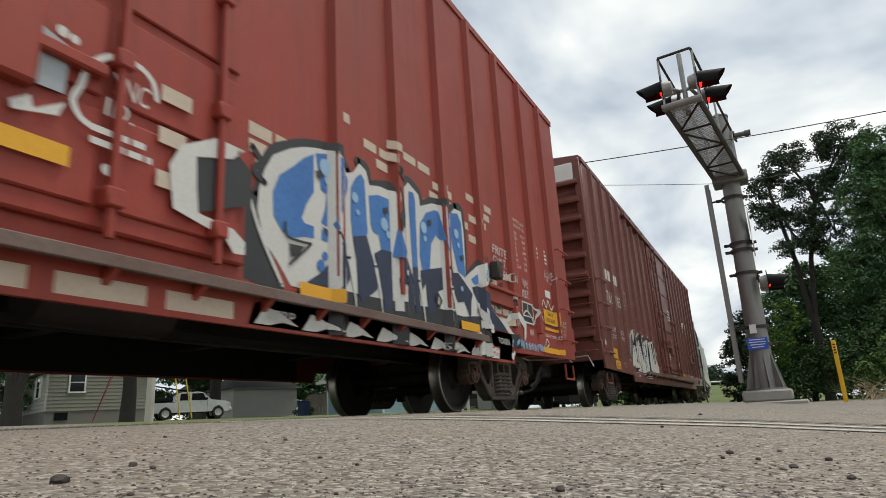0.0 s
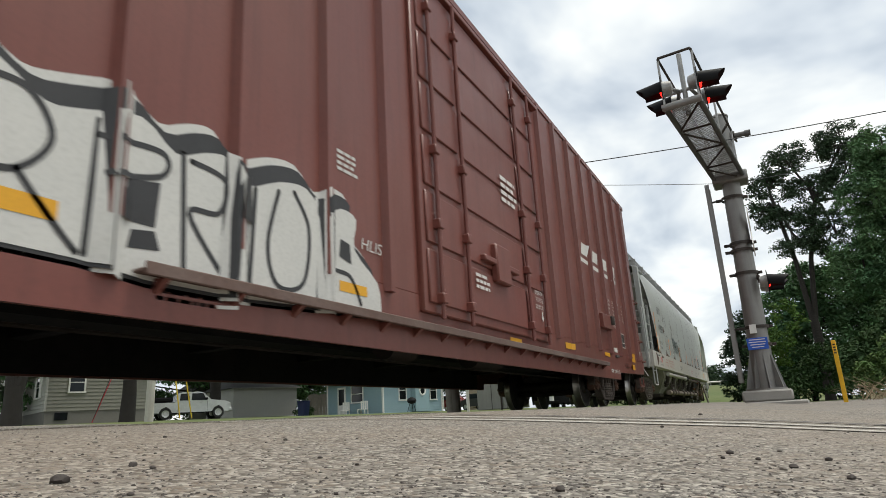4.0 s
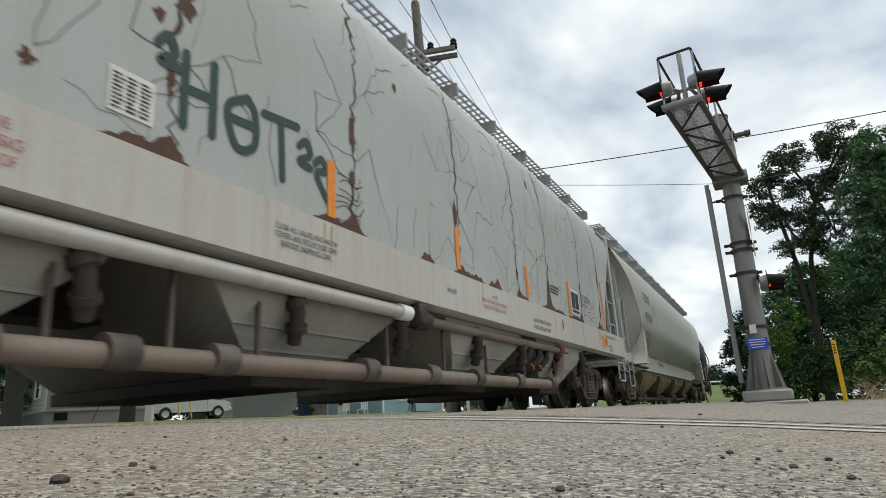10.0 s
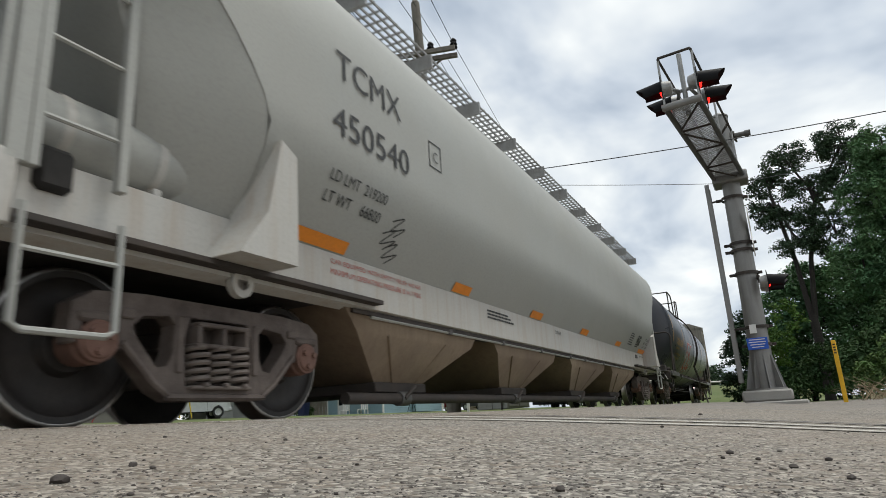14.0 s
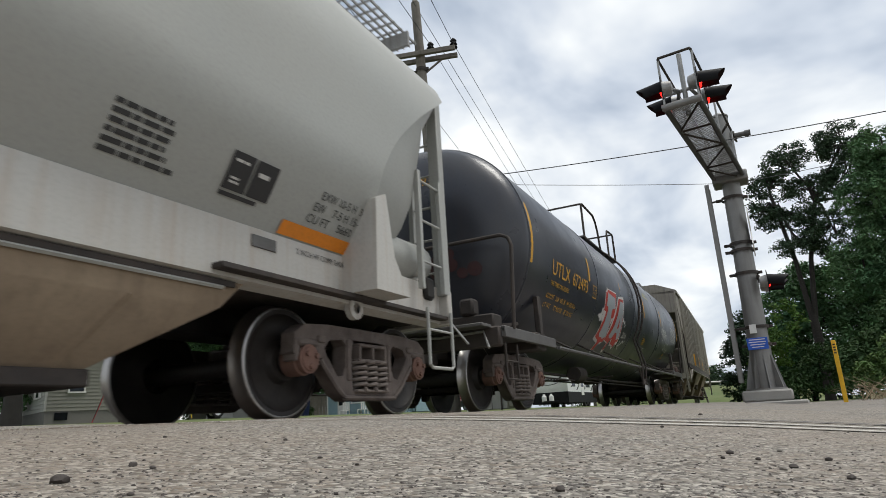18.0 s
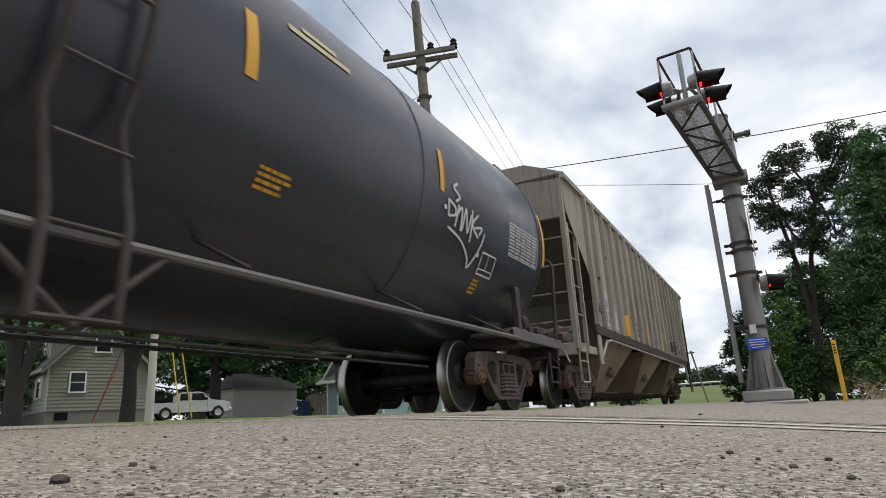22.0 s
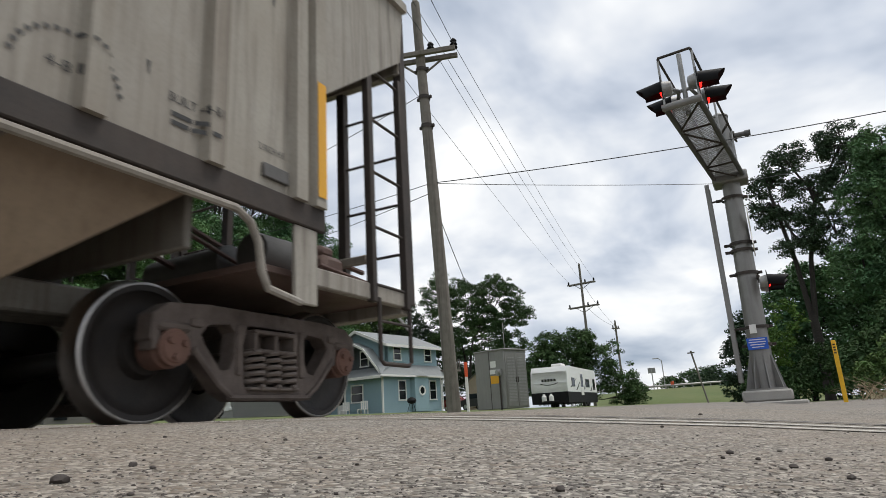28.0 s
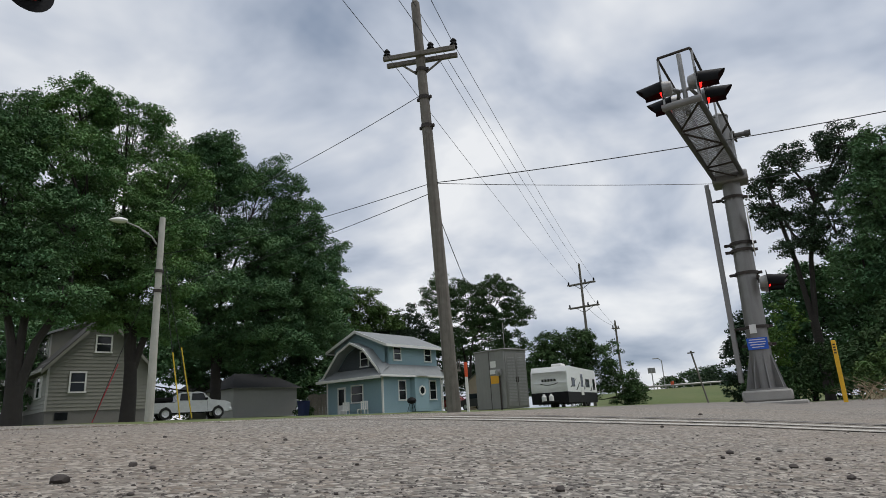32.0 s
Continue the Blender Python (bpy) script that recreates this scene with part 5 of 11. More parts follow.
def islands(sh, least):
    """The loose pieces of a shape at least that long, each a shape of its own, and one shape of all the smaller ones."""
    root = list(range(len(sh.v)))

    def top(i):
        while root[i] != i:
            root[i] = root[root[i]]
            i = root[i]
        return i
    for f in sh.f:
        a = top(f[0])
        for i in f[1:]:
            root[top(i)] = a
    faces = collections.defaultdict(list)
    for f in sh.f:
        faces[top(f[0])].append(f)
    big, rest = [], Shape()
    for fs in faces.values():
        ids = sorted({i for f in fs for i in f})
        pts = [tuple(sh.v[i]) for i in ids]
        span = max(max(p[k] for p in pts) - min(p[k] for p in pts) for k in range(3))
        piece = Shape() if span >= least else rest
        place = {i: k for k, i in enumerate(ids)}
        piece.add(pts, [tuple(place[i] for i in f) for f in fs])
        if span >= least:
            big.append(piece)
    return big, rest


def mark(car, name, mat, build, label=""):
    sh = Shape()
    build(sh)
    least = SPLIT.get(name)
    if least is None:
        return part(name, sh, mat, car, label, fix=False, sharp=60)
    big, rest = islands(sh, least)
    for piece in big:
        part(name, piece, mat, car, label, fix=False, sharp=60)
    if rest.f:
        ob = part("small_" + name, rest, mat, car, label, fix=False, sharp=60)
        ob["kind"] = "stuff"


PAINT = dict(
    white=stuff("stencil_white", (0.66, 0.65, 0.62), 0.6, 0, (0.55, 0.54, 0.51), 5, 60, 0.4, 0.0),
    spray_white=stuff("spray_white", (0.6, 0.59, 0.56), 0.6, 0, (0.5, 0.5, 0.48), 2.5, 40, 0.5, 0.0),
    blue=stuff("spray_blue", (0.035, 0.13, 0.38), 0.5, 0, (0.05, 0.2, 0.5), 1.4, 30, 0.8, 0.0),
    navy=stuff("spray_navy", (0.018, 0.03, 0.075), 0.5, 0, (0.012, 0.015, 0.03), 1.4, 30, 0.8, 0.0),
    pale_blue=stuff("spray_pale_blue", (0.3, 0.46, 0.62), 0.5, 0, (0.22, 0.38, 0.56), 1.4, 30, 0.6, 0.0),
    black=stuff("spray_black", (0.02, 0.02, 0.022), 0.5, 0, (0.035, 0.033, 0.033), 2, 30, 0.5, 0.0),
    red=stuff("spray_red", (0.5, 0.045, 0.03), 0.5, 0, (0.4, 0.035, 0.025), 2, 30, 0.5, 0.0),
    silver=stuff("spray_silver", (0.36, 0.39, 0.41), 0.45, 0.1, (0.3, 0.33, 0.35), 2, 30, 0.5, 0.0),
    cream=stuff("faded_cream", (0.56, 0.47, 0.37), 0.6, 0, (0.48, 0.36, 0.28), 2, 30, 0.6, 0.0),
    tank_yellow=stuff("tank_lettering_yellow", (0.6, 0.31, 0.012), 0.5, 0, (0.5, 0.25, 0.012), 4, 40, 0.5, 0.0),
    tank_pale=stuff("faded_yellow_paint", (0.42, 0.38, 0.22), 0.6, 0, (0.34, 0.3, 0.16), 4, 40, 0.5, 0.0),
    rust=stuff("bared_rusty_primer", (0.075, 0.035, 0.025), 0.85, 0, (0.11, 0.055, 0.035), 5, 50, 0.7, 0.2),
    fine_crack=stuff("fine_paint_crack", (0.11, 0.105, 0.1), 0.9, 0, (0.16, 0.155, 0.145), 5, 50, 0.5, 0.0),
    rust_run=stuff("yellow_rust_run", (0.42, 0.31, 0.15), 0.8, 0, (0.45, 0.39, 0.27), 6, 50, 0.8, 0.0),
    dark_green=stuff("dark_green_spray", (0.01, 0.035, 0.03), 0.5, 0, (0.015, 0.05, 0.045), 3, 40, 0.5, 0.0),
    crack=stuff("paint_crack", (0.055, 0.045, 0.04), 0.9, 0, (0.08, 0.065, 0.055), 5, 50, 0.5, 0.0),
    old_red=stuff("faded_dark_red", (0.055, 0.016, 0.016), 0.6, 0, (0.035, 0.018, 0.019), 5, 40, 0.8, 0.0),
    pink=stuff("faded_red_label", (0.62, 0.12, 0.13), 0.6, 0, (0.5, 0.1, 0.11), 6, 60, 0.4, 0.0),
    redtext=stuff("faded_red_text", (0.42, 0.11, 0.09), 0.7, 0, (0.36, 0.1, 0.08), 6, 60, 0.4, 0.0),
    repaint=stuff("pale_blue_repaint", (0.42, 0.47, 0.49), 0.65, 0, (0.36, 0.4, 0.41), 1.5, 40, 0.6, 0.05),
    grime=stuff("smoky_brown_grime", (0.17, 0.14, 0.11), 0.85, 0, (0.12, 0.095, 0.075), 1.5, 40, 0.6, 0.05),
)


def mark_red():
    at = side_map(1.57, RED_RIBS, 0.15, 0.07, 0.6)
    door = side_map(1.64)

    def on(y, z, eps):
        return door(y, z, eps) if y < 1.42 and z > 0.9 else at(y, z, eps)

    car = RED
    rng = random.Random(8)

    def brick(sh):
        for row in range(5):
            z = 1.86 + 0.125 * row
            y = 2.45 + 0.14 * (row % 2)
            while y < 5.6:
                w = rng.uniform(0.22, 0.3)
                if rng.random() < 0.62 - 0.07 * row:
                    rect(sh, y, y + w - 0.05, z, z + 0.085, at, 0.0032)
                y += w
        for row in range(6):
            z = 1.0 + 0.115 * row
            y = 5.2 + 0.12 * (row % 2)
            while y < 6.15:
                w = rng.uniform(0.2, 0.28)
                if rng.random() < 0.75:
                    rect(sh, y, min(y + w, 6.2) - 0.04, z, z + 0.08, at, 0.0045)
                y += w
        for row in range(8):
            z = 0.95 + 0.125 * row
            y = 0.72 + 0.1 * (row % 2)
            while y < 1.9:
                w = rng.uniform(0.17, 0.28)
                if rng.random() < 0.7 and (y + w < 1.42 or z > 1.5) and not 0.75 < y < 1.5 - 0.2 * (z > 1.6):
                    if y + w < 1.42:
                        rect(sh, y, y + w - 0.035, z, z + 0.095, door, 0.026)
                    elif y > 1.43:
                        rect(sh, y, y + w - 0.035, z, z + 0.095, at, 0.0032)
                y += w
        for k in range(4):
            rect(sh, -0.9 + 0.6 * k, -0.42 + 0.6 * k, 0.575, 0.68, at, 0.0045)
    mark(car, "graffiti", PAINT["cream"], brick, "faded cream brick pattern")
    # the letters' outer shape in white with a black rim along its top
    SIL = [(1.56, 1.32), (1.57, 1.46), (1.62, 1.62), (1.7, 1.75), (1.87, 1.86), (2.02, 1.93), (2.18, 1.98), (2.33, 2.01), (2.45, 2.0), (2.56, 1.9), (2.65, 1.94), (2.74, 2.05), (2.84, 2.02), (2.89, 1.9), (3.05, 1.94), (3.27, 1.95), (3.33, 1.62), (3.4, 1.56),
           (3.44, 2.02), (3.56, 2.14), (3.76, 2.07), (3.78, 1.96), (4.03, 2.06), (4.3, 2.1), (4.39, 2.01), (4.56, 2.15), (4.73, 2.16), (4.77, 1.9), (4.75, 1.42), (5.08, 1.6), (5.38, 1.72), (5.47, 1.5), (4.92, 1.27), (5.2, 1.07), (5.35, 0.88), (4.54, 0.87), (3.58, 0.85), (2.5, 0.85), (1.89, 0.86), (1.75, 1.01), (1.62, 1.12)]

    def rim(sh):
        for p in ([(1.56, 1.4), (1.62, 1.64), (1.7, 1.78), (1.87, 1.88), (2.02, 1.95), (2.18, 2.0), (2.33, 2.03), (2.47, 2.02), (2.58, 1.91)], [(2.72, 2.06), (2.85, 2.04), (2.9, 1.91), (3.05, 1.95), (3.27, 1.97), (3.34, 1.62)],
                  [(3.32, 2.17), (3.44, 2.1), (3.56, 2.16), (3.76, 2.1), (3.81, 1.99), (4.03, 2.08), (4.3, 2.12), (4.4, 2.1), (4.59, 2.18)], [(4.59, 2.18), (4.75, 2.17), (4.78, 1.77), (4.77, 1.44), (5.08, 1.62), (5.38, 1.74)]):
            add_stroke(sh, p, 0.09, at, 0.0055)
        add_fill(sh, [(0.94, 1.44), (1.11, 1.55), (1.3, 1.57), (1.41, 1.5), (1.41, 0.92), (1.38, 1.27), (0.99, 1.12)], on, 0.028)
        add_fill(sh, [(1.42, 1.5), (1.55, 1.4), (1.62, 1.17), (1.83, 0.83), (1.75, 0.79), (1.45, 0.84)], at, 0.0052)
        # dark lower ground and the sill
        add_fill(sh, [(1.9, 0.79), (5.2, 0.79), (5.5, 0.9), (6.05, 0.9), (6.52, 0.84), (6.57, 0.76), (6.0, 0.73), (5.98, 0.57), (1.5, 0.56), (1.55, 0.7)], at, 0.004)
        add_fill(sh, [(1.9, 0.8), (5.2, 0.8), (5.1, 1.02), (4.6, 0.96), (4.1, 0.98), (3.4, 0.94), (2.7, 0.92), (2.1, 0.92)], at, 0.0085)
    mark(car, "graffiti", PAINT["black"], rim, "black graffiti outline and ground")
    mark(car, "graffiti", PAINT["spray_white"], lambda sh: add_fill(sh, SIL, at, 0.007), "white graffiti lettering")

    def blues(sh):
        for p in ([(1.71, 1.31), (1.7, 1.48), (1.76, 1.62), (1.91, 1.74), (2.02, 1.84), (2.16, 1.93), (2.29, 1.97), (2.43, 1.96), (2.53, 1.91), (2.57, 1.84), (2.56, 1.75), (2.51, 1.63), (2.41, 1.53), (2.35, 1.43), (2.37, 1.36), (2.22, 1.39), (2.27, 1.52), (2.29, 1.64), (2.22, 1.65), (2.13, 1.6), (2.05, 1.49), (2.0, 1.37), (2.03, 1.34), (2.24, 1.34), (2.34, 1.32), (2.4, 1.25), (2.22, 1.26), (2.04, 1.24), (1.9, 1.2), (1.8, 1.22)],
                  [(2.61, 1.79), (2.68, 1.9), (2.76, 1.96), (2.81, 1.92), (2.84, 1.46), (2.82, 1.43), (2.7, 1.4), (2.62, 1.38), (2.6, 1.53)],
                  [(2.87, 1.8), (3.02, 1.85), (3.23, 1.86), (3.26, 1.61), (3.37, 1.39), (3.33, 1.33), (3.15, 1.32), (3.04, 1.36), (3.01, 1.48), (2.92, 1.49), (2.89, 1.55)],
                  [(3.56, 2.05), (3.65, 2.06), (3.68, 1.99), (3.67, 1.29), (3.58, 1.23), (3.55, 1.87)],
                  [(3.76, 1.78), (3.89, 1.92), (4.08, 2.0), (4.29, 2.01), (4.35, 1.94), (4.33, 1.61), (4.24, 1.59), (4.21, 1.69), (4.08, 1.73), (3.97, 1.62), (3.91, 1.33), (3.76, 1.31), (3.72, 1.44)],
                  [(4.45, 2.07), (4.63, 2.11), (4.71, 2.02), (4.72, 1.76), (4.74, 1.4), (4.56, 1.44), (4.47, 1.65), (4.41, 1.83)], [(4.88, 1.41), (5.21, 1.57), (5.43, 1.68), (5.44, 1.53), (5.28, 1.45), (4.97, 1.36)]):
            add_fill(sh, p, at, 0.010)
    mark(car, "graffiti", PAINT["blue"], blues, "blue graffiti fill")

    def navies(sh):
        for p in ([(2.23, 1.36), (2.37, 1.35), (2.43, 1.26), (2.45, 1.19), (2.54, 1.2), (2.6, 1.12), (2.58, 1.03), (2.53, 0.96), (2.49, 0.91), (2.16, 0.91), (2.05, 0.91), (2.2, 1.0), (2.3, 1.09), (2.34, 1.21), (2.3, 1.29)],
                  [(2.62, 1.38), (2.82, 1.43), (2.9, 1.26), (2.99, 1.06), (2.95, 0.99), (2.73, 0.86), (2.68, 0.93), (2.67, 1.17)],
                  [(3.04, 1.36), (3.33, 1.38), (3.46, 1.4), (3.57, 1.2), (3.58, 0.93), (3.46, 0.87), (3.38, 1.09), (3.27, 1.1), (3.26, 0.9), (3.06, 0.82), (3.03, 1.01), (2.93, 1.3)],
                  [(3.72, 1.3), (4.25, 1.43), (4.27, 1.22), (4.07, 1.15), (4.02, 0.94), (3.84, 0.9), (3.81, 1.19), (3.74, 1.11)], [(3.57, 1.3), (3.67, 1.32), (3.69, 0.9), (3.6, 0.88)],
                  [(4.4, 1.4), (4.55, 1.42), (4.75, 1.32), (4.89, 1.24), (4.84, 1.15), (4.8, 0.95), (4.66, 1.13), (4.5, 1.1), (4.35, 1.28)], [(4.89, 1.32), (5.04, 1.36), (5.29, 1.26), (5.45, 1.15), (5.69, 1.03), (5.89, 0.94), (5.75, 0.91), (5.42, 0.91), (5.26, 0.93), (5.06, 1.12)]):
            add_fill(sh, p, at, 0.0125)
    mark(car, "graffiti", PAINT["navy"], navies, "dark blue graffiti shading")

    def lights(sh):
        for y, z, r in ((2.27, 1.85, 0.07), (2.3, 1.75, 0.04), (2.66, 1.72, 0.045), (2.7, 1.6, 0.025), (3.1, 1.6, 0.06), (3.16, 1.52, 0.035), (3.82, 1.75, 0.06), (3.84, 1.64, 0.03), (4.56, 1.86, 0.055), (4.6, 1.74, 0.03), (5.36, 1.58, 0.05), (5.3, 1.5, 0.03), (4.62, 1.26, 0.03)):
            add_disc(sh, (y, z), r, at, 0.015)
    mark(car, "graffiti", PAINT["pale_blue"], lights, "pale blue graffiti highlights")
    mark(car, "graffiti", PAINT["blue"], lambda sh: (add_disc(sh, (2.21, 1.06), 0.045, at, 0.015), add_disc(sh, (2.26, 1.14), 0.035, at, 0.015)), "blue graffiti dots")

    def lines(sh):
        add_stroke(sh, [(1.82, 1.3), (1.84, 1.2), (1.98, 1.19), (2.1, 1.2)], 0.02, at, 0.018)
        add_stroke(sh, [(2.1, 1.2), (1.98, 1.1), (1.86, 1.0)], 0.02, at, 0.018)
        add_fill(sh, [(1.86, 1.15), (2.02, 1.16), (1.96, 1.09), (1.88, 1.06)], at, 0.018)
        for p in ([(3.99, 1.06), (4.05, 1.12), (4.12, 1.06), (4.04, 0.98), (3.99, 1.06)], [(4.24, 1.3), (4.3, 1.42), (4.36, 1.28), (4.24, 1.3)], [(4.98, 1.08), (5.12, 0.92), (5.06, 0.84)]):
            add_stroke(sh, p, 0.025, at, 0.018, smooth=False)
        for y, z in ((2.15, 1.78), (3.08, 1.74), (3.9, 1.84), (4.62, 1.62)):
            add_fill(sh, [(y, z), (y + 0.07, z + 0.03), (y + 0.09, z - 0.02), (y + 0.02, z - 0.05)], at, 0.018)
        for k in range(7):
            y, z = 5.15 + 0.14 * k, 1.5 - 0.09 * (k % 4)
            add_fill(sh, [(y, z), (y + 0.1, z + 0.02), (y + 0.13, z - 0.06), (y + 0.03, z - 0.07)], at, 0.012)
        add_stroke(sh, [(1.5, 1.74), (1.58, 1.66), (1.52, 1.58), (1.62, 1.52)], 0.045, at, 0.012)
    mark(car, "graffiti", PAINT["black"], lines, "black graffiti details")

    def sprays(sh):
        add_fill(sh, [(0.79, 1.34), (0.86, 1.48), (1.11, 1.62), (1.34, 1.62), (1.24, 1.53), (0.97, 1.45), (0.98, 1.26), (1.0, 1.12), (1.26, 1.09), (1.36, 1.03), (1.36, 0.95), (1.27, 0.94), (1.2, 1.02), (0.83, 1.1)], on, 0.034)
        add_stroke(sh, [(1.42, 1.5), (1.5, 1.34), (1.6, 1.14), (1.8, 0.85)], 0.03, at, 0.012)
        for p in ([(5.36, 1.15), (5.64, 1.05), (5.85, 1.07), (5.96, 1.15), (6.34, 1.21), (6.57, 1.1), (6.52, 0.91), (6.43, 0.83), (6.47, 1.02), (6.29, 1.12), (6.04, 1.08), (5.85, 1.03), (6.05, 0.9), (5.89, 0.9), (5.7, 1.01)],
                  [(4.98, 1.17), (5.1, 1.15), (5.26, 0.95), (5.43, 0.96), (5.43, 0.86), (5.25, 0.86), (5.11, 0.99)], [(4.9, 0.84), (5.05, 0.84), (5.2, 0.6), (5.0, 0.58)], [(5.1, 0.72), (5.55, 0.69), (5.52, 0.57), (5.12, 0.57)]):
            add_fill(sh, p, at, 0.015)
        # flames along the sill and drips between the letters
        for k in range(8):
            y = 1.55 + 0.46 * k
            add_fill(sh, [(y, 0.57), (y + 0.1, 0.69), (y + 0.24, 0.66), (y + 0.42, 0.585), (y + 0.26, 0.6), (y + 0.14, 0.57)], at, 0.0075)
        for y in (2.62, 3.0, 3.42, 3.74, 4.3):
            add_stroke(sh, [(y - 0.06, 1.2), (y, 0.98), (y + 0.03, 0.8)], 0.05, at, 0.0155, taper=True)
        for text, y, z, w, h in (("FRITE", 5.55, 1.86, 0.46, 0.11), ("GUILT.", 5.54, 1.72, 0.44, 0.11), ("WAFACT", 5.6, 1.56, 0.58, 0.12), ("WH.", 6.53, 1.58, 0.22, 0.12), ("KBT.", 6.49, 1.44, 0.27, 0.11), ("TOKEN.", 5.51, 0.75, 0.38, 0.07), ("APEL", 4.73, 0.57, 0.27, 0.07), ("SERP", 1.66, 0.6, 0.25, 0.07), ("RESEK", 4.05, 0.58, 0.27, 0.07)):
            words(sh, text, y, z, w, h, at, 0.022, 0.12)
        words(sh, "YNC", 0.42, 1.6, 0.22, 0.12, door, 0.03, 0.1)
        words(sh, "ID.", 0.4, 1.47, 0.16, 0.1, door, 0.03, 0.1)
        words(sh, "WH", 6.66, 0.94, 0.14, 0.09, at, 0.02, 0.2)
        bars(sh, 2, 0.34, 1.3, 0.36, 0.13, door, 0.03, 71)
        add_stroke(sh, [(0.35, 1.38), (0.28, 1.41), (0.24, 1.48), (0.27, 1.57), (0.3, 1.68), (0.36, 1.76), (0.46, 1.82), (0.58, 1.82), (0.66, 1.77), (0.69, 1.68)], 0.032, door, 0.03)
        add_fill(sh, [(-0.03, 1.36), (0.05, 1.42), (0.07, 1.36), (0.21, 1.45), (0.18, 1.37), (-0.02, 1.32)], door, 0.03)
        for y, z, r in ((0.16, 1.8, 0.03), (0.22, 1.79, 0.025), (0.44, 1.19, 0.03), (0.48, 1.18, 0.02), (5.93, 0.62, 0.045), (5.99, 0.66, 0.03)):
            add_disc(sh, (y, z), r, door if y < 1 else at, 0.03)
        for p in ([(6.9, 1.12), (7.0, 1.3), (6.86, 1.36)], [(7.1, 1.28), (7.2, 1.34), (7.3, 1.22)], [(7.32, 1.44), (7.4, 1.52), (7.5, 1.42), (7.6, 1.54), (7.72, 1.42), (7.86, 1.5)], [(7.3, 0.86), (7.38, 0.95), (7.46, 0.88), (7.36, 0.84)], [(6.48, 1.2), (6.62, 1.27), (6.8, 1.2), (6.86, 1.1)]):
            add_stroke(sh, p, 0.026, at, 0.016)
        for k in range(4):
            add_stroke(sh, [(8.06 + 0.1 * k, 1.05), (8.12 + 0.1 * k, 1.2), (8.07 + 0.1 * k, 1.24), (8.16 + 0.1 * k, 1.3)], 0.016, at, 0.012)
    mark(car, "graffiti", PAINT["spray_white"], sprays, "white sprayed tags and flames")
    mark(car, "graffiti", PAINT["silver"], lambda sh: add_fill(sh, [(-0.09, 1.9), (0.03, 1.89), (0.02, 1.8), (0.21, 1.74), (0.2, 1.49), (-0.04, 1.48), (-0.3, 1.6)], door, 0.024), "faded grey sprayed patch")

    def cyan(sh):
        for k in range(9):
            a = 5.98 + 0.12 * k
            add_stroke(sh, [(a, 0.74), (a + 0.04, 0.84), (a + 0.06, 0.75), (a + 0.1, 0.83)], 0.02, at, 0.016)
    mark(car, "graffiti", PAINT["pale_blue"], cyan, "pale blue scrawled tag")

    def redtag(sh):
        words(sh, "WAB EMPTY LOAD", 5.16, 0.665, 0.4, 0.045, at, 0.02)
        words(sh, "ADJ. BLOCK", 5.22, 0.59, 0.3, 0.045, at, 0.02)
    mark(car, "lettering", PAINT["red"], redtag, "red stencilled lettering")

    def orange(sh):
        for y0, y1, z0, z1 in ((1.96, 2.4, 0.8, 0.9), (4.52, 4.98, 0.82, 0.91), (7.15, 8.05, 0.75, 0.83)):
            rect(sh, y0, y1, z0, z1, at, 0.03)
        rect(sh, -0.3, 0.25, 1.14, 1.24, on, 0.03)
    mark(car, "reflector_strip", MAT["yellow"], orange, "yellow reflector strips")

    def plate(sh):
        rect(sh, 7.38, 7.97, 1.18, 1.4, at, 0.008)
        rect(sh, 7.38, 7.97, 1.09, 1.13, at, 0.008)
    mark(car, "warning_plate", MAT["yellow"], plate, "yellow excess height warning plate")

    def ptxt(sh):
        words(sh, "THIS CAR", 7.55, 1.31, 0.26, 0.055, at, 0.012)
        words(sh, "EXCESS HEIGHT", 7.46, 1.22, 0.44, 0.055, at, 0.012)
        for y0, y1, z0, z1 in ((7.38, 7.97, 1.4, 1.41), (7.38, 7.97, 1.165, 1.18)):
            rect(sh, y0, y1, z0, z1, at, 0.012)
    mark(car, "lettering", MAT["ink"], ptxt)

    def small(sh):
        for j, (a, b) in enumerate((("EMPTY CG", "4-10"), ("FLOOR HT", "3-8"), ("EXH", "16-11"), ("EXW", "10-8"), ("EW", "9-7"), ("IL", "60-9"), ("IW", "9-6"), ("IH", "13-0"), ("CU FT", "7500"))):
            z = 2.49 - 0.078 * j - (0.03 if j > 1 else 0)
            words(sh, a, 6.43, z, 0.032 * len(a), 0.048, at, 0.004)
            words(sh, b, 6.83 - 0.03 * len(b), z, 0.03 * len(b), 0.048, at, 0.004)
        bars(sh, 3, 7.33, 2.14, 0.05, 0.2, at, 0.004, 68)
        bars(sh, 4, 7.68, 2.12, 0.1, 0.24, at, 0.004, 69)
        words(sh, "2 INCH HF COMP SHOES", 7.34, 0.985, 0.62, 0.045, at, 0.012)
        rect(sh, 7.54, 7.79, 1.59, 1.7, at, 0.006)
        for k in range(7):
            a = 7.58 + 0.06 * k
            add_stroke(sh, [(a, 1.86 - 0.01 * k), (a + 0.03, 2.02), (a + 0.02, 1.9), (a + 0.1, 1.97)], 0.008, at, 0.012)
        for y0, y1, z0, z1 in ((6.47, 6.9, 1.37, 1.39), (6.47, 6.9, 1.1, 1.12), (6.47, 6.49, 1.1, 1.39), (6.88, 6.9, 1.1, 1.39), (6.68, 6.695, 1.19, 1.39), (6.47, 6.9, 1.19, 1.205)):
            rect(sh, y0, y1, z0, z1, at, 0.011)
    mark(car, "lettering", PAINT["white"], small)
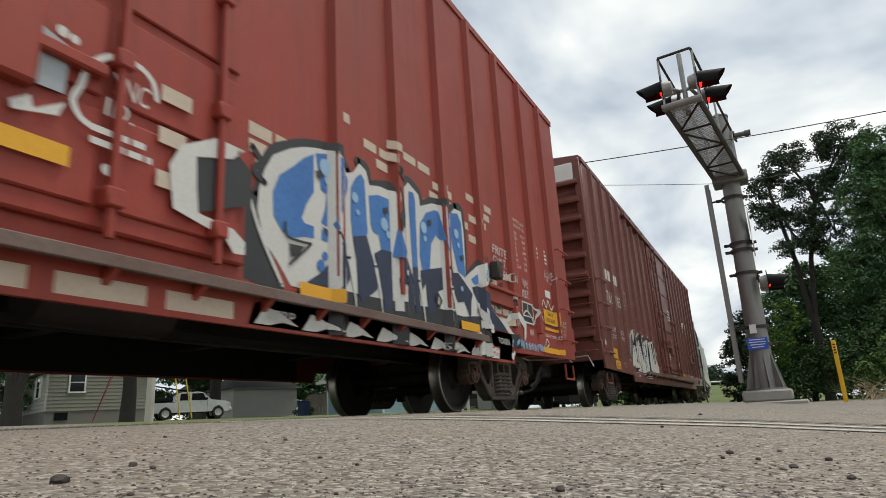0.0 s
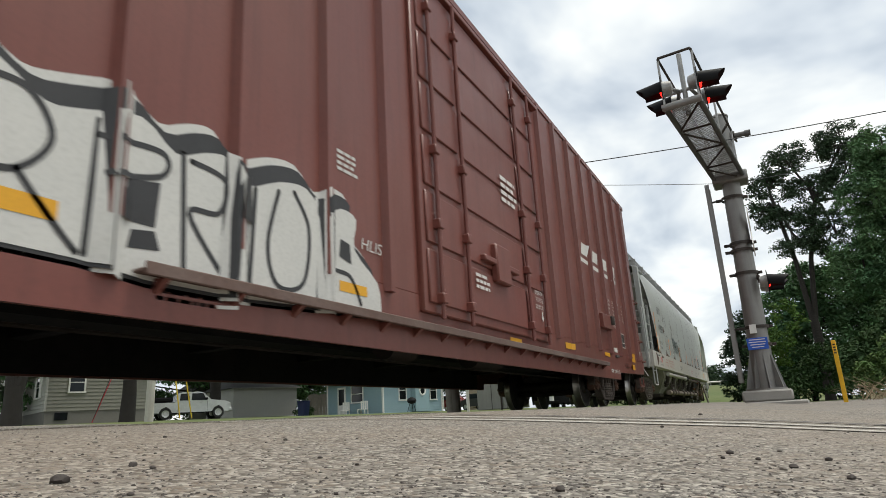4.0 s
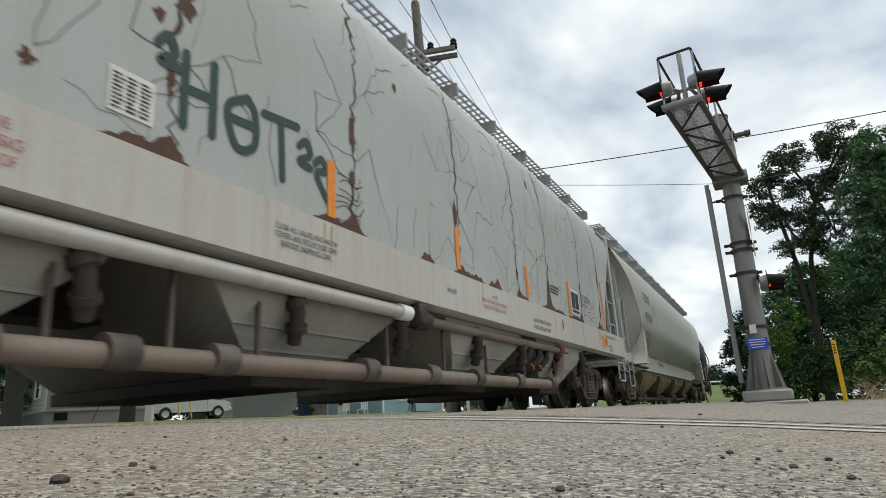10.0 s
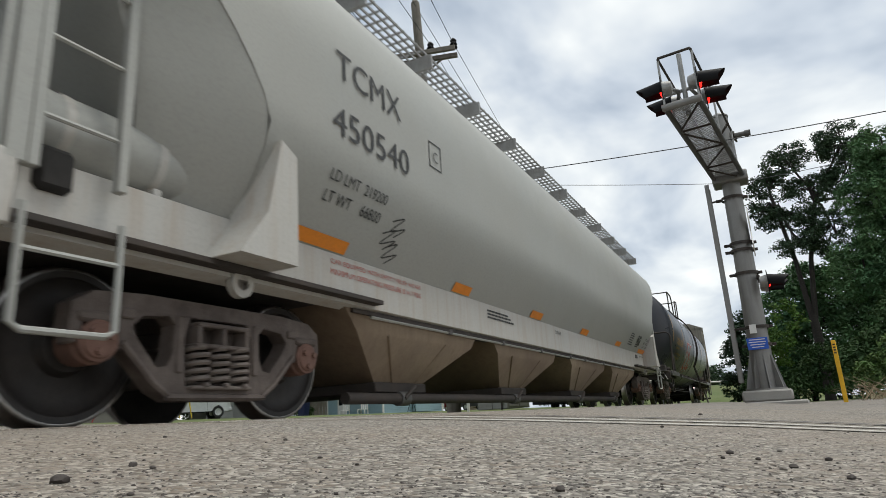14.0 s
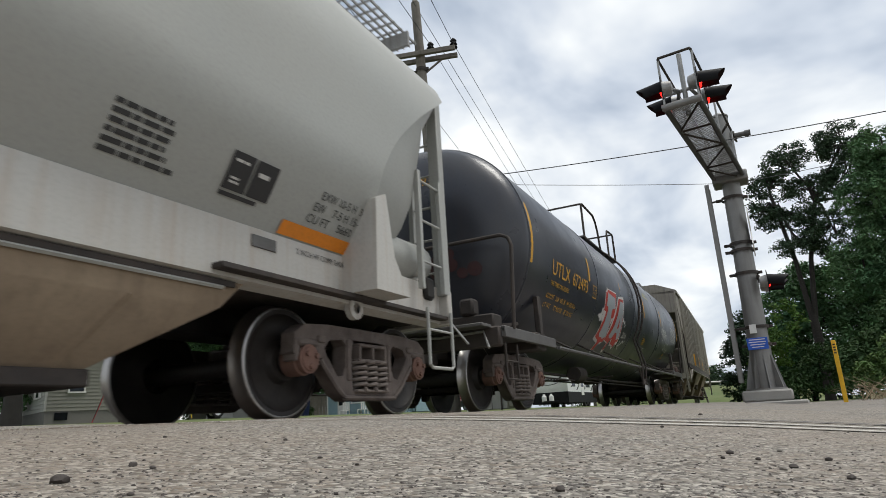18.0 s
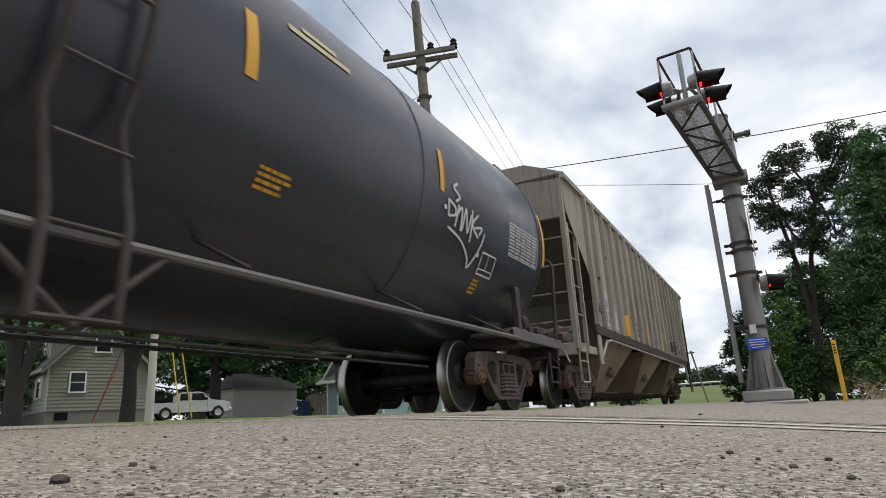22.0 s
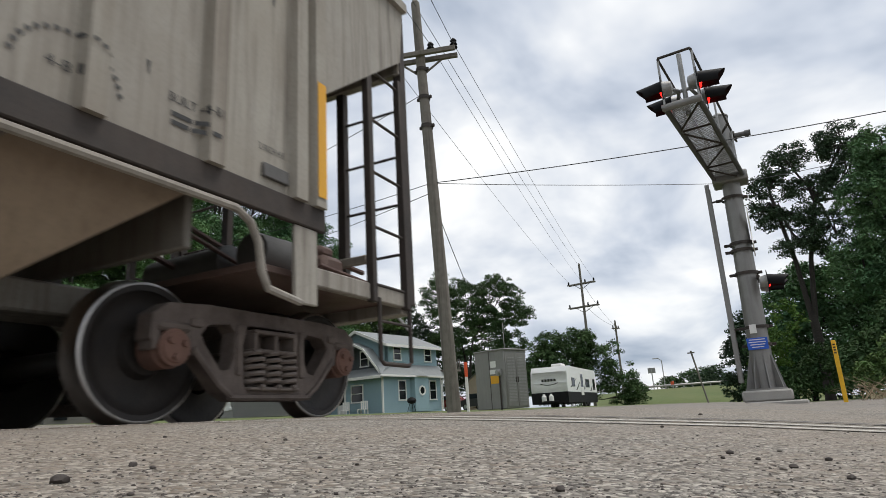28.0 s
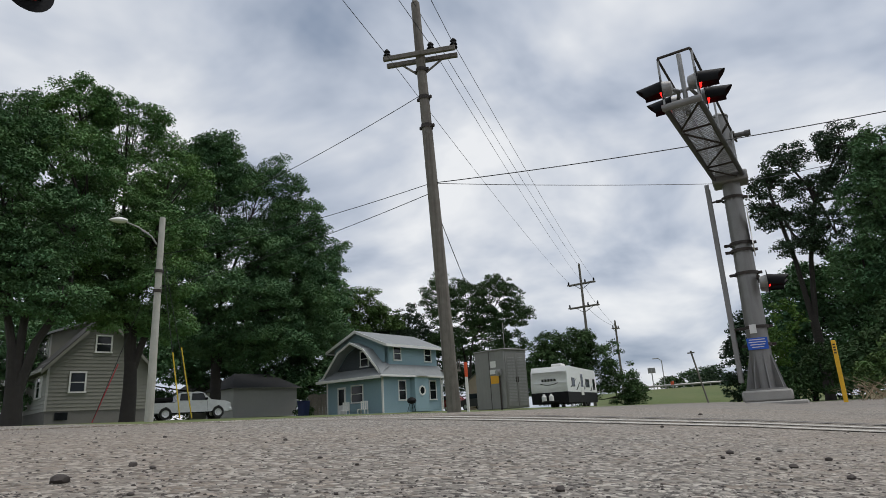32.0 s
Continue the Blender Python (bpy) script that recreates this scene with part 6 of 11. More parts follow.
    mark(car, "stencil_panel", PAINT["black"], lambda sh: rect(sh, 6.47, 6.9, 1.1, 1.39, at, 0.007), "black stencil panel")


mark_red()


def mark_brown():
    at = side_map(1.57, BROWN_RIBS, 0.13, 0.065, 0.5)
    car = BROWN

    def big(sh):
        # maker's letters as plain slanted bars with their underlines
        for y, k in ((4.28, 1.0), (5.12, 0.95), (5.95, 0.9), (6.72, 0.85)):
            add_fill(sh, [(y, 2.78), (y + 0.42 * k, 2.78), (y + 0.5 * k, 3.02), (y + 0.1 * k, 3.02)], at, 0.004)
            add_fill(sh, [(y - 0.12, 2.62), (y + 0.42 * k, 2.62), (y + 0.45 * k, 2.7), (y - 0.09, 2.7)], at, 0.004)
        words(sh, "761", -8.3, 2.1, 0.46, 0.25, at, 0.004)
        words(sh, "765", -7.5, 2.11, 0.53, 0.24, at, 0.004)
        for y in (-8.22, -7.98, -7.49, -7.28):
            rect(sh, y, y + 0.17, 2.6, 2.82, at, 0.004)
        words(sh, "LD LMT", -8.2, 1.5, 0.38, 0.09, at, 0.004)
        words(sh, "LT WT", -8.2, 1.34, 0.34, 0.09, at, 0.004)
        words(sh, "206700", -7.38, 1.49, 0.38, 0.09, at, 0.004)
        words(sh, "79300", -7.31, 1.36, 0.32, 0.09, at, 0.004)
        words(sh, "LIFT AND", -7.42, 0.84, 0.28, 0.05, at, 0.004)
        words(sh, "JACK HERE", -7.42, 0.77, 0.32, 0.05, at, 0.004)
        words(sh, "2 INCH HF COMP SHOES", 5.48, 0.62, 0.83, 0.07, at, 0.02)
        words(sh, "ELLCON EMPTY LOAD", -6.4, 0.68, 0.62, 0.05, at, 0.004)
        words(sh, "7/16 ADJ. BLOCK", -6.4, 0.61, 0.55, 0.05, at, 0.004)
        bars(sh, 3, -4.9, 0.62, 0.6, 0.12, at, 0.004, 5)
        bars(sh, 7, -6.72, 1.3, 0.5, 0.32, at, 0.004, 6, 0.7)
        for j, (a, b) in enumerate((("EXH", "17-0"), ("EXW", "10-8"), ("EW", "9-7"), ("IL", "60-9"), ("IW", "9-5"), ("IH", "13-0"), ("CU.FT.", "7538"))):
            z = 2.1 - 0.087 * j
            words(sh, a, 6.06, z, 0.045 * len(a), 0.055, at, 0.006)
            words(sh, b, 6.54 - 0.04 * len(b), z, 0.04 * len(b), 0.055, at, 0.006)
        for j, (a, b) in enumerate((("EXH W", "8-2"), ("EXW H", "14-2"), ("H", "16-9"), ("EMPTY C.G.", "5-2"), ("FLOOR H", "3-8"))):
            z = 2.12 - 0.085 * j
            words(sh, a, 6.87, z, 0.032 * len(a), 0.055, at, 0.006)
            words(sh, b, 7.42 - 0.04 * len(b), z, 0.04 * len(b), 0.055, at, 0.006)
        bars(sh, 2, 7.05, 0.78, 0.4, 0.1, at, 0.004, 9)
        rect(sh, 6.1, 6.4, 1.05, 1.15, at, 0.004)
        for y0, y1, z0, z1 in ((6.85, 7.25, 1.5, 1.52), (6.85, 7.25, 1.2, 1.22), (6.85, 6.87, 1.2, 1.52), (7.23, 7.25, 1.2, 1.52), (6.85, 7.25, 1.3, 1.315), (7.02, 7.035, 1.3, 1.52)):
            rect(sh, y0, y1, z0, z1, at, 0.009)
        for y0, y1, z0, z1 in ((-6.55, -6.3, 2.55, 2.565), (-6.55, -6.3, 2.25, 2.265), (-6.55, -6.535, 2.25, 2.565), (-6.315, -6.3, 2.25, 2.565)):
            rect(sh, y0, y1, z0, z1, at, 0.004)
        add_disc(sh, (-8.95, 1.2), 0.06, at, 0.005)
        add_disc(sh, (8.95, 1.2), 0.05, at, 0.005)
    mark(car, "lettering", PAINT["white"], big)
    mark(car, "stencil_panel", PAINT["black"], lambda sh: rect(sh, 6.85, 7.25, 1.2, 1.52, at, 0.006), "black stencil panel")
    dm = side_map(1.642)

    def dtext(sh):
        for j, w in enumerate(("UNLATCH", "TO CLOSE", "DOOR")):
            words(sh, w, 1.08, 1.52 - 0.1 * j, 0.3, 0.06, dm, 0.02)
        add_fill(sh, [(1.3, 1.22), (1.34, 1.22), (1.34, 1.3), (1.3, 1.3)], dm, 0.02)
        add_fill(sh, [(1.27, 1.22), (1.37, 1.22), (1.32, 1.15)], dm, 0.02)
        bars(sh, 4, 0.1, 2.6, 0.6, 0.4, dm, 0.02, 12)
        bars(sh, 3, -0.9, 1.3, 0.4, 0.2, dm, 0.02, 13)
    mark(car, "lettering", PAINT["white"], dtext)

    def ref(sh):
        for y0, y1, z0, z1 in ((-8.4, -7.98, 0.93, 1.13), (-5.87, -5.46, 0.9, 1.0), (-3.3, -2.93, 0.91, 0.99), (2.58, 3.03, 0.89, 0.985), (5.2, 5.62, 0.93, 1.0), (7.8, 8.2, 0.94, 1.13), (7.65, 8.08, 0.76, 0.88), (0.2, 0.6, 0.8, 0.86)):
            rect(sh, y0, y1, z0, z1, at, 0.012)
    mark(car, "reflector_strip", MAT["yellow"], ref, "yellow reflector strips")

    def warn(sh):
        rect(sh, -8.28, -7.82, 0.72, 0.89, at, 0.014)
    mark(car, "warning_plate", MAT["yellow"], warn, "yellow excess height warning plate")

    def wtxt(sh):
        words(sh, "THIS CAR", -8.16, 0.81, 0.24, 0.045, at, 0.016)
        words(sh, "EXCESS HEIGHT", -8.22, 0.745, 0.36, 0.045, at, 0.016)
    mark(car, "lettering", MAT["ink"], wtxt)
    # bubble-letter graffiti
    top = [(-6.45, 0.89), (-6.44, 1.06), (-6.28, 1.29), (-6.17, 1.5), (-6.0, 1.63), (-5.82, 1.64), (-5.6, 1.52), (-5.4, 1.56), (-5.09, 1.65), (-4.86, 1.52), (-4.65, 1.6), (-4.47, 1.63), (-4.3, 1.5), (-4.0, 1.62), (-3.72, 1.66), (-3.5, 1.52), (-3.3, 1.62), (-3.09, 1.58), (-3.12, 1.32), (-2.8, 1.1), (-2.75, 0.86)]
    low = [(-2.78, 0.76), (-3.43, 0.73), (-4.28, 0.69), (-4.97, 0.69), (-5.35, 0.73), (-5.86, 0.74), (-6.15, 0.86)]
    mark(car, "graffiti", PAINT["spray_white"], lambda sh: add_fill(sh, smooth_line([(y - 0.1, z + 0.09) for y, z in top], 3) + [(y, z - 0.02) for y, z in low], at, 0.004), "white sprayed halo")
    mark(car, "graffiti", PAINT["black"], lambda sh: add_fill(sh, smooth_line([(y - 0.05, z + 0.05) for y, z in top], 3) + low, at, 0.006), "black graffiti outline")
    mark(car, "graffiti", PAINT["spray_white"], lambda sh: add_fill(sh, smooth_line([(y + 0.03, z - 0.05) for y, z in top], 3) + [(y, z + 0.02) for y, z in low], at, 0.009), "white bubble-letter graffiti")

    def inner(sh):
        for p in ([(-6.1, 0.95), (-6.12, 1.2), (-6.0, 1.32)], [(-5.92, 1.5), (-5.94, 0.82)], [(-5.94, 1.48), (-5.66, 1.5), (-5.52, 1.3), (-5.66, 1.1), (-5.9, 1.08)], [(-5.66, 1.1), (-5.5, 0.92), (-5.36, 0.78)], [(-5.3, 1.48), (-5.32, 0.78)], [(-5.3, 1.4), (-4.92, 1.44), (-4.92, 1.3), (-5.28, 1.2)],
                  [(-4.78, 1.5), (-4.74, 0.78)], [(-4.72, 1.46), (-4.46, 1.42), (-4.5, 1.2), (-4.72, 1.14), (-4.42, 0.78)], [(-4.2, 1.45), (-4.24, 0.76)], [(-3.98, 1.5), (-4.08, 1.1), (-3.98, 0.84), (-3.72, 0.9), (-3.66, 1.3), (-3.82, 1.54)], [(-3.54, 1.5), (-3.56, 0.8)], [(-3.4, 1.5), (-3.42, 1.1), (-3.16, 1.04), (-3.02, 0.84)]):
            add_stroke(sh, p, 0.034, at, 0.012)
        for p in ([(-6.18, 1.36), (-5.98, 1.3), (-5.96, 1.6), (-6.08, 1.58)], [(-5.16, 1.0), (-4.94, 1.0), (-4.92, 1.26), (-5.14, 1.22)], [(-4.36, 1.2), (-4.22, 1.2), (-4.24, 1.52), (-4.34, 1.48)], [(-5.1, 0.86), (-4.9, 0.88), (-4.94, 0.98), (-5.08, 0.96)], [(-3.3, 1.18), (-3.14, 1.14), (-3.16, 1.3), (-3.28, 1.32)]):
            add_fill(sh, p, at, 0.012)
    mark(car, "graffiti", PAINT["black"], inner, "black graffiti lines")

    def scrawl(sh):
        add_stroke(sh, [(-6.72, 1.26), (-6.7, 1.05)], 0.022, at, 0.005)
        add_stroke(sh, [(-6.72, 1.25), (-6.58, 1.2), (-6.68, 1.15), (-6.54, 1.09), (-6.7, 1.04)], 0.022, at, 0.005)
        add_stroke(sh, [(-6.74, 0.98), (-6.6, 1.02), (-6.66, 0.96), (-6.52, 0.98)], 0.016, at, 0.005)
        words(sh, "HLIS", -3.0, 1.3, 0.3, 0.1, at, 0.012, 0.2)
        bars(sh, 4, -3.3, 1.9, 0.3, 0.2, at, 0.004, 16)
    mark(car, "graffiti", PAINT["spray_white"], scrawl, "white marker scrawls")
    # white panel on the leading end
    for e in (-1, 1):
        y = e * (18.35 / 2 + 0.115)
        part("end_panel", Shape().box(-1.4, 1.4, min(y, y - e * 0.1), max(y, y - e * 0.1), 4.55, 4.92, 0.01), MAT["white"], car, "white number panel")
        sh = Shape()
        words(sh, "761765", -0.2, 4.66, 1.2, 0.2, lambda u, z, eps: (u if e < 0 else -u, y + e * 0.006, z), 0)
        part("lettering", sh, MAT["ink"], car, fix=False)
        sh = Shape()
        for k in range(3):
            bars(sh, 2, -0.9, 2.55 + 0.46 * k, 0.9, 0.12, lambda u, z, eps: (u if e < 0 else -u, y + e * 0.004 - e * 0.008, z), 0, 20 + k)
        part("lettering", sh, PAINT["white"], car, fix=False)


mark_brown()


GREY_SEAMS = (-5.28, -3.5, -1.7, 0.25, 2.05, 3.42, 5.33, 6.72)


def jagged(rng, p, q, step, sway):
    """A broken line from p to q."""
    n = max(2, int(math.dist(p, q) / step))
    dy, dz = q[0] - p[0], q[1] - p[1]
    l = math.hypot(dy, dz)
    out = []
    for k in range(n + 1):
        j = rng.uniform(-sway, sway) if 0 < k < n else 0
        out.append((p[0] + dy * k / n - dz / l * j, p[1] + dz * k / n + dy / l * j))
    return out


def crack_web(sh, at, y0, y1, z0, z1, seed):
    """Fine cracks in old paint: a loose net of broken lines."""
    rng = random.Random(seed)
    ny, nz = int((y1 - y0) / 0.33), int((z1 - z0) / 0.34)
    P = {(i, j): (y0 + (i + 0.5 * (j % 2)) * 0.33 + rng.uniform(-0.13, 0.13), z0 + j * 0.34 + rng.uniform(-0.13, 0.13)) for i in range(ny) for j in range(nz + 1)}
    for (i, j), p in P.items():
        for q, odds in (((i + 1, j), 0.3), ((i, j + 1), 0.5), ((i + (1 if j % 2 else -1), j + 1), 0.3)):
            near = min(abs(p[0] - c) for c in GREY_SEAMS)
            if q in P and rng.random() < odds * (1.25 if near < 0.5 else 0.7):
                add_stroke(sh, jagged(rng, p, P[q], 0.09, 0.03), rng.choice((0.004, 0.006, 0.006, 0.009)), at, 0.003, smooth=False, cap=False)


def crack_seam(sh, at, y, z0, z1, seed):
    """A wide dark split running down a seam, widening here and there."""
    rng = random.Random(seed)
    line = jagged(rng, (y + rng.uniform(-0.08, 0.08), z1), (y + rng.uniform(-0.05, 0.05), z0), 0.07, 0.05)
    a, b = [], []
    for k, (c, z) in enumerate(line):
        w = 0.007 + 0.022 * max(0.0, noise.noise((c * 3, z * 2.2, seed)) + 0.15)
        a.append((c - w, z)); b.append((c + w, z))
    for k in range(len(line) - 1):
        sh.add([at(*q, 0.0036) for q in (a[k], b[k], b[k + 1], a[k + 1])], [(0, 1, 2, 3)])


def ragged_edge(sh, at, y0, y1, base, peak, high, seed, eps=0.0045):
    """Paint lost upwards from an edge, highest at one place."""
    rng = random.Random(seed)
    n = max(5, int((y1 - y0) / 0.045))
    tops = []
    for k in range(n + 1):
        y = y0 + (y1 - y0) * k / n
        h = 0.035 + 0.05 * rng.random() + high * max(0.0, 1 - abs(y - peak) / 0.16) ** 1.3
        tops.append((y, base + h * min(1.0, 4 * k / n, 4 * (n - k) / n)))
    for p, q in zip(tops, tops[1:]):
        m = ((p[0] + q[0]) / 2 + rng.uniform(-0.012, 0.012), max(p[1], q[1]) * 0.6 + min(p[1], q[1]) * 0.4 + rng.uniform(-0.012, 0.012))
        sh.add([at(y, max(z, base), eps) for y, z in ((p[0], base), (q[0], base), q, m, p)], [(0, 1, 2, 3, 4)])


def blob(sh, at, y, z, w, h, seed, eps=0.0045):
    """An irregular upright patch of bared metal."""
    rng = random.Random(seed)
    n = 22
    pts = []
    for k in range(n):
        a = 2 * math.pi * k / n
        r = 0.7 + 0.55 * noise.noise((2.2 * math.cos(a), 2.2 * math.sin(a), seed * 3.1)) + rng.uniform(-0.12, 0.12)
        pts.append((y + w * r * math.cos(a), z + h * r * math.sin(a)))
    add_fill(sh, pts, at, eps)


def mark_grey():
    W = 1.55

    def at(y, z, eps):
        f = (z - 1.4) / 2.35
        return (W - 0.14 * max(0.0, (f - 0.62) / 0.38) ** 2 + eps, y, z)

    sill = side_map(1.58)
    car = GREY

    def web(sh):
        crack_web(sh, at, -6.7, 6.6, 1.5, 3.6, 4)
    ob = mark(car, "paint_crack", PAINT["fine_crack"], web, "fine net of cracks in the old paint")
    ob["kind"] = "stuff"
    for k, y in enumerate(GREY_SEAMS):
        mark(car, "seam_crack", PAINT["crack"], lambda sh: crack_seam(sh, at, y, 1.48, 3.68, 20 + k), "dark split down a paint seam")

    def flakes(sh):
        for k, (y0, y1, peak, high) in enumerate(((-7.11, -6.63, -7.0, 0.06), (-5.74, -4.84, -5.46, 0.17), (-3.95, -3.35, -3.5, 0.12), (-2.25, -1.5, -1.7, 0.1), (-0.6, -0.3, -0.4, 0.04), (0.1, 1.0, 0.3, 0.1), (1.05, 1.5, 1.4, 0.08),
                                                  (2.0, 2.5, 2.05, 0.14), (3.0, 4.31, 3.42, 0.36), (4.34, 5.36, 5.27, 0.36), (6.3, 6.9, 6.55, 0.1))):
            ragged_edge(sh, at, y0, y1, 1.43, peak, high, 40 + k)
        for k, (y, z, w, h) in enumerate(((-5.5, 2.25, 0.16, 0.16), (-5.27, 2.62, 0.05, 0.22), (-5.3, 1.85, 0.05, 0.14), (-3.44, 2.5, 0.1, 0.14), (-3.62, 2.3, 0.06, 0.06), (-3.52, 1.9, 0.04, 0.12), (-1.7, 2.3, 0.06, 0.24), (-1.72, 1.9, 0.05, 0.1), (0.24, 2.1, 0.06, 0.22),
                                          (0.3, 1.7, 0.05, 0.08), (2.08, 1.75, 0.05, 0.12), (3.42, 1.75, 0.09, 0.2), (5.3, 2.05, 0.04, 0.14), (6.74, 2.5, 0.06, 0.3), (6.68, 1.75, 0.06, 0.2), (-4.3, 1.66, 0.05, 0.06), (-6.05, 2.75, 0.05, 0.1), (-6.3, 2.45, 0.05, 0.07), (-0.95, 3.1, 0.05, 0.06), (2.9, 3.3, 0.05, 0.1))):
            blob(sh, at, y, z, w, h, 60 + k)
        add_fill(sh, [(-7.95, 1.4), (-7.72, 1.36), (-7.55, 1.24), (-7.62, 1.14), (-7.9, 1.02)], sill, 0.004)
        ragged_edge(sh, sill, -6.98, -6.5, 1.3, -6.9, 0.05, 81)
        blob(sh, sill, 3.9, 1.24, 0.04, 0.13, 82)
        blob(sh, sill, -6.92, 1.27, 0.05, 0.1, 83)
    mark(car, "bare_patch", PAINT["rust"], flakes, "rusty brown patches where paint has peeled")

    rng = random.Random(12)
    for y, z1, z0, w, m in ((-6.52, 2.05, 1.5, 0.05, at), (-5.82, 2.0, 1.48, 0.035, at), (-5.1, 2.0, 1.6, 0.04, at), (3.0, 2.3, 1.9, 0.05, at), (6.35, 1.42, 1.08, 0.06, sill), (6.2, 1.42, 1.1, 0.03, sill), (6.5, 1.35, 1.02, 0.025, sill), (-5.3, 1.42, 1.1, 0.03, sill), (-2.03, 1.4, 1.05, 0.03, sill), (-2.12, 1.4, 1.1, 0.02, sill), (0.8, 1.4, 1.1, 0.02, sill), (3.5, 1.4, 1.0, 0.03, sill),
                                (5.1, 1.4, 1.0, 0.03, sill), (5.45, 1.4, 1.05, 0.02, sill), (6.9, 1.4, 1.05, 0.03, sill), (4.5, 1.4, 1.08, 0.02, sill), (-7.3, 1.4, 1.1, 0.02, sill), (7.1, 1.3, 1.05, 0.02, sill)):
        mark(car, "rust_run", PAINT["rust_run"], lambda sh: add_stroke(sh, jagged(rng, (y, z1), (y + rng.uniform(-0.03, 0.03), z0), 0.1, 0.006), w, m, 0.0028, smooth=False, taper=True, cap=False), "yellow-brown rust run")

    def txt(sh):
        words(sh, "GPFX", -6.42, 2.66, 0.62, 0.22, at, 0.006)
        words(sh, "11359", -6.52, 2.1, 0.82, 0.24, at, 0.006)
        words(sh, "LD LMT 216400", -6.68, 1.73, 0.55, 0.09, at, 0.006)
        words(sh, "LT WT   69600", -6.7, 1.58, 0.5, 0.09, at, 0.006)
        words(sh, "EXW 10-8 H 8-0", 5.28, 1.9, 0.62, 0.06, at, 0.006)
        words(sh, "EW    8-4 H 15-0", 5.28, 1.82, 0.62, 0.06, at, 0.006)
        words(sh, "CU FT 5650", 5.28, 1.73, 0.42, 0.06, at, 0.006)
        for y0, y1, z0, z1 in ((-5.05, -4.78, 2.68, 2.695), (-5.05, -4.78, 2.4, 2.415), (-5.05, -5.035, 2.4, 2.695), (-4.795, -4.78, 2.4, 2.695)):
            rect(sh, y0, y1, z0, z1, at, 0.006)
        words(sh, "C", -4.96, 2.47, 0.1, 0.13, at, 0.006)
        words(sh, "PULL HERE", -7.4, 1.14, 0.3, 0.05, sill, 0.005)
        words(sh, "LIFT HERE  JACK HERE", -7.42, 1.05, 0.62, 0.05, sill, 0.005)
        bars(sh, 1, -7.9, 1.32, 0.9, 0.05, sill, 0.005, 14)
        words(sh, "2 INCH SLACK GUARD TREAD COND. SHOES", 6.75, 1.3, 0.95, 0.045, sill, 0.005)
        words(sh, "VALVES IN OPEN POSITION WHEN", 2.5, 1.155, 0.76, 0.055, sill, 0.005)
        words(sh, "HANDLES ARE IN LINE WITH PIPE", 2.5, 1.06, 0.74, 0.055, sill, 0.005)
        words(sh, "AIR INLET", -0.12, 1.18, 0.22, 0.045, sill, 0.005)
        bars(sh, 3, 3.5, 1.72, 0.55, 0.14, at, 0.006, 101)
        words(sh, "PULL HERE", 7.0, 1.12, 0.28, 0.05, sill, 0.005)
        words(sh, "LIFT HERE", 7.0, 1.04, 0.28, 0.05, sill, 0.005)
    mark(car, "lettering", MAT["ink"], txt, "black stencilled lettering")

    def red(sh):
        for y, rows in ((-6.35, ("WARNING", "MAXIMUM OPERATING", "PRESSURE 14.7 PSIG")), (-5.62, ("PRIMARY RELIEF VALVE", "SET AT 14.7 PSIG", "LOCATED ON ROOF")), (-4.95, ("SECONDARY RELIEF VALVE", "SET AT 17.0 PSIG", "LOCATED ON ROOF"))):
            for j, r in enumerate(rows):
                w = 0.036 * len(r)
                words(sh, r, y + (0.75 - w) / 2, 1.26 - 0.085 * j, min(w, 0.62), 0.055, sill, 0.005)
        for j, r in enumerate(("CAUTION", "DO NOT OPEN HATCHES OR DISCONNECT", "HOSES UNTIL PRESSURE IS ZERO")):
            w = 0.024 * len(r)
            words(sh, r, 0.75 + (0.8 - w) / 2, 1.27 - 0.07 * j, w, 0.045, sill, 0.005)
    mark(car, "lettering", PAINT["redtext"], red, "faded red stencilled lettering")

    def orange(sh):
        for y0, z0, z1 in ((-7.22, 1.47, 2.62), (-4.66, 1.5, 2.02), (-2.05, 1.48, 1.95), (0.2, 1.48, 1.95), (2.4, 1.48, 1.92), (4.45, 1.46, 2.05), (6.9, 1.45, 2.45)):
            rect(sh, y0, y0 + 0.1, z0, z1, at, 0.008)
    mark(car, "reflector_strip", MAT["orange"], orange, "orange reflector strips")

    def plates(sh):
        rect(sh, 4.62, 5.12, 1.52, 1.95, at, 0.008)
    mark(car, "stencil_panel", PAINT["white"], plates, "white framed stencil panel")

    def plates2(sh):
        rect(sh, 4.66, 4.86, 1.62, 1.91, at, 0.011)
        rect(sh, 4.88, 5.08, 1.62, 1.91, at, 0.011)
        rect(sh, 4.66, 5.08, 1.55, 1.6, at, 0.011)
    mark(car, "stencil_panel", PAINT["black"], plates2, "black stencil panel")

    def paper(sh):
        rect(sh, -7.08, -6.82, 1.55, 1.95, at, 0.006)
        rect(sh, -3.9, -3.62, 1.58, 1.84, at, 0.006)
    mark(car, "data_sheet", PAINT["white"], paper, "pale printed data sheet")
    mark(car, "label", PAINT["pink"], lambda sh: (rect(sh, -7.12, -6.94, 1.16, 1.3, sill, 0.006), rect(sh, 6.72, 6.88, 1.14, 1.28, sill, 0.006)), "faded red label")
    mark(car, "label", MAT["yellow"], lambda sh: rect(sh, 6.5, 6.68, 1.08, 1.32, sill, 0.006), "yellow inspection label")

